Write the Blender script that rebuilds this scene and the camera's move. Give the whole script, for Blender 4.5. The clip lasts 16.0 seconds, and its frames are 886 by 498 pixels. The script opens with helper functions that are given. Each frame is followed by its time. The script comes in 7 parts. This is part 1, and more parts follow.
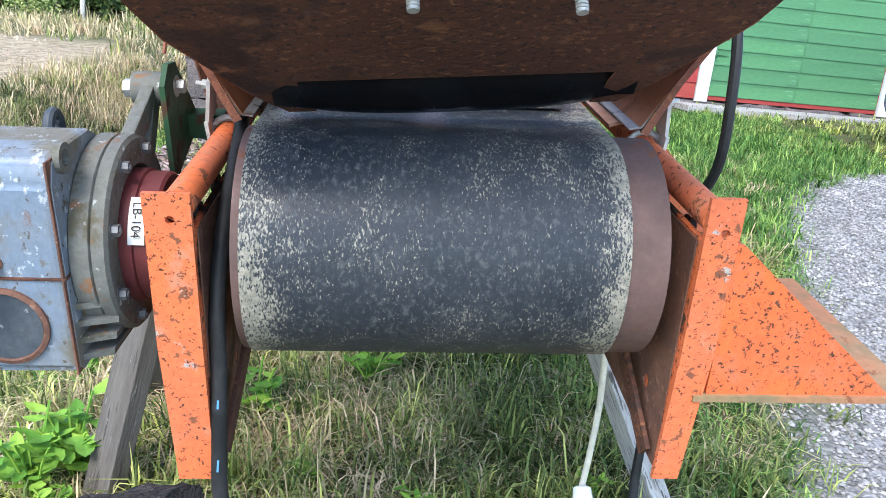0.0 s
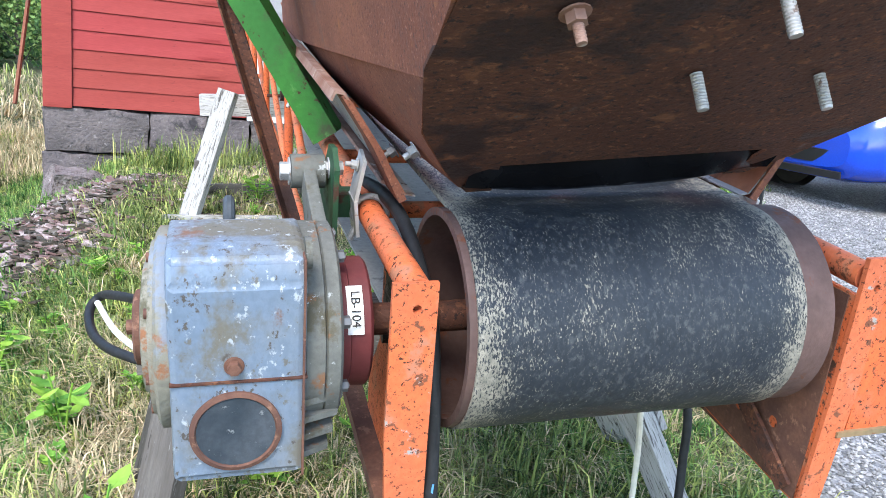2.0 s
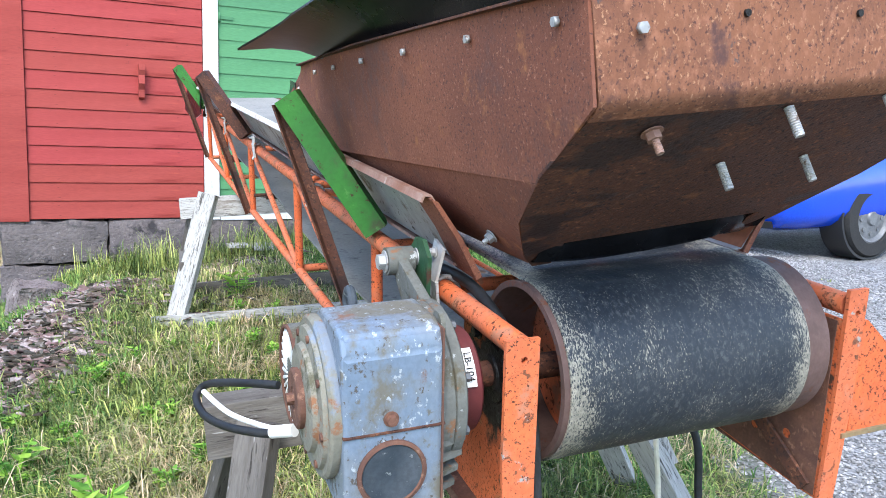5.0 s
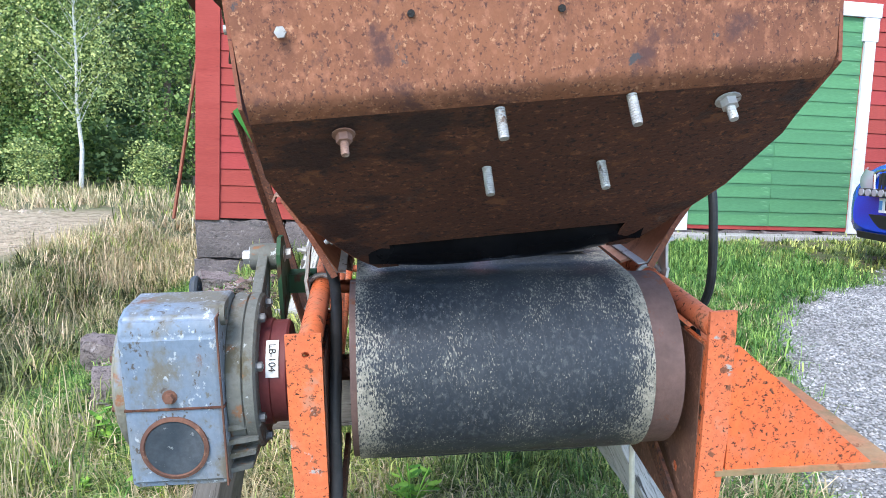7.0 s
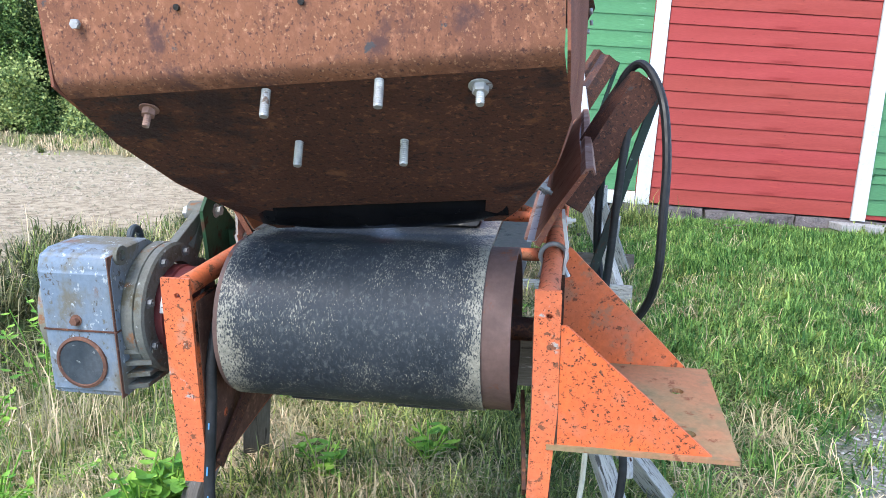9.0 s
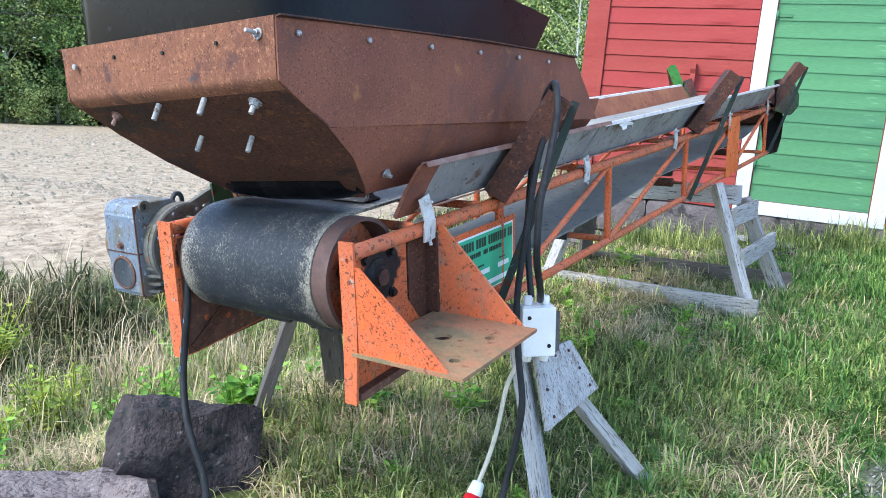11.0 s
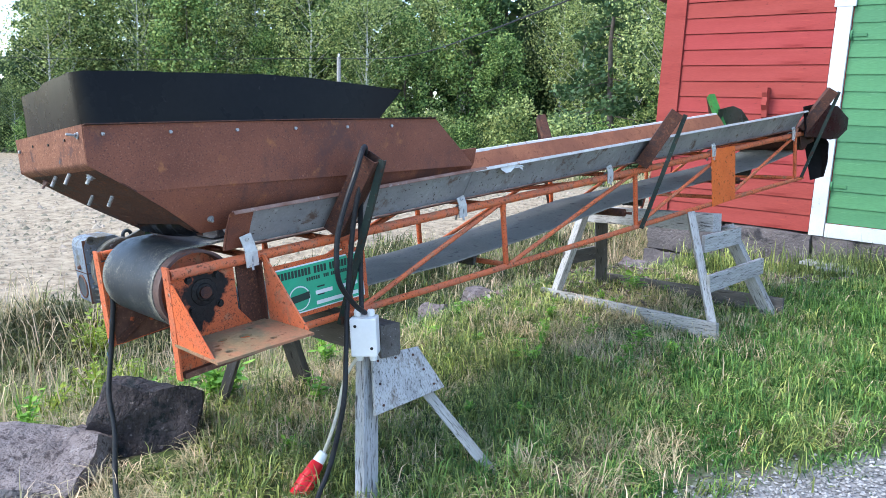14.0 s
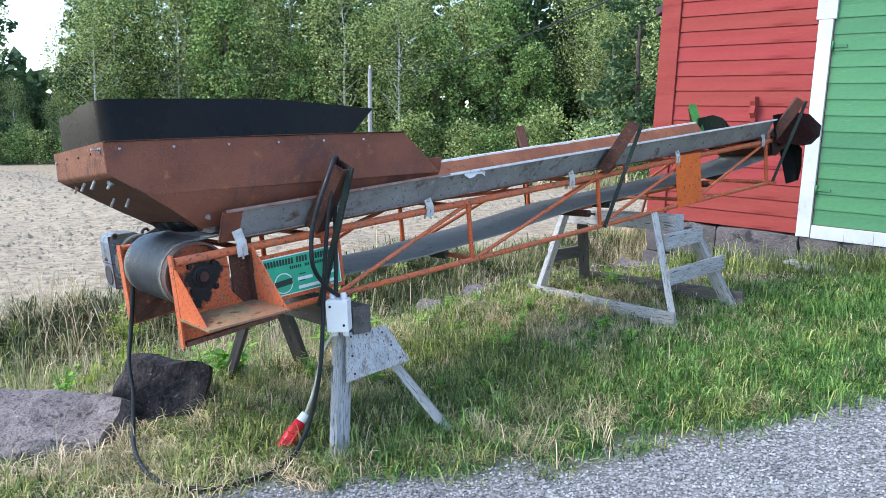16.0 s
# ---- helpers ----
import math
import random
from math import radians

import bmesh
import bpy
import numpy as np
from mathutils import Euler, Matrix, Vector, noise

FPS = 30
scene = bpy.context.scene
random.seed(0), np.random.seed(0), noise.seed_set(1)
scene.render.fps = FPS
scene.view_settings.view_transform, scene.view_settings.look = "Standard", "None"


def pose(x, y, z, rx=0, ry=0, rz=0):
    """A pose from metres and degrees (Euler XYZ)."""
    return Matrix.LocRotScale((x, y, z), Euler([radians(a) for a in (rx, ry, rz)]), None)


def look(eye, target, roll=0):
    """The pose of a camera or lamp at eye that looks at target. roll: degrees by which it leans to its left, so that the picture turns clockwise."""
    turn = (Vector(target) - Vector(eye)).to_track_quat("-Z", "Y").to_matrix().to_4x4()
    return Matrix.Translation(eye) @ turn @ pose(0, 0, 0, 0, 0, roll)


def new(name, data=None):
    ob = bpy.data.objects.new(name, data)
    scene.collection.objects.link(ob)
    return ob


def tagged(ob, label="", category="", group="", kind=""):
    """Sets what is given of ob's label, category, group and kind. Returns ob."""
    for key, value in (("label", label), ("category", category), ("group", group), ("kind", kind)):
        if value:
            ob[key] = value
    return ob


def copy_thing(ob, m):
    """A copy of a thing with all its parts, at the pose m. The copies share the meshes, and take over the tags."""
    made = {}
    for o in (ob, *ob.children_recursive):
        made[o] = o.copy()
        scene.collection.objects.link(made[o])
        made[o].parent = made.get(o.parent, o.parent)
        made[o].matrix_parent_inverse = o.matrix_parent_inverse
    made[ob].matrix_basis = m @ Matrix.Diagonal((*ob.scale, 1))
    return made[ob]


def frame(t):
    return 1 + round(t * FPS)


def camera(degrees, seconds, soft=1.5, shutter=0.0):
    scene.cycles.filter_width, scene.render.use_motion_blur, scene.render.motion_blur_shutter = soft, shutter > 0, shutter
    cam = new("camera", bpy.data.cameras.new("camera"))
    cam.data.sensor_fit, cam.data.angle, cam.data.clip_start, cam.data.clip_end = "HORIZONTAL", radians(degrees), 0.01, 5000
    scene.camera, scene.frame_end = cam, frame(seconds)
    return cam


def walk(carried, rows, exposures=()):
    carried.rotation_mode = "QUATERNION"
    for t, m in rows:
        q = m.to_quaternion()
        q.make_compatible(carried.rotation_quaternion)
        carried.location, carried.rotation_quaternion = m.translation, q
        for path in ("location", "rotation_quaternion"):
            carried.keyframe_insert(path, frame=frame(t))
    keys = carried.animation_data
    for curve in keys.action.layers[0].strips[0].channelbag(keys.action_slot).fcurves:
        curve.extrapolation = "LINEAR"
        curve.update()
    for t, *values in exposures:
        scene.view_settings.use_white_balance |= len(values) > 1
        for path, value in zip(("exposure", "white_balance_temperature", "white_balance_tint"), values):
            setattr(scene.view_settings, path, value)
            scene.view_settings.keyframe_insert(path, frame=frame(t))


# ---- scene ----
cam = camera(59.9, 16.0, soft=0.9)
PATH = [
    (0, (-0.0984, -0.9384, 0.9704), (-0.0088, 0.5824, 0.4816), 4.1),
    (0.5, (-0.2160, -0.9752, 0.9784), (0.0224, 0.5360, 0.5096), 5.1),
    (1, (-0.3440, -1.0144, 0.9920), (-0.0248, 0.4904, 0.5520), 5.7),
    (1.5, (-0.4344, -0.9504, 0.9936), (-0.0712, 0.5520, 0.5808), 5.4),
    (2, (-0.5064, -0.9008, 0.9912), (-0.0928, 0.5960, 0.6040), 4.3),
    (2.5, (-0.5880, -0.9232, 1.0000), (-0.1208, 0.5640, 0.6384), 3.1),
    (3, (-0.6584, -0.9448, 1.0144), (-0.1320, 0.5280, 0.6784), 1.7),
    (3.5, (-0.7160, -0.9240, 1.0184), (-0.1352, 0.5352, 0.7136), 0.6),
    (4, (-0.7552, -0.9280, 1.0200), (-0.1424, 0.5248, 0.7488), -0.1),
    (4.2, (-0.7688, -0.9440, 1.0240), (-0.1528, 0.5104, 0.7672), -0.3),
    (6.3, (-0.4896, -1.1776, 1.0144), (-0.2696, 0.3960, 0.8240), 0.8),
    (6.5, (-0.4072, -1.1832, 1.0144), (-0.2368, 0.3960, 0.8232), 0.7),
    (7, (-0.2136, -1.1880, 1.0128), (-0.1112, 0.3952, 0.8104), 0.4),
    (7.5, (-0.0928, -1.2360, 1.0120), (-0.0008, 0.3464, 0.7896), 0.5),
    (8, (0.0328, -1.2712, 1.0280), (0.0520, 0.3104, 0.7872), 1.1),
    (8.5, (0.1600, -1.2480, 1.0264), (0.0304, 0.3256, 0.7688), 1.6),
    (9, (0.2952, -1.2528, 1.0336), (-0.0040, 0.2952, 0.7632), 2.2),
    (9.2, (0.3632, -1.2832, 1.0352), (0.0072, 0.2520, 0.7560), 2.3),
    (11.3, (1.4224, -1.3720, 1.0800), (0.4848, -0.1032, 0.8104), 3.1),
    (11.5, (1.5168, -1.3432, 1.0960), (0.5360, -0.1080, 0.8272), 3.2),
    (12, (1.7472, -1.2128, 1.1216), (0.6848, -0.0472, 0.8528), 3.3),
    (12.5, (1.9448, -1.1528, 1.1448), (0.8384, -0.0288, 0.8760), 3.0),
    (13, (2.1496, -1.1192, 1.1936), (1.0128, -0.0248, 0.9312), 2.3),
    (13.5, (2.3400, -1.0576, 1.2184), (1.1832, 0.0184, 0.9640), 1.6),
    (14, (2.5056, -1.0888, 1.2264), (1.3360, -0.0256, 0.9792), 1.0),
    (14.5, (2.7048, -1.2016, 1.2224), (1.5208, -0.1520, 0.9832), 0.6),
    (15, (2.8856, -1.2240, 1.2352), (1.6880, -0.1896, 0.9992), 0.4),
    (15.5, (3.0584, -1.2048, 1.2336), (1.8488, -0.1840, 0.9976), 0.4),
    (16, (3.0992, -1.1912, 1.2464), (1.8768, -0.1856, 1.0152), 0.4),
]
walk(cam, [(t, look(eye, target, roll)) for t, eye, target, roll in PATH], exposures=((0, 1.93, 6500, 10), (4.2, 1.88, 6350, 10), (9.0, 1.80, 6350, 10), (11.5, 1.80, 6200, 10), (13.5, 1.74, 6200, 10), (16.0, 1.56, 6200, 10)))

# ---- world, sun, exposure ----
world = bpy.data.worlds.new("world")
scene.world = world
world.use_nodes = True
wn = world.node_tree.nodes
sky = wn.new("ShaderNodeTexSky")
sky.sky_type, sky.sun_disc = "NISHITA", False
SUN_EL, SUN_AZ = radians(50), radians(205)
sky.sun_elevation, sky.sun_rotation = SUN_EL, SUN_AZ
sky.air_density, sky.dust_density = 1.0, 0.6
world.node_tree.links.new(sky.outputs[0], wn["Background"].inputs[0])
wn["Background"].inputs[1].default_value = 0.188
sun = new("sun", bpy.data.lights.new("sun", "SUN"))
sun.data.energy, sun.data.angle, sun.data.color = 1.4, radians(24), (1.0, 0.95, 0.88)
sun.matrix_world = look((math.sin(SUN_AZ) * math.cos(SUN_EL) * 50, math.cos(SUN_AZ) * math.cos(SUN_EL) * 50, math.sin(SUN_EL) * 50), (0, 0, 0))


# ---- materials ----
def mat(name, base, alt, scale=6.0, rough=0.7, metal=0.0, bump=0.15, fine=90.0, spots=(), stretch=(1, 1, 1), rnd=0.0, island=0.0,
        spec=0.22, mid=(0.35, 0.65), rough_var=0.15, bump_dist=0.004, grain=0.35):
    """Two-scale noise between two colours, then layers of spots: (colour, noise scale, low, high, roughness)."""
    m = bpy.data.materials.new(name)
    m.use_nodes = True
    nt, nodes = m.node_tree, m.node_tree.nodes
    bsdf = nodes["Principled BSDF"]
    bsdf.inputs["Metallic"].default_value = metal
    bsdf.inputs["Specular IOR Level"].default_value = spec
    tc = nodes.new("ShaderNodeTexCoord")
    mp = nodes.new("ShaderNodeMapping")
    mp.inputs["Scale"].default_value = stretch
    nt.links.new(tc.outputs["Object"], mp.inputs["Vector"])

    def tex(s, detail=6.0, roughness=0.6):
        n = nodes.new("ShaderNodeTexNoise")
        n.inputs["Scale"].default_value, n.inputs["Detail"].default_value, n.inputs["Roughness"].default_value = s, detail, roughness
        nt.links.new(mp.outputs[0], n.inputs["Vector"])
        return n.outputs["Fac"]

    def ramp(fac, lo, hi, a, b):
        r = nodes.new("ShaderNodeMapRange")
        r.interpolation_type = "SMOOTHSTEP"
        for key, v in (("From Min", lo), ("From Max", hi), ("To Min", a), ("To Max", b)):
            r.inputs[key].default_value = v
        nt.links.new(fac, r.inputs["Value"])
        return r.outputs[0]

    def mix(fac, a, b, mode="MIX"):
        x = nodes.new("ShaderNodeMix")
        x.data_type, x.blend_type = "RGBA", mode
        for sock, v in ((x.inputs["Factor"], fac), (x.inputs["A"], a), (x.inputs["B"], b)):
            if hasattr(v, "is_linked"):
                nt.links.new(v, sock)
            elif sock.type == "RGBA":
                sock.default_value = (*v, 1)
            else:
                sock.default_value = v
        return x.outputs["Result"]

    big, small = tex(scale), tex(fine, 3.0)
    col = mix(ramp(big, mid[0], mid[1], 0, 1), base, alt)
    col = mix(ramp(small, 0.3, 0.7, 0, grain), col, tuple(c * 0.55 for c in base))
    rg = ramp(big, 0.3, 0.7, max(0.05, rough - rough_var), min(1, rough + rough_var))
    for colour, s, lo, hi, r2 in spots:
        f = ramp(tex(s, 8.0, 0.68), lo, hi, 0, 1)
        col = mix(f, col, colour)
        q = nodes.new("ShaderNodeMix")
        nt.links.new(f, q.inputs["Factor"]), nt.links.new(rg, q.inputs["A"])
        q.inputs["B"].default_value = r2
        rg = q.outputs["Result"]
    if rnd or island:
        src = nodes.new("ShaderNodeObjectInfo").outputs["Random"] if rnd else nodes.new("ShaderNodeNewGeometry").outputs["Random Per Island"]
        hsv = nodes.new("ShaderNodeHueSaturation")
        amount = rnd or island
        nt.links.new(ramp(src, 0, 1, 1 - amount, 1 + amount), hsv.inputs["Value"])
        nt.links.new(ramp(src, 0, 1, 0.5 + amount * 0.06, 0.5 - amount * 0.06), hsv.inputs["Hue"])
        nt.links.new(col, hsv.inputs["Color"])
        col = hsv.outputs[0]
    nt.links.new(col, bsdf.inputs["Base Color"])
    nt.links.new(rg, bsdf.inputs["Roughness"])
    if bump:
        b = nodes.new("ShaderNodeBump")
        b.inputs["Strength"].default_value, b.inputs["Distance"].default_value = bump, bump_dist
        add = nodes.new("ShaderNodeMath")
        add.operation = "ADD"
        nt.links.new(small, add.inputs[0]), nt.links.new(big, add.inputs[1])
        nt.links.new(add.outputs[0], b.inputs["Height"])
        nt.links.new(b.outputs[0], bsdf.inputs["Normal"])
    return m


def plain(name, colour, rough=0.5, metal=0.0, transmission=0.0):
    m = bpy.data.materials.new(name)
    m.use_nodes = True
    b = m.node_tree.nodes["Principled BSDF"]
    b.inputs["Base Color"].default_value, b.inputs["Roughness"].default_value, b.inputs["Metallic"].default_value = (*colour, 1), rough, metal
    b.inputs["Transmission Weight"].default_value = transmission
    return m


def leafy(name, a, b, island=0.35, scale=0.5, trans=0.28, tuft=0.0):
    """Leaf or grass: varies from blade to blade and from tuft to tuft, lets some light through."""
    m = mat(name, a, b, scale=scale, rough=0.55, bump=0.0, fine=12.0, island=island, spec=0.15)
    nt = m.node_tree
    bsdf, out = nt.nodes["Principled BSDF"], nt.nodes["Material Output"]
    tr, mx = nt.nodes.new("ShaderNodeBsdfTranslucent"), nt.nodes.new("ShaderNodeMixShader")
    col = bsdf.inputs["Base Color"].links[0].from_socket
    if tuft:
        at, lo, hsv = nt.nodes.new("ShaderNodeAttribute"), nt.nodes.new("ShaderNodeMapRange"), nt.nodes.new("ShaderNodeHueSaturation")
        at.attribute_name = "tone"
        lo.inputs["To Min"].default_value, lo.inputs["To Max"].default_value = 1 - tuft, 1 + tuft
        nt.links.new(at.outputs["Fac"], lo.inputs["Value"]), nt.links.new(lo.outputs[0], hsv.inputs["Value"]), nt.links.new(col, hsv.inputs["Color"])
        hue = nt.nodes.new("ShaderNodeMapRange")
        hue.inputs["To Min"].default_value, hue.inputs["To Max"].default_value = 0.515, 0.475
        nt.links.new(at.outputs["Fac"], hue.inputs["Value"]), nt.links.new(hue.outputs[0], hsv.inputs["Hue"])
        col = hsv.outputs[0]
        nt.links.new(col, bsdf.inputs["Base Color"])
    nt.links.new(col, tr.inputs["Color"])
    mx.inputs[0].default_value = trans
    nt.links.new(bsdf.outputs[0], mx.inputs[1]), nt.links.new(tr.outputs[0], mx.inputs[2])
    nt.links.new(mx.outputs[0], out.inputs["Surface"])
    return m


RUST_DARK, RUST, RUST_LIGHT = (0.06, 0.028, 0.018), (0.17, 0.065, 0.035), (0.30, 0.12, 0.05)
M_ORANGE = mat("orange_paint", (0.66, 0.135, 0.040), (0.55, 0.115, 0.042), 5, 0.5, bump=0.1, fine=120,
               spots=(((0.46, 0.13, 0.06), 18, 0.52, 0.66, 0.7), (RUST, 100, 0.57, 0.615, 0.9), (RUST_DARK, 200, 0.565, 0.605, 0.95)))
M_ORANGE_WORN = mat("worn_orange_paint", (0.66, 0.155, 0.055), (0.52, 0.155, 0.08), 9, 0.6, bump=0.2, fine=140,
                    spots=(((0.38, 0.16, 0.09), 20, 0.52, 0.62, 0.85), (RUST, 60, 0.56, 0.62, 0.92), (RUST_DARK, 110, 0.60, 0.64, 0.95)))
M_ORANGE_SCRAPED = mat("scraped_orange_paint", (0.60, 0.145, 0.055), (0.50, 0.13, 0.06), 6, 0.55, bump=0.2, fine=130,
                       spots=(((0.40, 0.17, 0.10), 16, 0.54, 0.66, 0.8), ((0.30, 0.30, 0.28), 20, 0.63, 0.67, 0.7), (RUST, 60, 0.59, 0.63, 0.9), (RUST_DARK, 220, 0.58, 0.62, 0.95)))
M_RUST = mat("rusty_sheet", (0.235, 0.086, 0.050), (0.170, 0.066, 0.043), 3, 0.85, bump=0.5, fine=220,
             spots=(((0.31, 0.14, 0.09), 210, 0.57, 0.64, 0.9), ((0.095, 0.042, 0.033), 230, 0.55, 0.62, 0.9), ((0.105, 0.048, 0.038), 4, 0.52, 0.68, 0.6),
                    ((0.30, 0.125, 0.055), 14, 0.57, 0.7, 0.9)), bump_dist=0.002)
M_RUST_LIP = mat("flaking_rust", (0.225, 0.092, 0.048), (0.155, 0.066, 0.042), 7, 0.9, bump=0.5, fine=190,
                 spots=(((0.27, 0.118, 0.068), 70, 0.48, 0.68, 0.85), ((0.37, 0.19, 0.11), 190, 0.56, 0.66, 0.95), ((0.085, 0.040, 0.031), 210, 0.54, 0.64, 0.95),
                        ((0.09, 0.045, 0.038), 16, 0.54, 0.68, 0.9), ((0.055, 0.052, 0.055), 18, 0.65, 0.69, 0.6)), stretch=(1, 1, 0.8), bump_dist=0.002)
# Dark rust; its depth also carries the shade on the hopper's sloping underside.
M_RUST_DARK_SHADE = mat("dark_rust_and_shade", (0.072, 0.030, 0.020), (0.105, 0.044, 0.027), 6, 0.8, bump=0.5, fine=200, stretch=(0.8, 1, 1),
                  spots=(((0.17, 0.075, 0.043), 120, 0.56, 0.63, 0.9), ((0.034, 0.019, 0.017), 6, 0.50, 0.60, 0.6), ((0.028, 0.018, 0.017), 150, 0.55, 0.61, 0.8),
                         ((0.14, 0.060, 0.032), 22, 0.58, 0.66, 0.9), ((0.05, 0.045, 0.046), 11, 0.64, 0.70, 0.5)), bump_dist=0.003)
M_DRUM = mat("drum_steel", (0.135, 0.082, 0.07), (0.095, 0.06, 0.052), 12, 0.6, metal=0.15, bump=0.2, fine=120, spots=((RUST, 30, 0.56, 0.68, 0.9),))


def greasy_material():
    """Orange paint, black with grease in a ragged patch round the bearing at the plate's shaft hole."""
    m = mat("greasy_orange_paint", (0.60, 0.13, 0.042), (0.48, 0.115, 0.045), 7, 0.55, bump=0.25, fine=120,
            spots=(((0.38, 0.15, 0.08), 20, 0.53, 0.64, 0.8), (RUST, 90, 0.57, 0.62, 0.9), (RUST_DARK, 210, 0.565, 0.605, 0.95), ((0.05, 0.028, 0.02), 9, 0.57, 0.62, 0.6)))
    nt, nodes = m.node_tree, m.node_tree.nodes
    bsdf = nodes["Principled BSDF"]
    tc, mp, ln, ns = (nodes.new("ShaderNode" + k) for k in ("TexCoord", "Mapping", "VectorMath", "TexNoise"))
    mp.inputs["Location"].default_value = (0, 0.056, 0.085)
    mp.inputs["Scale"].default_value = (0, 1, 1)
    ln.operation = "LENGTH"
    ns.inputs["Scale"].default_value, ns.inputs["Detail"].default_value = 14, 6
    nt.links.new(tc.outputs["Object"], mp.inputs["Vector"]), nt.links.new(mp.outputs[0], ln.inputs[0]), nt.links.new(tc.outputs["Object"], ns.inputs["Vector"])
    mul = nodes.new("ShaderNodeMath")
    mul.operation, mul.inputs[1].default_value, mul.inputs[2].default_value = "MULTIPLY_ADD", 0.22, -0.11
    nt.links.new(ns.outputs["Fac"], mul.inputs[0])
    add = nodes.new("ShaderNodeMath")
    nt.links.new(mul.outputs[0], add.inputs[0]), nt.links.new(ln.outputs["Value"], add.inputs[1])
    rg = nodes.new("ShaderNodeMapRange")
    for key, v in (("From Min", 0.076), ("From Max", 0.094), ("To Min", 1.0), ("To Max", 0.0)):
        rg.inputs[key].default_value = v
    nt.links.new(add.outputs[0], rg.inputs["Value"])
    mx = nodes.new("ShaderNodeMix")
    mx.data_type = "RGBA"
    mx.inputs["B"].default_value = (0.014, 0.012, 0.011, 1)
    nt.links.new(rg.outputs[0], mx.inputs["Factor"])
    nt.links.new(bsdf.inputs["Base Color"].links[0].from_socket, mx.inputs["A"])
    nt.links.new(mx.outputs["Result"], bsdf.inputs["Base Color"])
    return m


M_ORANGE_GREASE = greasy_material()


def belt_material():
    """Black rubber with dried mud, thickest towards both edges and broken into small flakes."""
    m = mat("belt_rubber", (0.018, 0.023, 0.030), (0.028, 0.033, 0.040), 4, 0.45, bump=0.35, fine=140, stretch=(1.0, 0.7, 0.7), bump_dist=0.002,
            spots=(((0.062, 0.067, 0.070), 150, 0.50, 0.66, 0.7), ((0.034, 0.039, 0.046), 12, 0.5, 0.7, 0.6)))
    nt, nodes = m.node_tree, m.node_tree.nodes
    bsdf = nodes["Principled BSDF"]
    tc = nodes.new("ShaderNodeTexCoord")
    sep = nodes.new("ShaderNodeSeparateXYZ")
    nt.links.new(tc.outputs["Object"], sep.inputs[0])

    def math_node(op, a, b):
        n = nodes.new("ShaderNodeMath")
        n.operation = op
        for sock, v in zip(n.inputs, (a, b)):
            if hasattr(v, "is_linked"):
                nt.links.new(v, sock)
            else:
                sock.default_value = v
        return n.outputs[0]

    def noise_at(scale, stretch, detail, rough):
        mp = nodes.new("ShaderNodeMapping")
        mp.inputs["Scale"].default_value = stretch
        nt.links.new(tc.outputs["Object"], mp.inputs["Vector"])
        n = nodes.new("ShaderNodeTexNoise")
        n.inputs["Scale"].default_value, n.inputs["Detail"].default_value, n.inputs["Roughness"].default_value = scale, detail, rough
        nt.links.new(mp.outputs[0], n.inputs["Vector"])
        return n.outputs["Fac"]

    edge = nodes.new("ShaderNodeMapRange")
    edge.interpolation_type = "SMOOTHSTEP"
    for key, v in (("From Min", 0.15), ("From Max", 0.215), ("To Min", -0.066), ("To Max", 0.034)):
        edge.inputs[key].default_value = v
    nt.links.new(math_node("ABSOLUTE", math_node("ADD", sep.outputs["X"], 0.022), 0.0), edge.inputs["Value"])
    flakes = noise_at(280, (1.7, 0.7, 0.7), 5, 0.7)
    patch = noise_at(13, (1.0, 0.75, 0.75), 7, 0.75)
    total = math_node("ADD", math_node("ADD", math_node("MULTIPLY", flakes, 0.62), math_node("MULTIPLY", patch, 0.38)), edge.outputs[0])
    ramp = nodes.new("ShaderNodeMapRange")
    ramp.interpolation_type = "SMOOTHSTEP"
    ramp.inputs["From Min"].default_value, ramp.inputs["From Max"].default_value = 0.49, 0.525
    nt.links.new(total, ramp.inputs["Value"])
    mx = nodes.new("ShaderNodeMix")
    mx.data_type = "RGBA"
    nt.links.new(ramp.outputs[0], mx.inputs["Factor"])
    nt.links.new(bsdf.inputs["Base Color"].links[0].from_socket, mx.inputs["A"])
    grain = noise_at(90, (1, 1, 1), 4, 0.7)
    tint = nodes.new("ShaderNodeValToRGB")
    for e, (pos, c) in zip(tint.color_ramp.elements, ((0.35, (0.13, 0.125, 0.105)), (0.65, (0.29, 0.265, 0.21)))):
        e.position, e.color = pos, (*c, 1)
    nt.links.new(grain, tint.inputs[0])
    nt.links.new(tint.outputs[0], mx.inputs["B"])
    nt.links.new(mx.outputs["Result"], bsdf.inputs["Base Color"])
    return m


M_BELT = belt_material()
# The pale colour stands for dust and for the sheen at a grazing angle.
M_BELT_CLEAN = mat("dusty_belt_with_sheen", (0.205, 0.205, 0.185), (0.29, 0.285, 0.255), 3, 0.85, bump=0.15, fine=100,
                   spots=(((0.27, 0.26, 0.225), 10, 0.55, 0.75, 0.9), ((0.10, 0.10, 0.095), 24, 0.56, 0.68, 0.8)))
M_CLEAT = mat("muddy_cleat", (0.035, 0.037, 0.04), (0.06, 0.06, 0.06), 9, 0.7, bump=0.3, fine=130,
              spots=(((0.16, 0.15, 0.13), 70, 0.56, 0.64, 0.97),))
M_RUBBER = mat("black_rubber_sheet", (0.005, 0.005, 0.006), (0.009, 0.009, 0.010), 3, 0.28, bump=0.05, fine=60, spec=0.09,
               spots=(((0.03, 0.03, 0.03), 22, 0.64, 0.74, 0.6),), rough_var=0.05)
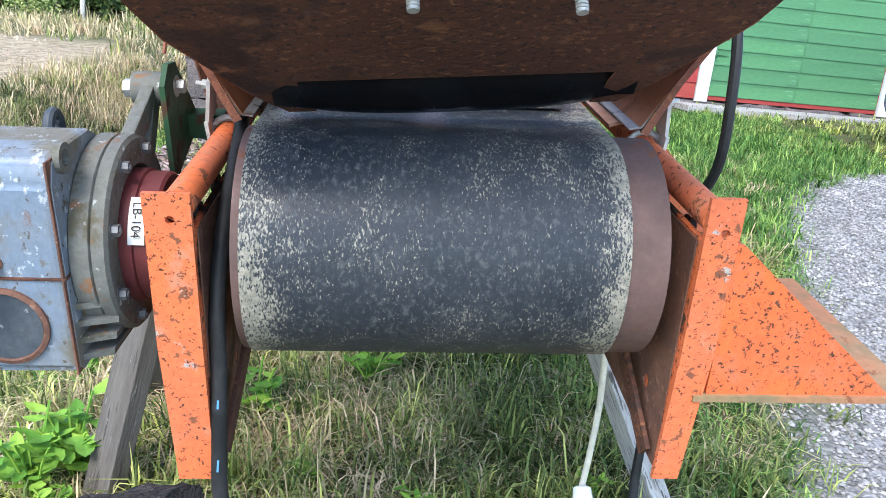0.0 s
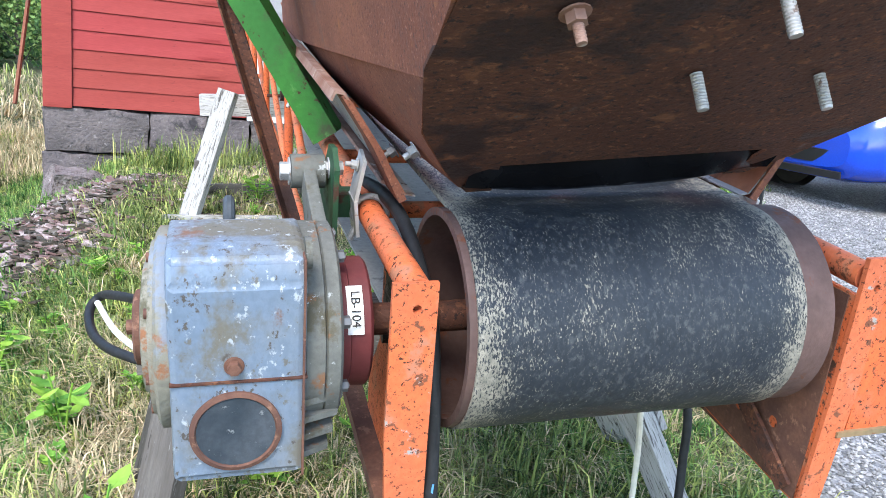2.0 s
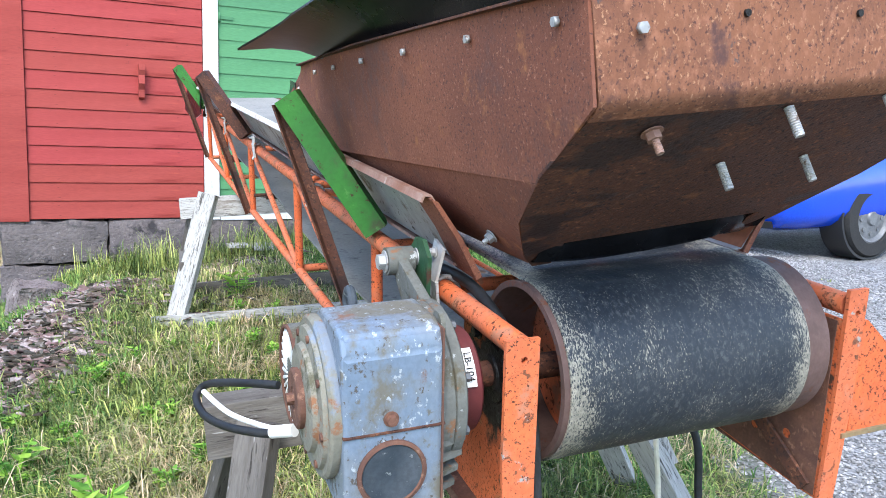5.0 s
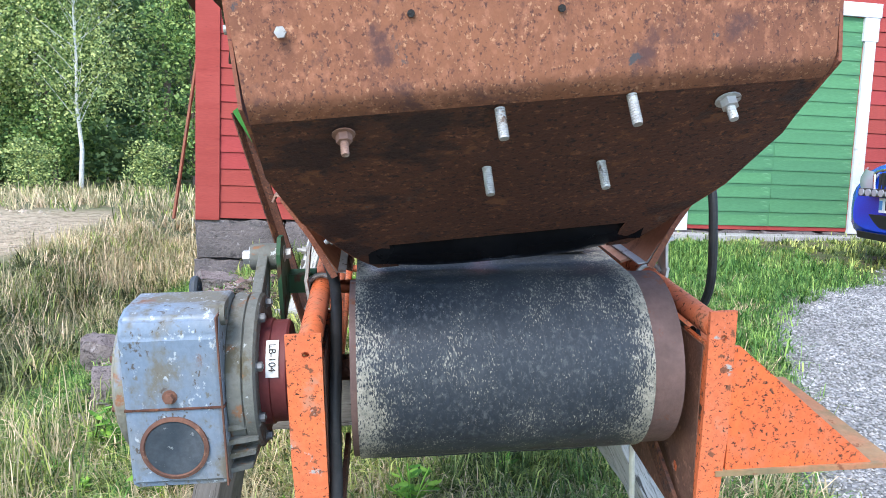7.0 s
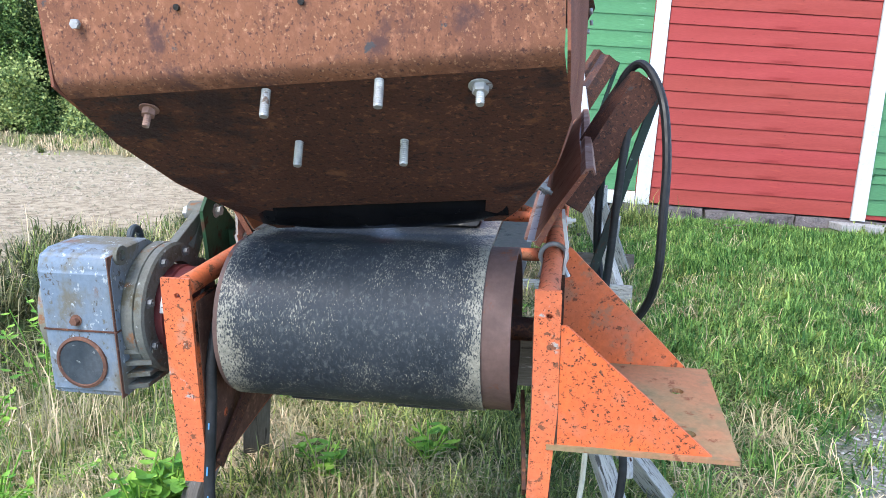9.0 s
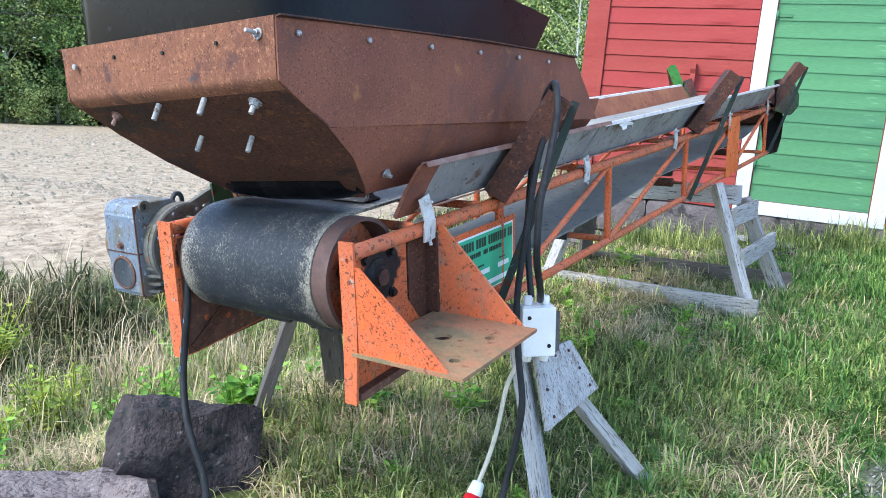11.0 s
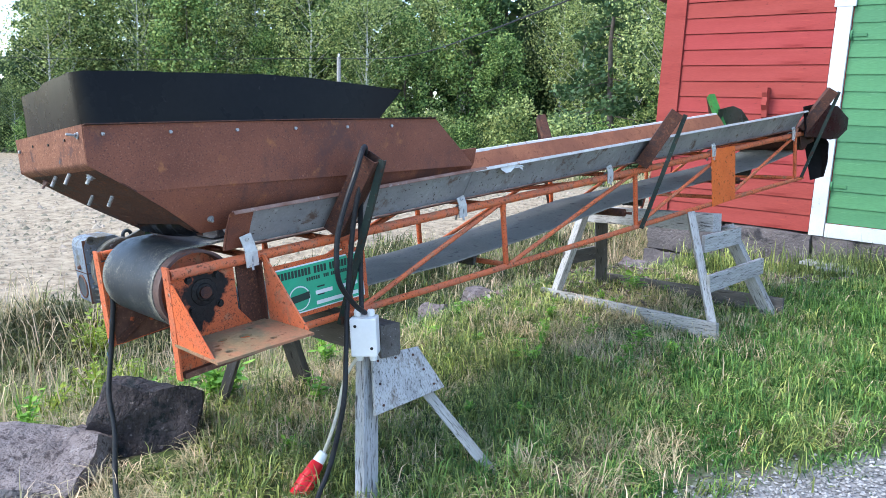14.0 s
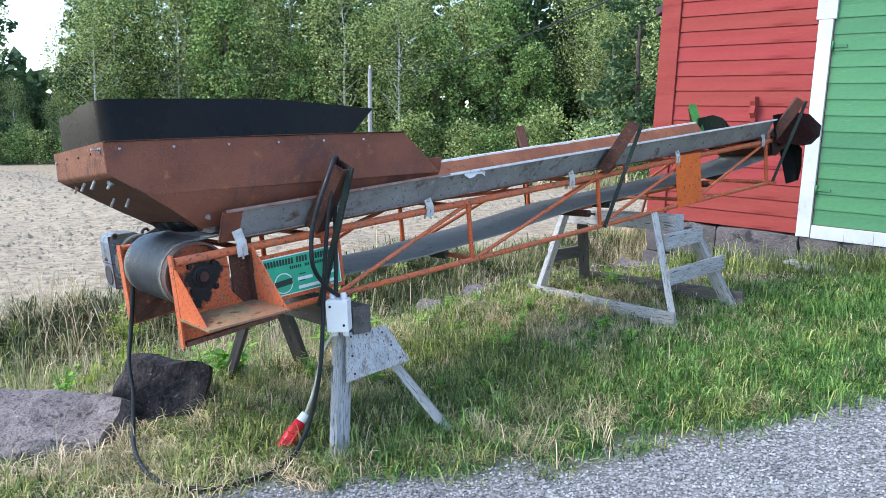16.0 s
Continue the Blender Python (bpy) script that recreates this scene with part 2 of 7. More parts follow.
M_CABLE = mat("black_cable", (0.012, 0.013, 0.014), (0.025, 0.026, 0.028), 20, 0.5, bump=0.05, fine=90, spots=(((0.06, 0.06, 0.055), 30, 0.6, 0.75, 0.9),))
M_WHITE_CABLE = mat("cream_cable", (0.62, 0.58, 0.46), (0.5, 0.46, 0.36), 20, 0.5, bump=0.05)
M_GEAR = mat("grey_blue_gear_paint", (0.145, 0.19, 0.25), (0.165, 0.185, 0.205), 5, 0.45, bump=0.3, fine=120, mid=(0.42, 0.6), spec=0.4,
             spots=(((0.125, 0.115, 0.09), 9, 0.51, 0.64, 0.8), ((0.34, 0.37, 0.39), 70, 0.59, 0.65, 0.6), ((0.12, 0.115, 0.10), 55, 0.575, 0.65, 0.8), ((0.16, 0.085, 0.055), 15, 0.60, 0.70, 0.92),
                    ((0.075, 0.065, 0.055), 80, 0.60, 0.65, 0.9)), stretch=(1.1, 1, 0.8))
M_RUST_CAST = mat("rusty_cast_iron", (0.15, 0.072, 0.048), (0.10, 0.052, 0.04), 20, 0.85, bump=0.3, fine=160, spots=(((0.22, 0.12, 0.08), 60, 0.56, 0.66, 0.9),))
M_COVER = mat("dark_scuffed_cover", (0.035, 0.045, 0.055), (0.065, 0.075, 0.085), 18, 0.5, bump=0.2, fine=140, spots=(((0.17, 0.18, 0.18), 70, 0.6, 0.66, 0.7),))
M_GEAR_MOSS = mat("mossy_gear_paint", (0.105, 0.106, 0.093), (0.145, 0.147, 0.132), 9, 0.65, bump=0.35, fine=120,
                  spots=(((0.085, 0.075, 0.05), 18, 0.50, 0.62, 0.9), ((0.19, 0.095, 0.05), 30, 0.57, 0.66, 0.95), ((0.32, 0.33, 0.32), 70, 0.62, 0.67, 0.8)))
M_MAROON = mat("maroon_coupling_paint", (0.15, 0.032, 0.034), (0.10, 0.03, 0.03), 7, 0.5, bump=0.15, spots=((RUST_DARK, 20, 0.58, 0.7, 0.9),))
M_GREEN = mat("green_paint", (0.038, 0.17, 0.028), (0.032, 0.135, 0.028), 5, 0.5, bump=0.2, fine=100,
              spots=(((0.06, 0.07, 0.035), 9, 0.53, 0.68, 0.8), (RUST_DARK, 40, 0.58, 0.64, 0.9), ((0.09, 0.22, 0.06), 24, 0.6, 0.7, 0.6)))
M_GREEN_DARK = mat("dark_green_paint", (0.022, 0.075, 0.034), (0.026, 0.055, 0.030), 9, 0.6, bump=0.2, spots=((RUST_DARK, 24, 0.54, 0.64, 0.9),))
M_ZINC = mat("zinc_fittings", (0.44, 0.44, 0.43), (0.30, 0.30, 0.295), 40, 0.5, metal=0.35, bump=0.1, spots=(((0.14, 0.10, 0.08), 50, 0.56, 0.66, 0.9),))
M_STRAP = mat("pale_zinc_strap", (0.60, 0.585, 0.55), (0.48, 0.46, 0.43), 14, 0.55, bump=0.1, spots=(((0.25, 0.14, 0.09), 26, 0.57, 0.66, 0.9),))
M_BRACE = mat("dark_green_black_bar", (0.016, 0.036, 0.026), (0.03, 0.036, 0.03), 9, 0.6, bump=0.2, spots=((RUST_DARK, 24, 0.54, 0.64, 0.9), ((0.10, 0.13, 0.11), 60, 0.61, 0.66, 0.8)))
M_GUARD = mat("bright_orange_sheet", (0.82, 0.175, 0.035), (0.72, 0.15, 0.04), 5, 0.5, bump=0.1, fine=120, spots=((RUST, 34, 0.60, 0.64, 0.9), (RUST_DARK, 60, 0.63, 0.66, 0.9)))
M_RIM = mat("dull_steel_rim", (0.17, 0.175, 0.18), (0.12, 0.122, 0.125), 14, 0.5, metal=0.3, bump=0.05)
M_GALV = mat("grey_galvanised_sheet", (0.34, 0.34, 0.34), (0.24, 0.24, 0.24), 3, 0.5, metal=0.2, bump=0.1, fine=80,
             spots=(((0.15, 0.10, 0.075), 9, 0.54, 0.66, 0.85), ((0.42, 0.42, 0.42), 20, 0.58, 0.70, 0.6), ((0.05, 0.033, 0.027), 60, 0.60, 0.645, 0.9)))
M_RAIL = mat("rusty_pale_rail", (0.30, 0.19, 0.15), (0.19, 0.085, 0.055), 9, 0.75, bump=0.3, fine=120, spots=(((0.42, 0.36, 0.32), 24, 0.57, 0.67, 0.85),))
M_TROUGH_IN = mat("orange_rust_trough", (0.34, 0.13, 0.065), (0.24, 0.095, 0.055), 5, 0.85, bump=0.25, spots=((RUST, 30, 0.55, 0.65, 0.95),))
M_PLATE = mat("worn_mount_plate", (0.24, 0.17, 0.09), (0.34, 0.15, 0.08), 6, 0.7, bump=0.25, fine=120,
              spots=(((0.16, 0.13, 0.075), 9, 0.48, 0.64, 0.9), (RUST, 30, 0.58, 0.66, 0.95)))
M_BLACK = mat("grease_and_hole_black", (0.008, 0.008, 0.008), (0.020, 0.018, 0.016), 30, 0.5, bump=0.6, fine=120, bump_dist=0.003)
M_WHITE_PLASTIC = mat("white_plastic", (0.74, 0.74, 0.71), (0.70, 0.70, 0.67), 12, 0.4, bump=0.02, grain=0.06)
M_RED_PLASTIC = mat("red_plastic", (0.62, 0.016, 0.024), (0.5, 0.014, 0.02), 12, 0.35, bump=0.03, grain=0.08)
M_SIGN_GREEN = mat("green_sign_enamel", (0.055, 0.42, 0.225), (0.06, 0.37, 0.20), 8, 0.4, bump=0.02, grain=0.08)
M_SIGN_DARK = plain("dark_sign_print", (0.012, 0.03, 0.02), 0.5)
M_SIGN_WHITE = plain("white_sign_print", (0.72, 0.74, 0.70), 0.5)
M_BLUE_PRINT = plain("blue_print", (0.08, 0.25, 0.48), 0.5)
M_WOOD = mat("weathered_grey_wood", (0.33, 0.32, 0.30), (0.46, 0.45, 0.43), 5, 0.85, bump=0.5, fine=70, stretch=(3.2, 3.2, 0.35), rnd=0.16, spec=0.1,
             spots=(((0.075, 0.07, 0.064), 26, 0.59, 0.63, 0.95), ((0.15, 0.14, 0.13), 70, 0.54, 0.62, 0.95), ((0.16, 0.135, 0.105), 5, 0.54, 0.70, 0.9), ((0.42, 0.42, 0.41), 30, 0.60, 0.70, 0.9)))
# Darker wood: near beam and left legs, some rear and left timbers farther off.
M_WOOD_DARK = mat("darker_wood", (0.085, 0.076, 0.066), (0.15, 0.138, 0.122), 5, 0.9, bump=0.5, fine=70, stretch=(3.2, 3.2, 0.35), rnd=0.16, spec=0.1,
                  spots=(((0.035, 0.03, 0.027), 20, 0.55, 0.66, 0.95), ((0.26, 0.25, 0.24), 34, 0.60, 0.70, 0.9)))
M_STONE_DARK = mat("dark_granite", (0.040, 0.033, 0.033), (0.080, 0.065, 0.063), 6, 0.85, bump=1.0, fine=60, spec=0.15,
                   spots=(((0.15, 0.125, 0.12), 45, 0.59, 0.65, 0.9), ((0.018, 0.021, 0.021), 16, 0.52, 0.62, 0.9)), bump_dist=0.02)
M_STONE = mat("pinkish_grey_granite", (0.185, 0.152, 0.142), (0.25, 0.212, 0.198), 5, 0.9, bump=1.0, fine=60, spec=0.12,
              spots=(((0.075, 0.06, 0.057), 26, 0.54, 0.63, 0.9), ((0.33, 0.295, 0.28), 15, 0.58, 0.7, 0.9), ((0.10, 0.078, 0.074), 90, 0.55, 0.61, 0.9)), bump_dist=0.016)
M_FOUNDATION = mat("granite_foundation", (0.115, 0.098, 0.096), (0.185, 0.155, 0.15), 3, 0.9, bump=0.9, fine=45, rnd=0.22,
                   spots=(((0.09, 0.08, 0.08), 12, 0.55, 0.68, 0.9), ((0.27, 0.235, 0.23), 30, 0.58, 0.68, 0.9), ((0.045, 0.04, 0.042), 5, 0.54, 0.66, 0.9)), bump_dist=0.02)
M_RED = mat("falu_red_boards", (0.325, 0.060, 0.053), (0.28, 0.050, 0.044), 3, 0.85, bump=0.15, fine=80, rnd=0.045, stretch=(0.25, 1, 2), spec=0.1,
            spots=(((0.18, 0.026, 0.023), 6, 0.56, 0.75, 0.9), ((0.33, 0.065, 0.05), 20, 0.6, 0.7, 0.9), ((0.12, 0.03, 0.026), 60, 0.64, 0.68, 0.9)))
M_HGREEN = mat("green_door_boards", (0.085, 0.225, 0.105), (0.073, 0.195, 0.092), 3, 0.65, bump=0.12, fine=80, rnd=0.08, stretch=(0.25, 1, 2), spec=0.12,
               spots=(((0.06, 0.15, 0.08), 7, 0.56, 0.72, 0.8), ((0.13, 0.28, 0.15), 26, 0.6, 0.7, 0.8)))
M_WHITE = mat("white_trim_paint", (0.57, 0.575, 0.57), (0.49, 0.495, 0.49), 4, 0.7, bump=0.12, spec=0.12, grain=0.15, spots=(((0.32, 0.32, 0.30), 14, 0.58, 0.72, 0.8), ((0.2, 0.2, 0.19), 60, 0.65, 0.7, 0.8)))
M_ROOF = mat("dark_roof_sheet", (0.06, 0.045, 0.045), (0.09, 0.07, 0.065), 4, 0.7, bump=0.2)
M_CHROME = plain("chrome", (0.7, 0.7, 0.7), 0.15, 1.0)
M_CARPAINT = mat("blue_car_paint", (0.006, 0.055, 0.50), (0.006, 0.05, 0.46), 2, 0.2, bump=0.0, spec=0.8, rough_var=0.03)
M_CARBLACK = plain("car_black_plastic", (0.015, 0.015, 0.017), 0.5)
M_TYRE = mat("tyre_rubber", (0.022, 0.022, 0.022), (0.035, 0.034, 0.033), 20, 0.85, bump=0.2)
M_LENS = plain("headlamp_lens", (0.30, 0.32, 0.34), 0.15, 0.2)
M_GLASS = plain("car_glass", (0.02, 0.025, 0.03), 0.05)
M_BARK = mat("bark", (0.10, 0.08, 0.065), (0.16, 0.13, 0.11), 6, 0.95, bump=0.5, fine=30)
M_BIRCH = mat("birch_bark", (0.70, 0.69, 0.65), (0.56, 0.55, 0.52), 3, 0.8, bump=0.2, fine=20, spots=(((0.03, 0.03, 0.03), 7, 0.6, 0.66, 0.9),), stretch=(1, 1, 3))
M_LEAF_BIRCH = leafy("birch_leaves", (0.25, 0.335, 0.12), (0.33, 0.41, 0.155), island=0.65)
M_LEAF_DARK = leafy("alder_leaves", (0.175, 0.295, 0.095), (0.25, 0.365, 0.12), island=0.65)
M_NEEDLE = leafy("spruce_needles", (0.06, 0.115, 0.05), (0.09, 0.15, 0.06), trans=0.15)
M_LEAF_YOUNG = leafy("young_leaves", (0.20, 0.40, 0.06), (0.28, 0.48, 0.08))
M_LEAF_GOLD = leafy("yellow_green_leaves", (0.30, 0.40, 0.06), (0.42, 0.46, 0.08))
M_GRASS = leafy("green_grass", (0.182, 0.258, 0.068), (0.285, 0.35, 0.118), scale=2.2, island=0.55, tuft=0.65)
M_GRASS_DRY = leafy("dry_grass", (0.60, 0.50, 0.305), (0.48, 0.43, 0.225), scale=1.9, island=0.4, tuft=0.45)
M_BRAMBLE = leafy("brown_ditch_weeds", (0.075, 0.105, 0.04), (0.13, 0.13, 0.06), scale=1.5, island=0.5)
M_CHIPS = mat("bark_chips", (0.11, 0.078, 0.06), (0.27, 0.235, 0.21), 9, 0.95, bump=0.2, island=0.75, mid=(0.45, 0.6))
M_PEBBLE = mat("grey_gravel", (0.225, 0.22, 0.212), (0.315, 0.308, 0.297), 6, 0.9, bump=0.2, island=0.45)
M_CLOD = mat("dry_soil", (0.27, 0.228, 0.16), (0.365, 0.312, 0.228), 6, 0.95, bump=0.2, island=0.3)
M_END_COVER = mat("lichen_stained_cover", (0.19, 0.18, 0.14), (0.25, 0.235, 0.19), 10, 0.75, bump=0.4, fine=130,
                  spots=(((0.09, 0.085, 0.055), 20, 0.52, 0.62, 0.9), ((0.22, 0.105, 0.055), 26, 0.56, 0.64, 0.95), ((0.17, 0.20, 0.24), 9, 0.56, 0.64, 0.6)))
M_GRASS_LUSH = leafy("lush_grass", (0.098, 0.232, 0.054), (0.172, 0.315, 0.084), scale=2.2, island=0.5, tuft=0.5)


# ---- mesh helpers ----
K = 0.8  # metres to one unit of the plan in which all the places below are given


def placed(m):
    """A pose of the plan, in metres."""
    return Matrix.Translation(m.translation * K) @ m.to_3x3().to_4x4() if m else Matrix()


def thing(name, label, category, m=None, group="", kind=""):
    ob = tagged(new(name), label, category, group, kind)
    ob.matrix_world = placed(m)
    return ob


def part(name, bm, material, parent=None, label="", kind=""):
    """Links a bmesh as one mesh object under a thing or a part."""
    ob = new(name, mesh_of(name, bm, material))
    ob.parent = parent
    return tagged(ob, label, kind=kind)


def single(name, bm, material, label, category, m=None, kind="", group=""):
    ob = part(name, bm, material)
    ob.matrix_world = placed(m)
    return tagged(ob, label, category, group, kind)


def piece(name, mesh, parent, m):
    ob = new(name, mesh)
    ob.parent = parent
    ob.matrix_local = placed(m)
    return ob


def mesh_of(name, bm, material):
    me = bpy.data.meshes.new(name)
    bm.transform(Matrix.Scale(K, 4))
    bm.normal_update()
    for e in bm.edges:
        if len(e.link_faces) == 2 and e.calc_face_angle(0) > 0.62:
            e.smooth = False
    bm.to_mesh(me)
    bm.free()
    me.materials.append(material)
    return me


def along(a, b, roll=0):
    """A pose at a whose z axis points to b."""
    a, b = Vector(a), Vector(b)
    return Matrix.Translation(a) @ (b - a).to_track_quat("Z", "Y").to_matrix().to_4x4() @ pose(0, 0, 0, 0, 0, roll)


def box(bm, lo, hi, m=None, bevel=0.0):
    lo, hi = Vector(lo), Vector(hi)
    size = hi - lo
    made = bmesh.ops.create_cube(bm, size=1, matrix=Matrix.Translation((lo + hi) / 2) @ Matrix.Diagonal((*size, 1)))
    vs = made["verts"]
    if bevel:
        es = list({e for v in vs for e in v.link_edges})
        out = bmesh.ops.bevel(bm, geom=es, offset=bevel, segments=2, affect="EDGES", profile=0.6)
        vs = list({v for f in out["faces"] for v in f.verts} | {v for v in vs if v.is_valid})
    if m:
        bmesh.ops.transform(bm, matrix=m, verts=vs)
    return bm


def ring(bm, m, r, n):
    return [bm.verts.new(m @ Vector((r * math.cos(6.28318 * i / n), r * math.sin(6.28318 * i / n), 0))) for i in range(n)]


def bridge(bm, a, b, smooth=True):
    n = len(a)
    for i in range(n):
        f = bm.faces.new((a[i], a[(i + 1) % n], b[(i + 1) % n], b[i]))
        f.smooth = smooth


def lathe(bm, a, b, profile, n=24, caps=True, sharp=True):
    """Turns a profile of (height, radius) round the axis from a towards b."""
    m, last = along(a, b), None
    first = None
    for h, r in profile:
        if last is not None and sharp and abs(last[1] - r) > 1e-4 and abs(last[2] - h) < 1e-4:
            cur = ring(bm, m @ Matrix.Translation((0, 0, h)), r, n)
            bridge(bm, last[0], cur, False)
        else:
            cur = ring(bm, m @ Matrix.Translation((0, 0, h)), r, n)
            if last is not None:
                bridge(bm, last[0], cur)
        first = first or cur
        last = (cur, r, h)
    if caps:
        bm.faces.new(list(reversed(first)))
        bm.faces.new(last[0])
    return bm


def cyl(bm, a, b, r, r2=None, n=16, caps=True):
    h = (Vector(b) - Vector(a)).length
    return lathe(bm, a, b, ((0, r), (h, r if r2 is None else r2)), n, caps)


def sweep(bm, pts, r, n=10, smooth_steps=6, caps=True):
    """A round bar along a smooth line through the points."""
    p = [Vector(q) for q in pts]
    line = []
    for i in range(len(p) - 1):
        p0, p1, p2, p3 = p[max(i - 1, 0)], p[i], p[i + 1], p[min(i + 2, len(p) - 1)]
        for k in range(smooth_steps):
            t = k / smooth_steps
            line.append(0.5 * (2 * p1 + (p2 - p0) * t + (2 * p0 - 5 * p1 + 4 * p2 - p3) * t * t + (3 * p1 - p0 - 3 * p2 + p3) * t ** 3))
    line.append(p[-1])
    up, last, first = None, None, None
    for i, q in enumerate(line):
        d = (line[min(i + 1, len(line) - 1)] - line[max(i - 1, 0)]).normalized()
        if up is None:
            up = d.orthogonal().normalized()
        up = (up - d * up.dot(d)).normalized()
        side = d.cross(up)
        cur = [bm.verts.new(q + r * (math.cos(6.28318 * k / n) * up + math.sin(6.28318 * k / n) * side)) for k in range(n)]
        if last:
            bridge(bm, last, cur)
        first, last = first or cur, cur
    if caps:
        bm.faces.new(list(reversed(first))), bm.faces.new(last)
    return bm


def plate(bm, outline, thick, m=None, holes=()):
    """A flat sheet of the outline in x, y, going up z by its thickness, with round holes (x, y, r)."""
    loops = [[Vector((x, y, 0)) for x, y in outline]]
    for x, y, r in holes:
        loops.append([Vector((x + r * math.cos(k * 0.5236), y + r * math.sin(k * 0.5236), 0)) for k in range(12)])
    sub = bmesh.new()
    edges = []
    for lp in loops:
        vs = [sub.verts.new(v) for v in lp]
        edges += [sub.edges.new((vs[i], vs[(i + 1) % len(vs)])) for i in range(len(vs))]
    bmesh.ops.triangle_fill(sub, use_beauty=True, use_dissolve=False, edges=edges)
    ext = bmesh.ops.extrude_face_region(sub, geom=list(sub.faces))
    bmesh.ops.translate(sub, vec=(0, 0, thick), verts=[v for v in ext["geom"] if isinstance(v, bmesh.types.BMVert)])
    bmesh.ops.recalc_face_normals(sub, faces=list(sub.faces))
    if m:
        bmesh.ops.transform(sub, matrix=m, verts=list(sub.verts))
    me = bpy.data.meshes.new("tmp")
    sub.to_mesh(me), sub.free()
    bm.from_mesh(me)
    bpy.data.meshes.remove(me)
    return bm


def bolt(bm, p, d, head=0.009, height=0.008, stud=0.0, washer=True):
    """A hexagon head on a washer, pointing along d from p, with a threaded end."""
    p, d = Vector(p), Vector(d).normalized()
    if washer:
        cyl(bm, p, p + d * 0.002, head * 1.45, n=14)
    cyl(bm, p + d * 0.002, p + d * (0.002 + height), head, n=6)
    if stud:
        thread(bm, p + d * height, p + d * (height + stud), head * 0.55)
    return bm


def thread(bm, a, b, r):
    a, b = Vector(a), Vector(b)
    h = (b - a).length
    n = max(3, int(h / 0.0035))
    prof = []
    for i in range(n):
        prof += [(h * i / n, r), (h * (i + 0.5) / n, r * 0.88)]
    prof += [(h, r * 0.9)]
    return lathe(bm, a, b, prof, 10, True, False)


def sheet(bm, rows, thick):
    """A bent sheet through rows of points, given a thickness."""
    grid = [[bm.verts.new(Vector(q)) for q in row] for row in rows]
    fs = []
    for i in range(len(grid) - 1):
        for j in range(len(grid[0]) - 1):
            fs.append(bm.faces.new((grid[i][j], grid[i][j + 1], grid[i + 1][j + 1], grid[i + 1][j])))
            fs[-1].smooth = True
    bmesh.ops.recalc_face_normals(bm, faces=fs)
    bmesh.ops.solidify(bm, geom=fs, thickness=thick)
    return bm


def uneven(bm, amount, freq, seed=0.0):
    for v in bm.verts:
        v.co += Vector([noise.noise(v.co * freq + Vector((seed + 7 * k, 3 * k, k))) for k in range(3)]) * amount
    return bm


# ---- ground ----
def smooth01(a, b, x):
    t = min(1, max(0, (x - a) / (b - a)))
    return t * t * (3 - 2 * t)


def bank_side(x, y):
    """How far a place lies east of the ditch."""
    return x + 2.75 + 0.13 * max(0.0, y - 2)


def ground_z(x, y):
    z = -0.09 + 0.26 * smooth01(1.2, 4.2, y) + 0.04 * smooth01(4.5, 9.0, y)
    z -= 0.10 * smooth01(2.0, 9.0, x) * smooth01(2, 6, y)
    z -= 0.24 * smooth01(1.0, -0.9, x) * smooth01(4.6, 6.6, y)
    s = bank_side(x, y)
    z -= 0.62 * smooth01(1.9, 0.1, s) * (0.8 + 0.2 * smooth01(0, 5, y))
    z += 0.42 * smooth01(-0.15, -1.3, s)
    far = max(0.0, math.hypot(x, y) - 12) / 40
    z -= 0.12 * min(1.0, far)
    z += 0.05 * noise.noise(Vector((x * 0.5, y * 0.5, 0.3))) + 0.018 * noise.noise(Vector((x * 2.3, y * 2.3, 4.1)))
    return z


def gravel_amount(x, y):
    """1 on the gravel drive, 0 on the grass."""
    edge = 0.72 + 0.42 * y + 0.6 * max(0.0, y - 3.2) if y > 0 else 0.72 - 0.12 * y
    edge += 0.22 * noise.noise(Vector((x * 0.9, y * 0.9, 7))) + 0.10 * noise.noise(Vector((x * 3.1, y * 3.1, 2)))
    cut = smooth01(edge - 0.15, edge + 0.25, x)
    return cut * (1 - smooth01(6.0, 6.9, y - 0.12 * x))


def field_amount(x, y):
    """1 on the bare field beyond the ditch."""
    s = -bank_side(x, y) - 1.05 - 0.25 * smooth01(3, 8, y)
    s += 0.5 * noise.noise(Vector((x * 0.45, y * 0.45, 11)))
    return smooth01(0.0, 0.8, s) * (1 - smooth01(13, 17, y + 0.35 * x))


def axis_steps(lo, hi, near_lo, near_hi, fine, grow):
    out, v, d = [], near_lo, fine
    while v > lo:
        d *= grow
        v -= d
        out.append(max(v, lo))
    out.reverse()
    v = near_lo
    while v < near_hi:
        out.append(v)
        v += fine
    d = fine
    while v < hi:
        out.append(v)
        d *= grow
        v += d
    out.append(hi)
    return out


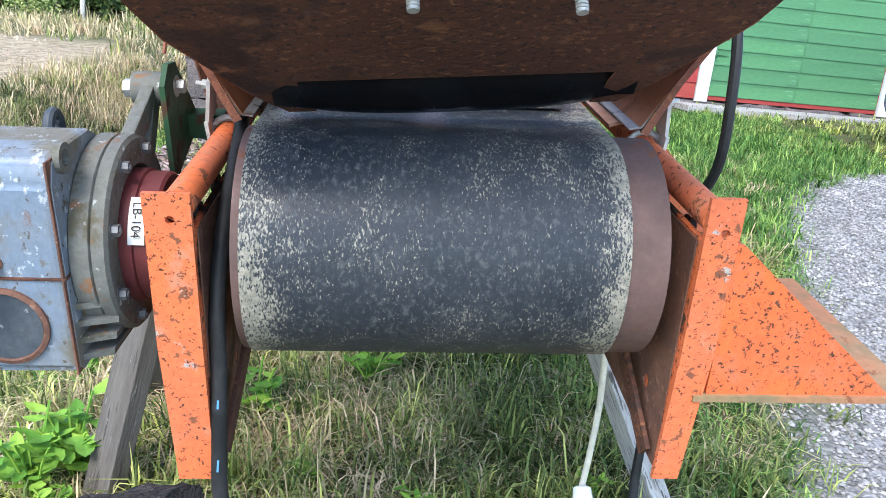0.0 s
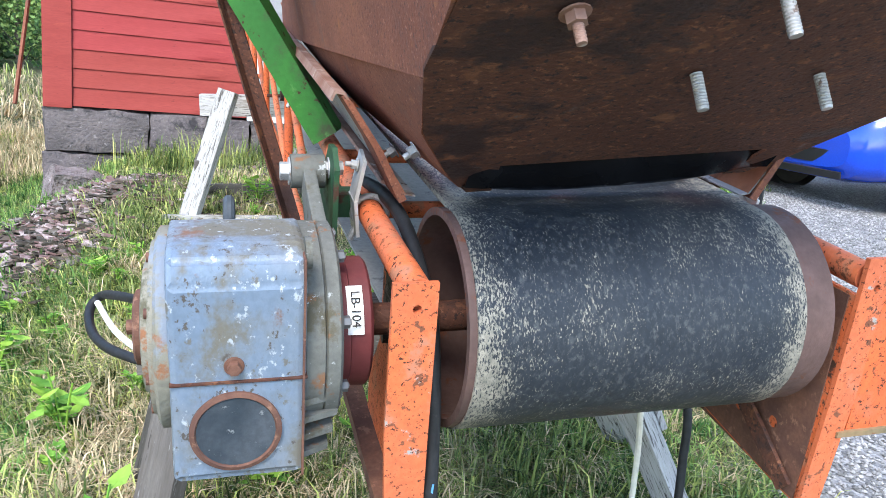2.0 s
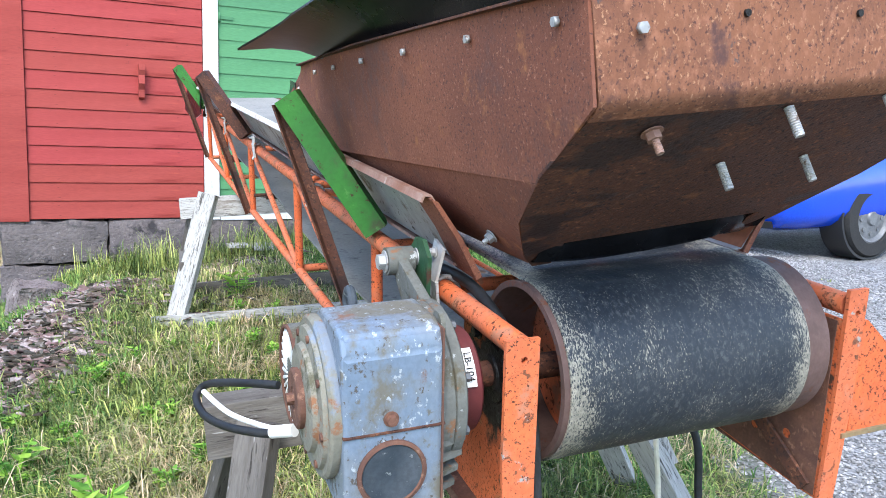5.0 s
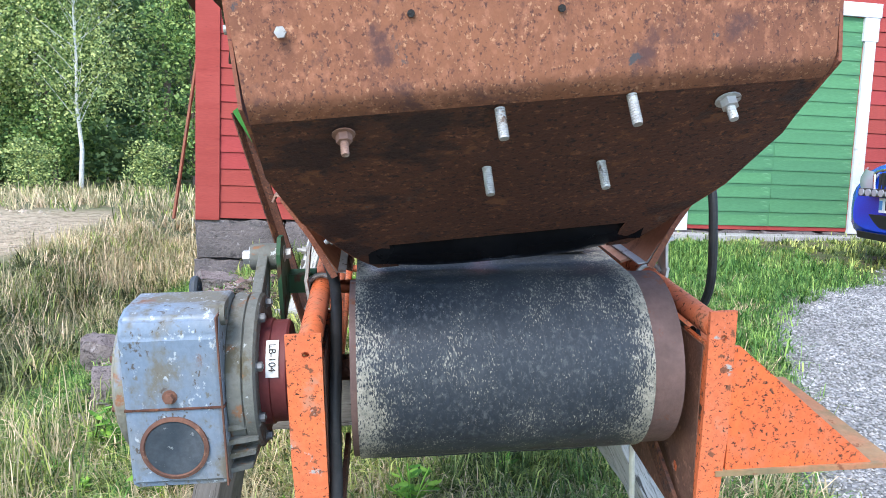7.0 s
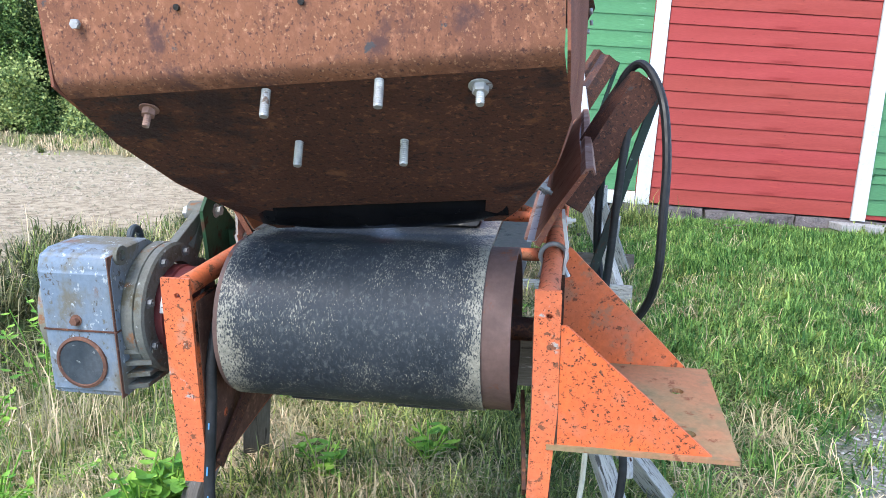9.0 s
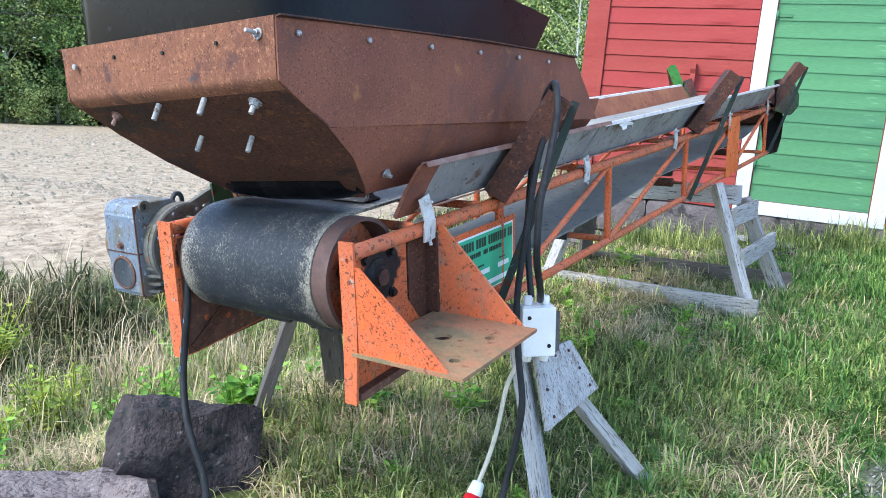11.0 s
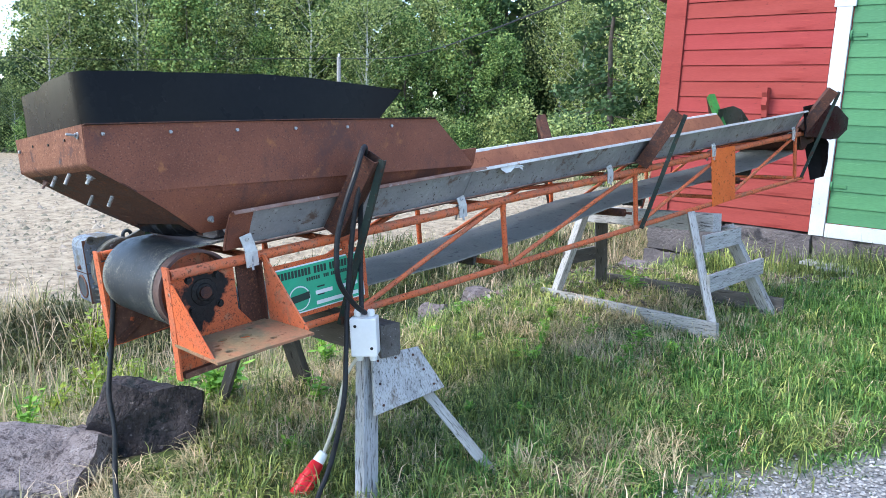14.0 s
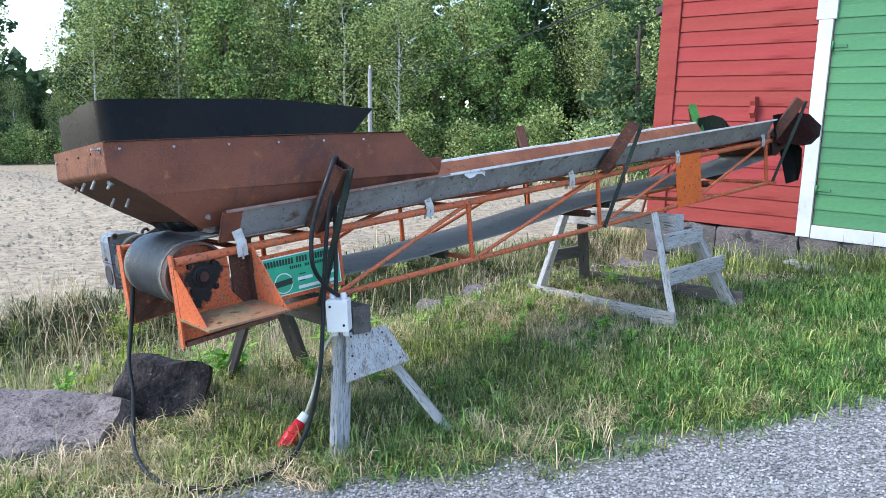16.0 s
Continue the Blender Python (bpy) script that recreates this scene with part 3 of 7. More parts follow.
def build_ground():
    xs = axis_steps(-900, 900, -5.5, 5.0, 0.09, 1.16)
    ys = axis_steps(-900, 900, -3.0, 8.2, 0.09, 1.16)
    verts = [(x, y, ground_z(x, y)) for y in ys for x in xs]
    nx = len(xs)
    faces = [(j * nx + i, j * nx + i + 1, (j + 1) * nx + i + 1, (j + 1) * nx + i) for j in range(len(ys) - 1) for i in range(nx - 1)]
    me = bpy.data.meshes.new("ground")
    me.from_pydata([(x * K, y * K, z * K) for x, y, z in verts], [], faces)
    for name, fn in (("gravel", gravel_amount), ("field", field_amount)):
        at = me.attributes.new(name, "FLOAT", "POINT")
        at.data.foreach_set("value", [fn(v[0], v[1]) for v in verts])
    me.polygons.foreach_set("use_smooth", [True] * len(me.polygons))
    me.materials.append(ground_material())
    return tagged(new("ground", me), "grassy yard with a gravel drive and a bare field beyond a ditch", "ground", kind="structure")


def ground_material():
    m = mat("earth_and_turf", (0.085, 0.078, 0.04), (0.15, 0.125, 0.07), 5, 0.95, bump=0.6, fine=40,
            spots=(((0.06, 0.085, 0.025), 3.1, 0.42, 0.55, 0.95), ((0.055, 0.043, 0.03), 16, 0.55, 0.66, 0.95),), bump_dist=0.02)
    nt, nodes = m.node_tree, m.node_tree.nodes
    bsdf = nodes["Principled BSDF"]
    col = bsdf.inputs["Base Color"].links[0].from_socket
    tc = nodes.new("ShaderNodeTexCoord")

    def layer(name, colours, scale, voronoi):
        a = nodes.new("ShaderNodeAttribute")
        a.attribute_name = name
        t = nodes.new("ShaderNodeTexVoronoi" if voronoi else "ShaderNodeTexNoise")
        t.inputs["Scale"].default_value = scale
        if not voronoi:
            t.inputs["Detail"].default_value, t.inputs["Roughness"].default_value = 12, 0.72
        nt.links.new(tc.outputs["Object"], t.inputs["Vector"])
        r = nodes.new("ShaderNodeValToRGB")
        while len(r.color_ramp.elements) < len(colours):
            r.color_ramp.elements.new(0.5)
        for e, (pos, c) in zip(r.color_ramp.elements, colours):
            e.position, e.color = pos, (*c, 1)
        nt.links.new(t.outputs["Color"] if voronoi else t.outputs["Fac"], r.inputs[0])
        x = nodes.new("ShaderNodeMix")
        x.data_type = "RGBA"
        nt.links.new(a.outputs["Fac"], x.inputs["Factor"])
        return x, r.outputs[0]

    x1, c1 = layer("field", ((0.38, (0.17, 0.125, 0.080)), (0.48, (0.30, 0.235, 0.155)), (0.60, (0.41, 0.33, 0.225))), 7.0, False)
    nt.links.new(col, x1.inputs["A"]), nt.links.new(c1, x1.inputs["B"])
    x2, c2 = layer("gravel", ((0.1, (0.10, 0.098, 0.094)), (0.5, (0.20, 0.196, 0.19)), (0.9, (0.33, 0.325, 0.315))), 85, True)
    nt.links.new(x1.outputs["Result"], x2.inputs["A"]), nt.links.new(c2, x2.inputs["B"])
    nt.links.new(x2.outputs["Result"], bsdf.inputs["Base Color"])
    return m


build_ground()

# ---- house: red board walls, green doors, granite foundation ----
HOUSE = pose(-2.496, 7.453, 0.489, -0.6, 1.82, 6.94)
WALL_T, EAVE, HOUSE_W, HOUSE_D = 0.12, 3.1, 9.9, 7.0


def board_mesh(name, w, h, material):
    """A lapped board: its lower edge stands out."""
    bm = bmesh.new()
    box(bm, (0, -0.024, 0.004), (w, 0.0, h - 0.004))
    for v in bm.verts:
        if v.co.z > h / 2 and v.co.y < -0.01:
            v.co.y += 0.012
    return mesh_of(name, bm, material)


def rough_block(bm, lo, hi, seed):
    """A hewn stone block with worn edges."""
    box(bm, lo, hi)
    bmesh.ops.subdivide_edges(bm, edges=list(bm.edges), cuts=5, use_grid_fill=True)
    c, h = (Vector(lo) + Vector(hi)) / 2, (Vector(hi) - Vector(lo)) / 2
    for v in bm.verts:
        d = v.co - c
        worn = sum(abs(abs(d[k]) - h[k]) < 1e-4 for k in range(3))
        q = v.co + Vector((seed, 0, seed * 0.7))
        v.co += Vector([noise.noise(q * 3 + Vector((8 * k, 0, 0))) for k in range(3)]) * 0.03 + Vector([noise.noise(q * 9 + Vector((8 * k, 0, 0))) for k in range(3)]) * 0.028
        if worn > 1:
            v.co -= Vector([math.copysign(0.010, d[k]) for k in range(3)])
    for f in bm.faces:
        f.smooth = True


def build_house():
    house = thing("barn", "red board barn with white trim and green doors on granite", "barn", HOUSE)
    ridge = EAVE + 2.9
    bm = bmesh.new()
    plate(bm, ((0, 0), (HOUSE_W, 0), (HOUSE_W, EAVE), (HOUSE_W / 2, ridge), (0, EAVE)), WALL_T, pose(0, WALL_T, 0, 90, 0, 0))
    part("front_wall", bm, M_RED, house)
    for name, x in (("side_wall", 0.0), ("side_wall", HOUSE_W - WALL_T)):
        bm = bmesh.new()
        box(bm, (x, WALL_T, 0), (x + WALL_T, HOUSE_D, EAVE))
        part(name, bm, M_RED, house)
    bm = bmesh.new()
    plate(bm, ((0, 0), (HOUSE_W, 0), (HOUSE_W, EAVE), (HOUSE_W / 2, ridge), (0, EAVE)), WALL_T, pose(0, HOUSE_D + WALL_T, 0, 90, 0, 0))
    part("back_wall", bm, M_RED, house)
    for s in (-1, 1):
        bm = bmesh.new()
        x0, x1 = (-0.45, HOUSE_W / 2) if s < 0 else (HOUSE_W + 0.45, HOUSE_W / 2)
        z0 = EAVE - 0.45 * 2.9 / (HOUSE_W / 2) + 0.02
        sheet(bm, [[(x0, 0.5, z0), (x1, 0.5, ridge + 0.02)], [(x0, HOUSE_D + 0.3, z0), (x1, HOUSE_D + 0.3, ridge + 0.02)]], 0.09)
        part("roof", bm, M_ROOF, house)
    # (from, to, what) along the wall; trims stand 25 mm proud
    bays = ((0.24, 1.955, "red"), (2.135, 3.365, "green"), (3.545, 5.864, "red"), (6.044, 8.363, "green"), (8.543, HOUSE_W - 0.2, "red"))
    for x0, x1, what in bays:
        w, z = x1 - x0, 0.0
        mesh = None
        if what == "red":
            step = 0.1885
            mesh = board_mesh("red_board", w, step, M_RED)
            for i in range(int(EAVE / step)):
                piece("red_board", mesh, house, pose(x0, -0.002, i * step))
        else:
            step, base = 0.183, (0.13 if x0 < 3 else 0.05)
            halves = ((x0, x1),) if x0 < 3 else ((x0, (x0 + x1) / 2 - 0.01), ((x0 + x1) / 2 + 0.01, x1))
            for a, b in halves:
                bm = bmesh.new()
                box(bm, (a, -0.0025, base), (min(b + 0.02, x1), -0.0005, 2.805))
                part("door_leaf", bm, M_HGREEN, house)
                door = board_mesh("door_board", b - a, step, M_HGREEN)
                for i in range(int((2.81 - base) / step)):
                    piece("door_board", door, house, pose(a, 0.012, base + i * step))
            if x0 < 3:
                bm = bmesh.new()
                box(bm, (x0, -0.045, -0.03), (x1, -0.004, 0.125), bevel=0.004)
                part("white_trim", bm, M_WHITE, house)
            bm = bmesh.new()
            box(bm, (x0 - 0.22, -0.05, 2.81), (x1 + 0.22, -0.004, 2.99), bevel=0.004)
            part("white_trim", bm, M_WHITE, house)
            for zz in (0.55, 2.2):
                bm = bmesh.new()
                cyl(bm, (x0 + 0.005, -0.03, zz - 0.05), (x0 + 0.005, -0.03, zz + 0.05), 0.012, n=10)
                box(bm, (x0 + 0.01, -0.022, zz - 0.018), (x0 + 0.16, -0.014, zz + 0.018))
                part("door_hinge", bm, M_HGREEN, house)
    for x0 in (1.955, 3.365, 5.864, 8.363):
        bm = bmesh.new()
        box(bm, (x0 + 0.01, -0.045, -0.024), (x0 + 0.17, -0.002, 2.5), bevel=0.005)
        box(bm, (x0 - 0.02, -0.045, 2.502), (x0 + 0.20, -0.002, 2.808), bevel=0.005)
        part("white_trim", bm, M_WHITE, house)
    bm = bmesh.new()
    box(bm, (-0.03, -0.05, -0.02), (0.235, -0.002, EAVE), bevel=0.006)
    part("corner_board", bm, M_RED, house)
    bm = bmesh.new()
    plate(bm, ((0, 0), (0.045, 0.02), (0.05, 0.10), (0.10, 0.16), (0.085, 0.25), (0.11, 0.30), (0.11, 0.36), (0, 0.36)), 0.06, pose(1.355, -0.03, 1.265, 90, 0, -90))
    part("wall_bracket", bm, M_RED, house, "red carved wooden bracket")
    bm = bmesh.new()
    box(bm, (5.62, -0.42, -0.125), (8.85, -0.06, -0.045), bevel=0.01)
    part("door_sill", bm, M_WOOD, house, "grey weathered plank sill")
    # foundation of granite blocks
    rng = random.Random(5)
    for row, (z0, z1) in enumerate(((-0.46, -0.012), (-0.93, -0.475), (-1.45, -0.945))):
        x = -0.03 - 0.3 * row
        while x < HOUSE_W:
            w = rng.uniform(0.72, 1.15)
            bm = bmesh.new()
            rough_block(bm, (max(x, -0.05), -0.04, z0), (min(x + w, HOUSE_W), 0.5, z1), x + 9 * row)
            part("foundation_block", bm, M_FOUNDATION, house)
            x += w + 0.004
    # the side of the house also stands on blocks
    for row, (z0, z1) in enumerate(((-0.46, -0.012), (-0.93, -0.475), (-1.45, -0.945))):
        y = 0.515
        while y < HOUSE_D:
            w = rng.uniform(0.8, 1.4)
            bm = bmesh.new()
            rough_block(bm, (-0.05, y, z0), (0.4, min(y + w, HOUSE_D), z1), y + 30 * row)
            part("foundation_block", bm, M_FOUNDATION, house)
            y += w + 0.014
    return house


build_house()

# ---- belt conveyor ----
CONV = pose(-0.05, 0, 0.972, 5.72, -1.4, 1.5)
TL, TR = -0.365, 0.345            # centre lines of the two side trusses
LOW = -0.37                       # lower chord below the upper one
DRUM = Vector((0, -0.07, -0.097))
DRUM_R = 0.164
NODES = (0.62, 1.695, 3.0, 4.28, 5.55)
B0, B1 = -0.287, 0.227            # belt edges

conveyor = thing("belt_conveyor", "old orange tube-frame belt conveyor, rusty and worn, on trestles", "conveyor", CONV)


def build_frame():
    for x in (TL, TR):
        bm = bmesh.new()
        sweep(bm, ((x, -0.205, 0), (x, 1.5, 0.002), (x, 3.2, -0.003), (x, 5.75, 0)), 0.0215, 16)
        part("upper_chord", bm, M_ORANGE_WORN, conveyor)
        bm = bmesh.new()
        sweep(bm, ((x, 0.28, LOW + 0.015), (x, 2, LOW), (x, 4, LOW - 0.01), (x, 5.72, LOW - 0.03)), 0.017, 14)
        part("lower_chord", bm, M_ORANGE_WORN, conveyor)
        for i, b in enumerate(NODES):
            bm = bmesh.new()
            cyl(bm, (x, b, -0.012), (x, b, LOW - 0.003 * i), 0.0155, n=12)
            part("truss_post", bm, M_ORANGE, conveyor)
            if i:
                bm = bmesh.new()
                cyl(bm, (x, NODES[i - 1] + 0.03, LOW + 0.01), (x, b - 0.025, -0.014), 0.0125, n=12)
                part("truss_diagonal", bm, M_ORANGE_WORN, conveyor)
    for b, c in ((0.20, -0.015), (0.62, -0.02), (1.72, -0.03), (3.0, -0.03), (4.28, -0.03), (5.55, -0.03), (1.72, LOW + 0.005), (4.28, LOW), (5.55, LOW - 0.01)):
        bm = bmesh.new()
        cyl(bm, (TL + 0.01, b, c), (TR - 0.01, b, c), 0.0155, n=12)
        part("cross_tube", bm, M_ORANGE_WORN, conveyor)
    for i in (0, 1, 2, 3):
        bm = bmesh.new()
        a, b = (TL, TR) if i % 2 else (TR, TL)
        cyl(bm, (a * 0.96, NODES[i] + 0.03, -0.035), (b * 0.96, NODES[i + 1] - 0.03, -0.035), 0.0125, n=10)
        part("wind_brace", bm, M_ORANGE_WORN, conveyor)


def build_end_bracket(x, side):
    """The bent end plate that carries one bearing: front flange, bearing plate and foot."""
    out = x + (-0.038 if side < 0 else 0.026)
    inner = x - side * 0.022
    top = 0.023 if side < 0 else 0.036
    bm = bmesh.new()
    lo, hi = min(out, inner), max(out, inner)
    w = hi - lo
    skew = 0.004 if side < 0 else -0.03
    plate(bm, ((lo, top), (hi, top), (hi, -0.2), (hi + skew * 0.5, -0.42), (lo + skew * 0.5 + 0.008, -0.42), (lo, -0.2)), 0.009, pose(0, -0.215, 0, 90, 0, 0),
          holes=((x + side * 0.005, -0.012, 0.006),))
    br = part("end_flange", bm, M_ORANGE_SCRAPED, conveyor, "bright orange end flange with chipped edges")
    bm = bmesh.new()
    px = inner + (0.0 if side > 0 else -0.008)
    # bearing plate in the plane across the axis
    plate(bm, ((-0.214, -0.026), (0.068, -0.026), (0.068, -0.20), (0.145, -0.30), (0.145, -0.388), (-0.17, -0.415), (-0.214, -0.415)), 0.008, Matrix(((0, 0, 1, px), (1, 0, 0, 0), (0, 1, 0, 0), (0, 0, 0, 1))),
          holes=((DRUM.y, DRUM.z, 0.03),))
    part("bearing_plate", bm, M_ORANGE_GREASE, conveyor, "orange bearing plate black with grease")
    bm = bmesh.new()
    plate(bm, ((-0.205, -0.03), (0.064, -0.03), (0.064, -0.198), (0.141, -0.298), (0.141, -0.384), (-0.168, -0.41), (-0.205, -0.41)), 0.002,
          Matrix(((0, 0, 1, px - 0.0025 if side > 0 else px + 0.0085), (1, 0, 0, 0), (0, 1, 0, 0), (0, 0, 0, 1))), holes=((DRUM.y, DRUM.z, 0.03), (-0.12, -0.31, 0.011), (-0.03, -0.33, 0.011)))
    part("inner_lining", bm, M_RUST_CAST, conveyor, "dark rusty inner face of the bearing plate")
    bm = bmesh.new()
    s = side
    p = px + (0.008 if s > 0 else 0.0)
    lathe(bm, (p, DRUM.y, DRUM.z), (p + s, DRUM.y, DRUM.z), ((0, 0.056), (0.003, 0.054), (0.005, 0.036), (0.009, 0.033), (0.010, 0.020), (0.016, 0.018), (0.018, 0.010)), 24)
    for k in range(4):
        a = 0.785 + k * 1.5708
        bolt(bm, (p + s * 0.003, DRUM.y + 0.085 * math.cos(a), DRUM.z + 0.085 * math.sin(a)), (s, 0, 0), 0.011, 0.01)
    part("bearing_housing", bm, M_BLACK, conveyor, "black greasy bearing housing")
    # inclined foot strut under the drum
    bm = bmesh.new()
    plate(bm, ((-0.205, -0.392), (-0.205, -0.415), (0.30, -0.395), (0.30, -0.372)), 0.036, Matrix(((0, 0, 1, x - 0.02), (1, 0, 0, 0), (0, 1, 0, 0), (0, 0, 0, 1))))
    part("foot_channel", bm, M_RUST_CAST, conveyor)
    bm = bmesh.new()
    m = along((inner - s * 0.012, -0.19, -0.395), (inner - s * 0.03, -0.02, -0.26))
    box(bm, (-0.004, -0.016, 0), (0.004, 0.016, 0.215), m, 0.001)
    part("stiffener", bm, M_RUST_DARK_SHADE, conveyor)


def build_motor_seat():
    bm = bmesh.new()
    plate(bm, ((0.352, -0.228), (0.70, -0.229), (0.702, 0.18), (0.352, 0.18)), 0.010, pose(0, 0, -0.276),
          holes=((0.47, -0.09, 0.020), (0.50, -0.005, 0.026), (0.62, -0.14, 0.015), (0.62, 0.05, 0.015), (0.565, -0.16, 0.018), (0.52, -0.14, 0.013), (0.43, 0.06, 0.012)))
    part("mounting_plate", bm, M_PLATE, conveyor, "worn mounting plate with bolt holes")
    for b, top in ((-0.222, -0.03), (0.182, 0.01)):
        bm = bmesh.new()
        plate(bm, ((0.372, top), (0.383, top), (0.655, -0.268), (0.372, -0.268)), 0.008, pose(0, b + 0.008, 0, 90, 0, 0))
        part("gusset", bm, M_ORANGE if b < 0 else M_ORANGE_WORN, conveyor)
    bm = bmesh.new()
    box(bm, (TR - 0.02, 0.17, LOW + 0.02), (TR + 0.027, 0.178, -0.015))
    box(bm, (TR - 0.024, 0.08, LOW + 0.03), (TR - 0.016, 0.172, -0.02))
    part("seat_post", bm, M_RUST_DARK_SHADE, conveyor)


def build_drum():
    bm = bmesh.new()
    a, b = (-0.298, DRUM.y, DRUM.z), (0.281, DRUM.y, DRUM.z)
    h = 0.579
    lathe(bm, a, b, ((0.11, 0.03), (0.11, DRUM_R - 0.012), (0, DRUM_R - 0.012), (0, DRUM_R), (h, DRUM_R), (h, DRUM_R - 0.012), (h - 0.11, DRUM_R - 0.012), (h - 0.11, 0.03)), 56, False)
    drum = part("tail_drum", bm, M_DRUM, conveyor, "rusty brown steel drum with open ends")
    bm = bmesh.new()
    cyl(bm, (-0.50, DRUM.y, DRUM.z), (0.352, DRUM.y, DRUM.z), 0.024, n=20)
    part("drum_shaft", bm, M_RUST_DARK_SHADE, drum)
    for x in (-0.19, 0.20):
        bm = bmesh.new()
        lathe(bm, (x, DRUM.y, DRUM.z), (x + 1, DRUM.y, DRUM.z), ((0, 0.05), (0.012, 0.05), (0.012, DRUM_R - 0.013), (0, DRUM_R - 0.013)), 40)
        part("drum_disc", bm, M_ORANGE_WORN, drum)


def belt_line():
    """The closed line of the belt in the conveyor's b, c plane, from the head round the tail and back."""
    r = DRUM_R + 0.004
    pts = [(5.85, 0.10), (4.0, 0.085), (2.0, 0.085), (0.6, 0.082)]
    for k in range(25):
        a = radians(88 + 184 * k / 24)
        pts.append((DRUM.y + r * math.cos(a), DRUM.z + r * math.sin(a)))
    pts += [(0.35, -0.275), (0.8, -0.293), (1.4, -0.302), (2.1, -0.282), (2.95, -0.232), (4.0, -0.236), (5.2, -0.235), (5.8, -0.19)]
    for k in range(13):
        a = radians(-95 + 185 * k / 12)
        pts.append((5.85 + 0.135 * math.cos(a), -0.035 + 0.135 * math.sin(a)))
    return pts


def build_belt():
    line = belt_line()
    for name, i0, i1, material, label in (("belt_at_drum", 3, 29, M_BELT, "black rubber belt caked with dry pale mud"), ("belt_return", 28, 37, M_BELT_CLEAN, ""),
                                          ("belt_carry", 36, 54, M_BELT_CLEAN, "")):
        bm = bmesh.new()
        seq = [line[i % len(line)] for i in range(i0, i1 + 1)] if name != "belt_carry" else line[36:] + line[:4]
        n = 14
        rows = []
        for b, c in seq:
            row = []
            for k in range(n + 1):
                u = k / n
                x = B0 + (B1 - B0) * u
                sag = 0.0
                row.append((x, b, c + sag))
            rows.append(row)
        sheet(bm, rows, 0.008)
        part(name, bm, material, conveyor, label)
    # moulded cleats in pairs
    for b, c, nb, nc, lean in ((0.115, 0.077, 0.02, 1.0, 0.0), (-0.0265, -0.261, 0.26, -0.966, 0.0), (1.62, -0.305, 0.02, -1.0, 0), (3.35, -0.240, 0, -1.0, 0), (5.05, -0.240, 0, -1.0, 0)):
        nrm = Vector((0, nb, nc)).normalized()
        fwd = Vector((1, 0, 0)).cross(nrm)
        for x0, x1, cut in ((-0.243, -0.042, 1), (-0.018, 0.183, -1)):
            bm = bmesh.new()
            o = Vector((0, b, c))
            def at(x, f, h):
                return o + Vector((x, 0, 0)) + fwd * f + nrm * h
            lo, hi = (x0, x1)
            ci, co = (0.03, 0.012)
            l2, h2 = (lo + (co if cut > 0 else ci), hi - (ci if cut > 0 else co))
            pts = [(lo, -0.045, 0.0), (hi, -0.045, 0.0), (hi, 0.045, 0.0), (lo, 0.045, 0.0),
                   (lo + 0.004, -0.012, 0.016), (hi - 0.004, -0.012, 0.016), (hi - 0.004, 0.02, 0.012), (lo + 0.004, 0.02, 0.012),
                   (l2, -0.004, 0.062), (h2, -0.004, 0.062), (h2, 0.007, 0.060), (l2, 0.007, 0.060)]
            vs = [bm.verts.new(at(*q)) for q in pts]
            for f in ((0, 1, 5, 4), (1, 2, 6, 5), (2, 3, 7, 6), (3, 0, 4, 7), (4, 5, 9, 8), (5, 6, 10, 9), (6, 7, 11, 10), (7, 4, 8, 11), (8, 9, 10, 11), (3, 2, 1, 0)):
                bm.faces.new([vs[i] for i in f])
            bmesh.ops.recalc_face_normals(bm, faces=list(bm.faces))
            bmesh.ops.bevel(bm, geom=list(bm.edges), offset=0.003, segments=2, affect="EDGES")
            part("cleat", bm, M_CLEAT, conveyor)


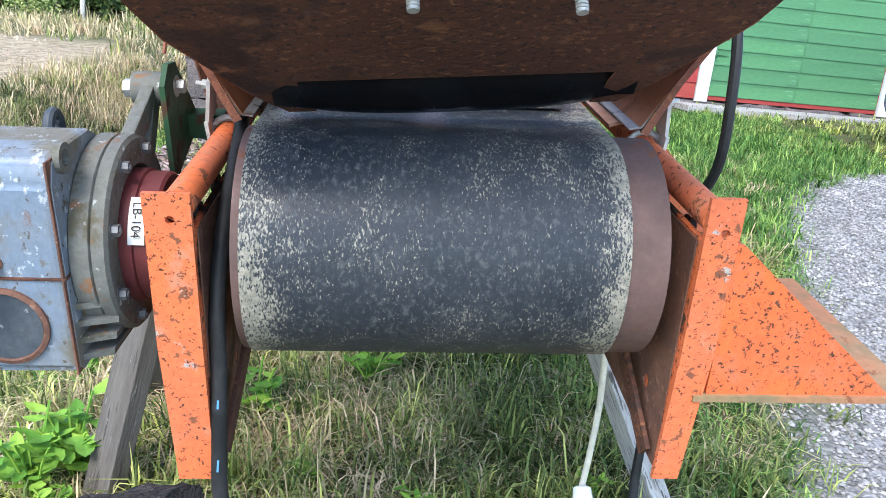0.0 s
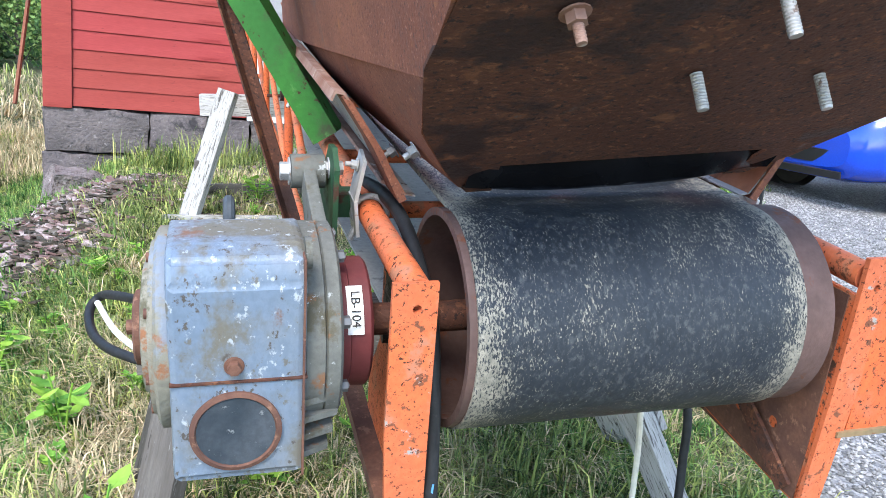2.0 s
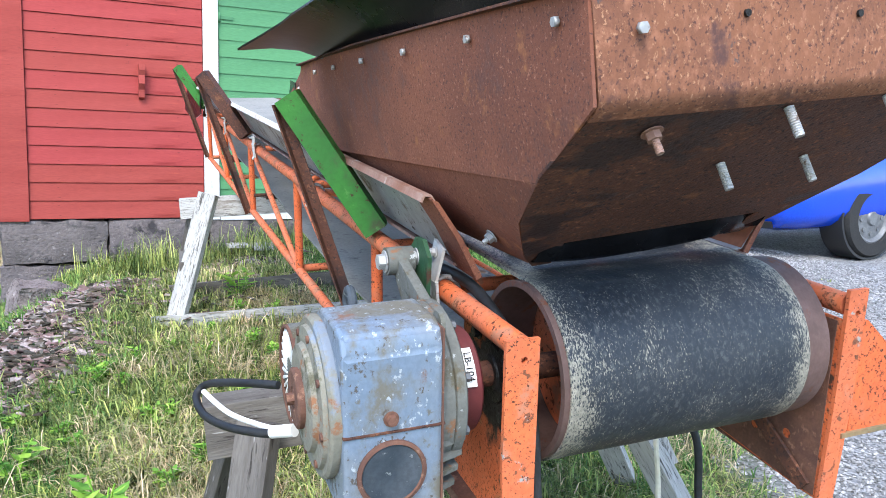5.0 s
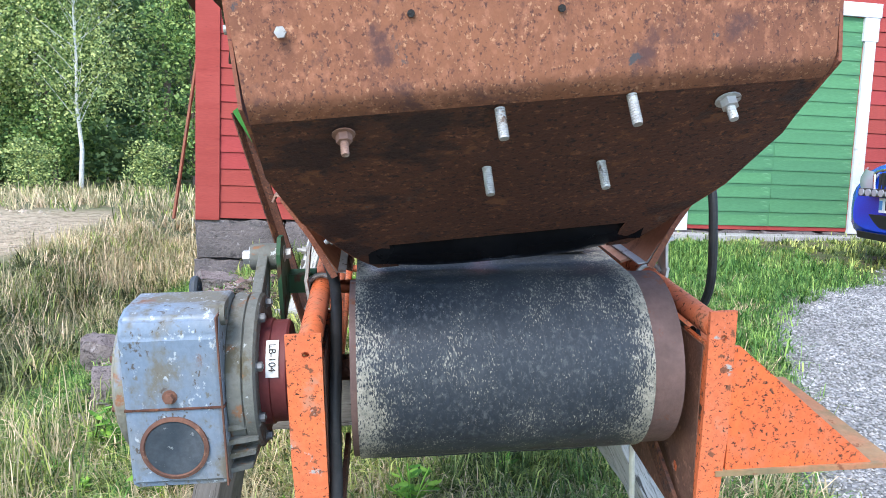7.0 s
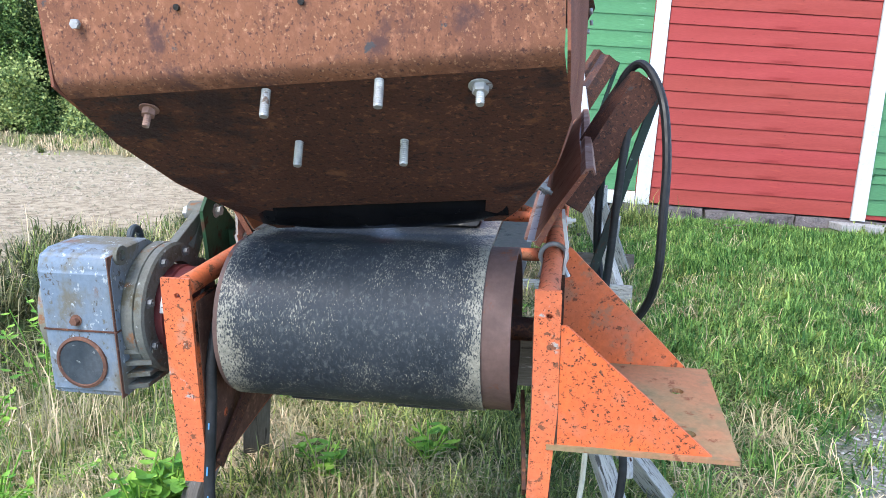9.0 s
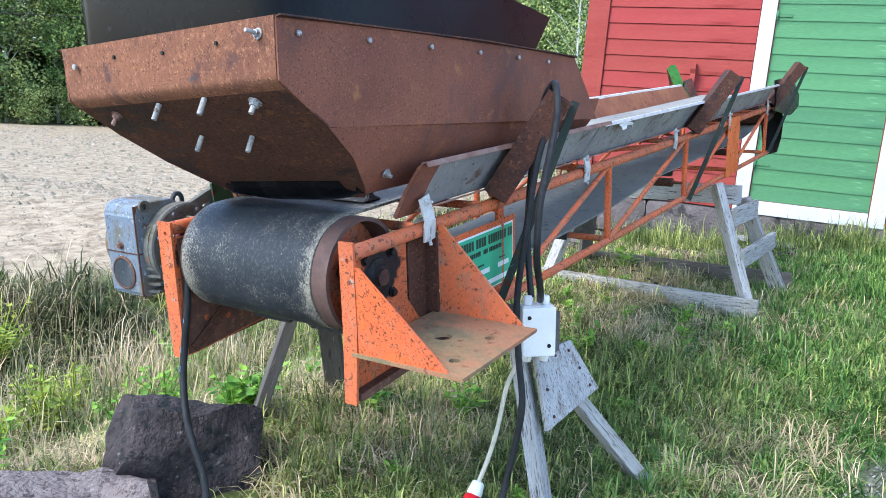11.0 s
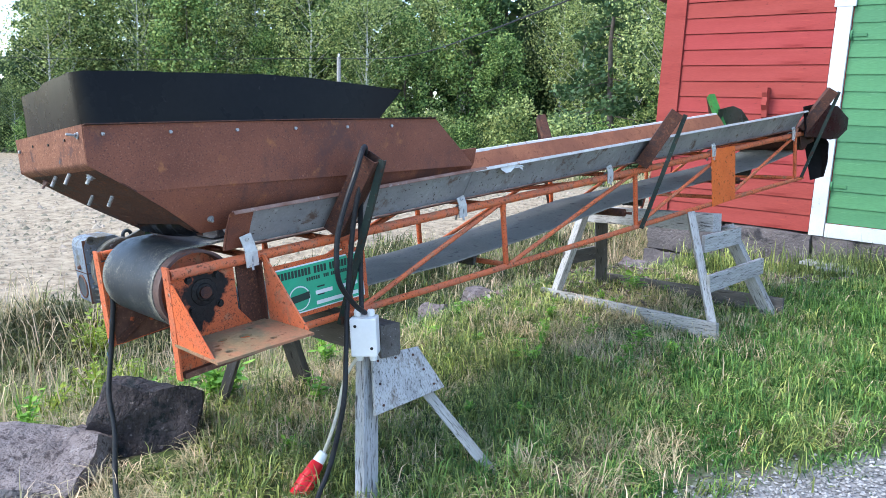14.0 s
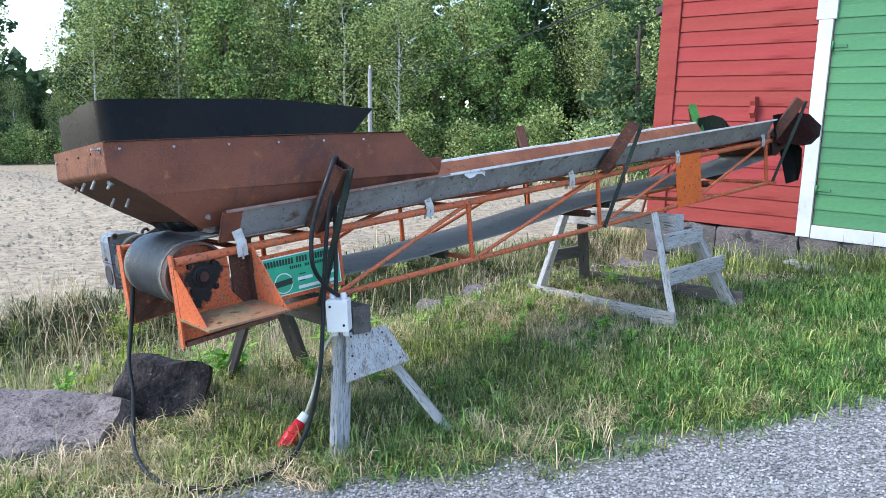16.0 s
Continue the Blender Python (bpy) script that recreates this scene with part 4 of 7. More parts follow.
def build_trough():
    """Side boards of grey sheet with a rolled rusty rail, in two lengths a side."""
    for s, x in ((-1, TL), (1, TR)):
        x0, x1 = x - s * 0.035, x + s * 0.055
        for a, b, dz, top_mat in ((0.055, 1.50, 0.0, M_RAIL), (1.42, 3.3, -0.004, M_STRAP), (3.24, 5.62, -0.008, M_STRAP)):
            bm = bmesh.new()
            rows = []
            for k in range(9):
                y = a + (b - a) * k / 8
                wob = 0.004 * math.sin(y * 5.1 + s)
                rows.append([(x0 - s * 0.02, y, 0.052 + dz), (x0, y, 0.055 + dz), (x0 + s * 0.045 + wob, y, 0.13 + dz), (x1 + wob, y, 0.198 + dz)])
            sheet(bm, rows, 0.003)
            board = part("side_board", bm, M_GALV, conveyor, "grey galvanised side board")
            bm = bmesh.new()
            sheet(bm, [[(q[0] - s * 0.0035, q[1], q[2]) for q in row[1:]] for row in rows], 0.002)
            part("board_lining", bm, M_TROUGH_IN, board)
            bm = bmesh.new()
            ends = [[(x1 - s * 0.004, a, 0.196 + dz), (x1 + s * 0.006, a, 0.212 + dz), (x1 + s * 0.022, a, 0.214 + dz), (x1 + s * 0.028, a, 0.200 + dz)]]
            ends.append([(q[0], b, q[2]) for q in ends[0]])
            sheet(bm, ends, 0.004)
            part("top_rail", bm, top_mat, board)
            bm = bmesh.new()
            sheet(bm, [[(x0 - s * 0.03, a + 0.08, 0.035), (x0 + s * 0.02, a + 0.08, 0.052)], [(x0 - s * 0.03, b, 0.035), (x0 + s * 0.02, b, 0.052)]], 0.006)
            part("sealing_strip", bm, M_RAIL, board)
        # end angle at the tail
        bm = bmesh.new()
        sheet(bm, [[(x0 + s * 0.008, b, 0.045), (x0 + s * 0.052, b, 0.13), (x1 + s * 0.012, b, 0.205)] for b in (0.05, 0.15)], 0.005)
        sheet(bm, [[(x0 - s * 0.004, 0.05, 0.05), (x0 + s * 0.040, 0.05, 0.13), (x1 - s * 0.002, 0.05, 0.2)], [(x0 + s * 0.008, 0.048, 0.045), (x0 + s * 0.052, 0.048, 0.13), (x1 + s * 0.012, 0.048, 0.205)]], 0.005)
        part("end_angle", bm, M_RUST, conveyor, "rusty end angle of the side board")
        # holding straps with U-bolts round the chord
        for b in (0.135, 1.36, 2.68, 4.02, 5.45):
            bm = bmesh.new()
            m = Matrix(((1, 0, 0, 0), (0, 1, 0, b), (0, 0, 1, 0), (0, 0, 0, 1)))
            box(bm, (-0.003, -0.028, -0.032), (0.003, 0.028, 0.030), Matrix.Translation((x + s * 0.027, b, 0.0)) @ pose(0, 0, 0, 4, s * 6, 0))
            box(bm, (-0.003, -0.026, 0.0), (0.003, 0.026, 0.078 if b < 0.2 else 0.05), Matrix.Translation((x + s * 0.029, b + 0.002, 0.026)) @ pose(0, 0, 0, 12, -s * 8, 0))
            bolt(bm, (x + s * 0.026, b - 0.008, 0.085 if b < 0.2 else 0.062), (s, 0, 0.1), 0.008, 0.008, 0.012)
            strap = part("strap", bm, M_STRAP, conveyor, "bent zinc strap")
            bm = bmesh.new()
            pts = [(x + s * 0.034, b - 0.004, -0.045)]
            for k in range(9):
                an = radians(-40 + 260 * k / 8)
                pts.append((x + s * 0.029 * math.cos(an), b + 0.003, 0.029 * math.sin(an)))
            pts.append((x - s * 0.03, b, -0.05))
            sweep(bm, pts, 0.0055, 8, 4)
            part("u_bolt", bm, M_ZINC, strap)


def square_tube(bm, a, b, w, t=0.005, roll=0):
    """An open-ended square steel tube."""
    h = (Vector(b) - Vector(a)).length
    m = along(a, b, roll)
    o, i = w / 2, w / 2 - t
    loops = []
    for r, z in ((o, 0), (o, h), (i, h), (i, 0)):
        loops.append([bm.verts.new(m @ Vector((r * u, r * v, z))) for u, v in ((1, 1), (-1, 1), (-1, -1), (1, -1))])
    for k in range(4):
        bridge(bm, loops[k], loops[(k + 1) % 4], False)
    bmesh.ops.recalc_face_normals(bm, faces=list(bm.faces))
    return bm


def build_stakes():
    """Slanting square tubes along both sides with flat-bar braces down to the lower chord."""
    for s, x, cols in ((1, TR, (M_RUST_DARK_SHADE, M_RUST_DARK_SHADE, M_RUST_DARK_SHADE)), (-1, TL, (M_GREEN, M_RUST_DARK_SHADE, M_GREEN))):
        for (b0, b1), material in zip(((0.575, 0.655), (3.06, 3.18), (5.66, 5.80)), cols):
            bm = bmesh.new()
            foot, top = Vector((x + s * 0.012, b0, 0.035)), Vector((x + s * 0.212, b1, 0.362))
            square_tube(bm, foot, top, 0.060 if s < 0 else 0.088, roll=0)
            stake = part("stake", bm, material, conveyor, "green painted square tube" if material == M_GREEN else "rusty square tube stake")
            bm = bmesh.new()
            top_end = top + Vector((s * 0.03, 0.0, -0.02)) if s < 0 else top + Vector((0.048, 0.03, -0.02))
            m = along((x + s * 0.03, b0 - 0.03, LOW - 0.02), top_end)
            h = (top_end - Vector((x + s * 0.03, b0 - 0.03, LOW - 0.02))).length
            plate(bm, ((-0.014, -0.004), (0.014, -0.004), (0.014, 0.0), (-0.010, 0.0), (-0.010, 0.024), (-0.014, 0.024)), h, m, ())
            part("brace", bm, M_BRACE if s > 0 else M_RUST_DARK_SHADE, stake)


def build_head():
    bm = bmesh.new()
    lathe(bm, (-0.29, 5.85, -0.035), (0.3, 5.85, -0.035), ((0, 0.03), (0, 0.13), (0.585, 0.13), (0.585, 0.03)), 32)
    part("head_drum", bm, M_RUST_DARK_SHADE, conveyor)
    for s, x in ((-1, TL), (1, TR)):
        bm = bmesh.new()
        plate(bm, ((5.70, 0.03), (5.98, 0.02), (6.0, -0.10), (5.72, -0.13)), 0.008, Matrix(((0, 0, 1, x - s * 0.02), (1, 0, 0, 0), (0, 1, 0, 0), (0, 0, 0, 1))))
        bolt(bm, (x + s * 0.0, 5.85, -0.035), (s, 0, 0), 0.03, 0.02)
        part("head_plate", bm, M_RUST_DARK_SHADE, conveyor)
        bm = bmesh.new()
        x1 = x + s * 0.06
        sheet(bm, [[(x1 - s * 0.02, 5.62, 0.24), (x1, 5.62, 0.05), (x1, 5.60, -0.02)], [(x1, 5.95, 0.25), (x1 + s * 0.03, 5.93, 0.06), (x1, 5.92, -0.06)],
                   [(x1 + s * 0.05, 6.22, 0.20), (x1 + s * 0.07, 6.17, 0.02), (x1 + s * 0.02, 6.14, -0.10)],
                   [(x1 + s * 0.07, 6.44, 0.07), (x1 + s * 0.08, 6.38, -0.03), (x1 + s * 0.04, 6.28, -0.10)]], 0.008)
        part("rubber_flap", bm, M_RUBBER, conveyor)
    bm = bmesh.new()
    sheet(bm, [[(k, 6.03, 0.03) for k in (0.20, 0.26, 0.31, 0.37)], [(k, 6.17 + 0.05 * math.sin(k * 22), -0.14) for k in (0.20, 0.26, 0.32, 0.39)],
               [(k, 6.19 + 0.06 * math.sin(k * 22 + 0.6), -0.32) for k in (0.22, 0.27, 0.32, 0.38)], [(k, 6.17 + 0.05 * math.sin(k * 22 + 1), -0.50 + 0.3 * (k - 0.2)) for k in (0.24, 0.28, 0.32, 0.355)]], 0.008)
    part("rubber_apron", bm, M_RUBBER, conveyor)
    # return rollers
    for b, c in ((2.95, -0.265), (4.6, -0.27)):
        bm = bmesh.new()
        cyl(bm, (-0.30, b, c - 0.01), (0.29, b, c - 0.01), 0.026, n=18)
        cyl(bm, (TL, b, c - 0.01), (TR, b, c - 0.01), 0.009, n=10)
        part("return_roller", bm, M_RUST_DARK_SHADE, conveyor)
    # loose orange guard plate hooked on the chord
    bm = bmesh.new()
    plate(bm, ((3.98, 0.035), (4.36, 0.028), (4.365, -0.385), (4.0, -0.395)), 0.004, Matrix(((0, 0, 1, TR + 0.024), (1, 0, 0, 0), (0, 1, 0, 0), (0, 0, 0, 1))),
          holes=((4.05, -0.03, 0.008), (4.3, -0.04, 0.008), (4.03, -0.33, 0.008), (4.32, -0.3, 0.008), (4.28, -0.16, 0.006), (4.07, -0.2, 0.006)))
    part("guard_plate", bm, M_GUARD, conveyor, "thin orange guard plate with bolt holes")


def build_sign():
    """The maker's plate on the truss: dark bars where the lettering stands."""
    c0, c1, b0, b1 = -0.29, -0.075, 0.235, 0.70
    x = TR + 0.006
    m = Matrix(((0, 0, 1, x), (1, 0, 0, 0), (0, 1, 0, 0), (0, 0, 0, 1)))
    bm = bmesh.new()
    plate(bm, ((b0 - 0.012, c0 - 0.018), (b1 + 0.02, c0 - 0.018), (b1 + 0.02, c1 + 0.018), (b0 - 0.012, c1 + 0.018)), 0.004, m)
    back = part("sign_board", bm, M_ORANGE, conveyor, "orange plate carrying the maker's sign")
    m = Matrix.Translation((0.0045, 0, 0)) @ m
    bm = bmesh.new()
    plate(bm, ((b0 + 0.002, c0 + 0.002), (b1 - 0.002, c0 + 0.002), (b1 - 0.002, c1 - 0.002), (b0 + 0.002, c1 - 0.002)), 0.002, m)
    face = part("sign_face", bm, M_SIGN_WHITE, back)
    bm = bmesh.new()
    plate(bm, ((b0 + 0.008, c0 + 0.008), (b1 - 0.008, c0 + 0.008), (b1 - 0.008, c1 - 0.008), (b0 + 0.008, c1 - 0.008)), 0.001, Matrix.Translation((0.0025, 0, 0)) @ m)
    part("sign_field", bm, M_SIGN_GREEN, back)
    m = Matrix.Translation((0.004, 0, 0)) @ m

    def bar(y0, y1, z0, z1, material, name="print_bar"):
        b = bmesh.new()
        plate(b, ((y0, z0), (y1, z0), (y1, z1), (y0, z1)), 0.0006, m)
        part(name, b, material, back)

    def row(y0, y1, z0, z1, pitch):
        n = max(1, round((y1 - y0) / pitch))
        for k in range(n):
            a = y0 + (y1 - y0) * k / n
            bar(a, a + (y1 - y0) / n * 0.74, z0, z1, M_SIGN_DARK)

    for y0, y1 in ((0.248, 0.418), (0.432, 0.502), (0.515, 0.645), (0.656, 0.690)):
        row(y0, y1, c1 - 0.052, c1 - 0.020, 0.0172)
    for y0, y1 in ((0.39, 0.462), (0.48, 0.51), (0.52, 0.61)):
        row(y0, y1, c1 - 0.080, c1 - 0.064, 0.0115)
    for y0, y1, z in ((0.44, 0.48, 0.070), (0.59, 0.63, 0.070), (0.44, 0.475, 0.034)):
        bar(y0, y1, c0 + z + 0.026, c0 + z + 0.032, M_SIGN_DARK)
    for y0, y1, z in ((0.43, 0.52, 0.066), (0.58, 0.66, 0.066), (0.43, 0.66, 0.020)):
        bar(y0, y1, c0 + z, c0 + z + 0.017, M_SIGN_WHITE)
    bm = bmesh.new()
    q = m @ Matrix.Translation((0.345, c0 + 0.068, 0))
    lathe(bm, q @ Vector((0, 0, 0)), q @ Vector((0, 0, 1)), ((0, 0.055), (0.0005, 0.055)), 36)
    part("emblem", bm, M_SIGN_WHITE, back)
    bm = bmesh.new()
    lathe(bm, q @ Vector((0, 0, 0.0008)), q @ Vector((0, 0, 1)), ((0, 0.049), (0.0005, 0.049)), 36)
    part("emblem", bm, M_SIGN_GREEN, back)
    bm = bmesh.new()
    plate(bm, ((-0.052, -0.018), (0.052, -0.010), (0.052, 0.022), (-0.052, 0.014)), 0.0006, q @ Matrix.Translation((0, 0, 0.0016)))
    part("emblem", bm, M_SIGN_DARK, back)


build_frame()
build_end_bracket(TL, -1)
build_end_bracket(TR, 1)
build_motor_seat()
build_drum()
build_belt()
build_trough()
build_stakes()
build_head()
build_sign()

# ---- hopper ----
HOPPER = pose(-0.067, -0.490, 1.351, 2.0, -5.3, 1.5)
hopper = thing("feed_hopper", "rusty sheet steel feed hopper with a black rubber collar", "hopper", HOPPER)
SLOPE = 0.65


def half_width(y):
    """Half width of the sloping front plate at y back from the lip."""
    pts = ((0, 0.385), (0.15, 0.392), (0.28, 0.360), (0.417, 0.288), (0.47, 0.245))
    for (a, wa), (b, wb) in zip(pts, pts[1:]):
        if y <= b:
            return wa + (wb - wa) * (y - a) / (b - a)
    return pts[-1][1]


def build_hopper():
    # lip and sloping front in one bent plate
    bm = bmesh.new()
    rows = []
    rows.append([(0.395 * u, -0.004, 0.140) for u in np.linspace(-1, 1, 13)])
    rows.append([(0.39 * u, -0.002, 0.07) for u in np.linspace(-1, 1, 13)])
    rows.append([(0.387 * u, 0.0, 0.016) for u in np.linspace(-1, 1, 13)])
    lip_rows = rows + [[(w * u, y, z) for u in np.linspace(-1, 1, 13)] for w, y, z in ((0.3862, 0.0006, 0.009), (0.3855, 0.003, 0.003), (0.3855, 0.008, -0.0045), (0.386, 0.018, -0.0125), (0.3865, 0.027, -0.0188))]
    sheet(bm, lip_rows, 0.005)
    lip = part("lip", bm, M_RUST_LIP, hopper, "flaking orange rust on the upright lip")
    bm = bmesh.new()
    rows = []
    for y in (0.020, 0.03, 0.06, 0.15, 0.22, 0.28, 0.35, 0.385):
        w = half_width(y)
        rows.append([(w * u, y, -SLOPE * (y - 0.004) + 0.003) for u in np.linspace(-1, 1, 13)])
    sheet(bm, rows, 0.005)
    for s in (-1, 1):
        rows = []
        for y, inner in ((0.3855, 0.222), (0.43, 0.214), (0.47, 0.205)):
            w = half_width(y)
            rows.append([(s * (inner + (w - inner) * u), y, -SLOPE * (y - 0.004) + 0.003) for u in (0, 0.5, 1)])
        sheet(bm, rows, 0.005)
    # The underside's shade is put into this plate's darker rust colour.
    part("front_plate", bm, M_RUST_DARK_SHADE, hopper, "rusty sloping front plate, coloured darker for the shade on its underside")
    # sides: upright, then folded inwards down to the belt
    for s in (-1, 1):
        bm = bmesh.new()
        sect = ((0.398, 0.140), (0.396, 0.06), (0.3945, 0.0), (0.392, -0.04), (0.388, -0.105))
        rows = []
        for y in np.linspace(0, 1, 12):
            row = []
            for x, z in sect:
                y0 = max(0.0, -z / SLOPE)
                y1 = 1.66 + (0.14 - z) * 1.06
                bulge = 0.035 * math.sin(math.pi * y) * (0.6 + 0.4 * (z + 0.1) / 0.24)
                row.append((s * (x + bulge), y0 + (y1 - y0) * y, z))
            rows.append(row)
        sheet(bm, rows, 0.005)
        side = part("side_plate", bm, M_RUST, hopper, "brown rusty side plate")
        bm = bmesh.new()
        rows = []
        for y in np.linspace(0, 1, 12):
            row = []
            for x, z in ((0.388, -0.107), (0.362, -0.182), (0.29, -0.268), (0.262, -0.292)):
                y0 = -z / SLOPE
                y1 = 1.90 + 0.05 * y
                row.append((s * (x + 0.02 * math.sin(math.pi * y)), y0 + (y1 - y0) * y, z + 0.10 * y * 0.9))
            rows.append(row)
        sheet(bm, rows, 0.005)
        part("lower_plate", bm, M_RUST, hopper)
        bm = bmesh.new()
        sheet(bm, [[(s * 0.396, 0.0, 0.139), (s * 0.412, 0.0, 0.142)], [(s * 0.432, 0.85, 0.139), (s * 0.448, 0.85, 0.143)], [(s * 0.398, 1.66, 0.139), (s * 0.413, 1.66, 0.142)]], 0.004)
        part("top_edge", bm, M_RUST_DARK_SHADE, hopper)
        for y in (0.061, 0.30, 0.565, 0.83, 1.098, 1.36):
            bm = bmesh.new()
            x = 0.397 + 0.036 * math.sin(math.pi * y / 1.7)
            bolt(bm, (s * x, y, 0.105), (s, 0, 0), 0.0068, 0.007, washer=False)
            part("bolt", bm, M_ZINC, hopper)
        for y, z in ((0.47, -0.235), (0.62, -0.26)):
            bm = bmesh.new()
            bolt(bm, (s * 0.322, y, z), (s, 0, -0.6), 0.010, 0.01, 0.012)
            part("bolt", bm, M_ZINC, hopper)
    # studs and nuts on the front
    down = Vector((0, -SLOPE, -1)).normalized()
    for x, y, kind in ((-0.061, 0.034, "stud"), (0.117, 0.028, "stud"), (-0.065, 0.165, "stud"), (0.115, 0.176, "stud"), (-0.270, 0.058, "rusty"), (0.262, 0.053, "nut")):
        p = Vector((x, y, -SLOPE * y - 0.003))
        bm = bmesh.new()
        if kind == "stud":
            d = (down + Vector((0.0, 0.1, 0))).normalized()
            thread(bm, p, p + d * 0.044, 0.0075)
        else:
            bolt(bm, p, down, 0.0125 if kind == "nut" else 0.011, 0.011, 0.022)
        part("stud" if kind == "stud" else "nut", bm, M_RAIL if kind == "rusty" else M_ZINC, hopper, "galvanised threaded stud" if kind == "stud" else "")
    bm = bmesh.new()
    bolt(bm, (-0.331, -0.006, 0.088), (0, -1, 0), 0.0075, 0.008, washer=False)
    part("bolt", bm, M_ZINC, hopper)
    bm = bmesh.new()
    bolt(bm, (0.345, -0.004, 0.105), (0, -1, 0.15), 0.009, 0.008, 0.03)
    part("bolt", bm, M_ZINC, hopper)
    # Raised black discs stand in for the shade inside the bolt holes.
    for x, z in ((-0.17, 0.10), (0.02, 0.093), (0.21, 0.098)):
        bm = bmesh.new()
        cyl(bm, (x, -0.0035, z), (x, -0.0075, z), 0.0048, n=12)
        part("bolt_hole", bm, M_BLACK, hopper)
    # rubber curtain behind the opening
    bm = bmesh.new()
    rows = []
    for u in np.linspace(-1, 1, 22):
        x = 0.26 * u
        wv = 0.007 * math.sin(u * 9) + 0.004 * math.sin(u * 23)
        rows.append([(x, 0.395 + wv, -0.215), (x, 0.405 + wv * 1.3, -0.262), (x, 0.43 + wv, -0.300 + 0.012 * abs(u)), (x, 0.47, -0.312 + 0.02 * abs(u) ** 3)])
    sheet(bm, rows, 0.004)
    part("rubber_curtain", bm, M_RUBBER, hopper, "shiny black rubber curtain")


def build_collar():
    """The black rubber sheet that stands inside the rim, round the front corners and along the sides."""
    def height(u):
        return 0.325 - 0.0 * u

    pts = []
    for y in np.linspace(1.22, 0.10, 16):
        pts.append((-0.372 - 0.025 * math.sin(math.pi * y / 1.7), y))
    for k in range(9):
        a = radians(180 + 90 * k / 8)
        pts.append((-0.292 + 0.08 * math.cos(a), 0.10 + 0.08 * math.sin(a)))
    for x in np.linspace(-0.2, 0.2, 7):
        pts.append((x, 0.02))
    for k in range(9):
        a = radians(270 + 90 * k / 8)
        pts.append((0.292 + 0.08 * math.cos(a), 0.10 + 0.08 * math.sin(a)))
    for y in np.linspace(0.12, 1.22, 18):
        pts.append((0.372 + 0.03 * math.sin(math.pi * y / 1.7), y))
    n = len(pts)
    rows, ragged = [], random.Random(6)
    for i, (x, y) in enumerate(pts):
        left_rear = max(0.0, (1.25 - i * 0.075)) if i < 16 else 0.0
        right = smooth01(0.75, 1.3, y) if x > 0 else 0.0
        row, worn = [], ragged.uniform(0.985, 1.0)
        for k in range(6):
            v = k / 5 * (worn if k == 5 else 1)
            z = 0.06 + v * (0.27 - 0.055 * right - 0.02 * (1 if x < 0 else 0))
            out = v * v * left_rear * 0.20
            yy = y + v * 0.27 * right + 0.25 * v * left_rear * 0.4
            z -= out * 0.55
            lean = -0.02 * v if x > 0 else -0.03 * v
            front = -0.012 * v if y < 0.1 else 0.0
            row.append((x + (lean * 0.5 if x > 0 else -lean * 0.5) - out + 0.006 * math.sin(i * 0.6) * v, yy + front, z))
        rows.append(row)
    bm = bmesh.new()
    sheet(bm, rows, 0.006)
    part("rubber_collar", bm, M_RUBBER, hopper, "tall black rubber collar, glossy and bent outwards")


build_hopper()
build_collar()

# ---- gear motor on the drum shaft ----
gear = thing("gear_motor", "grey-blue gear motor with worn paint, hung on the drum shaft", "gear motor", CONV)


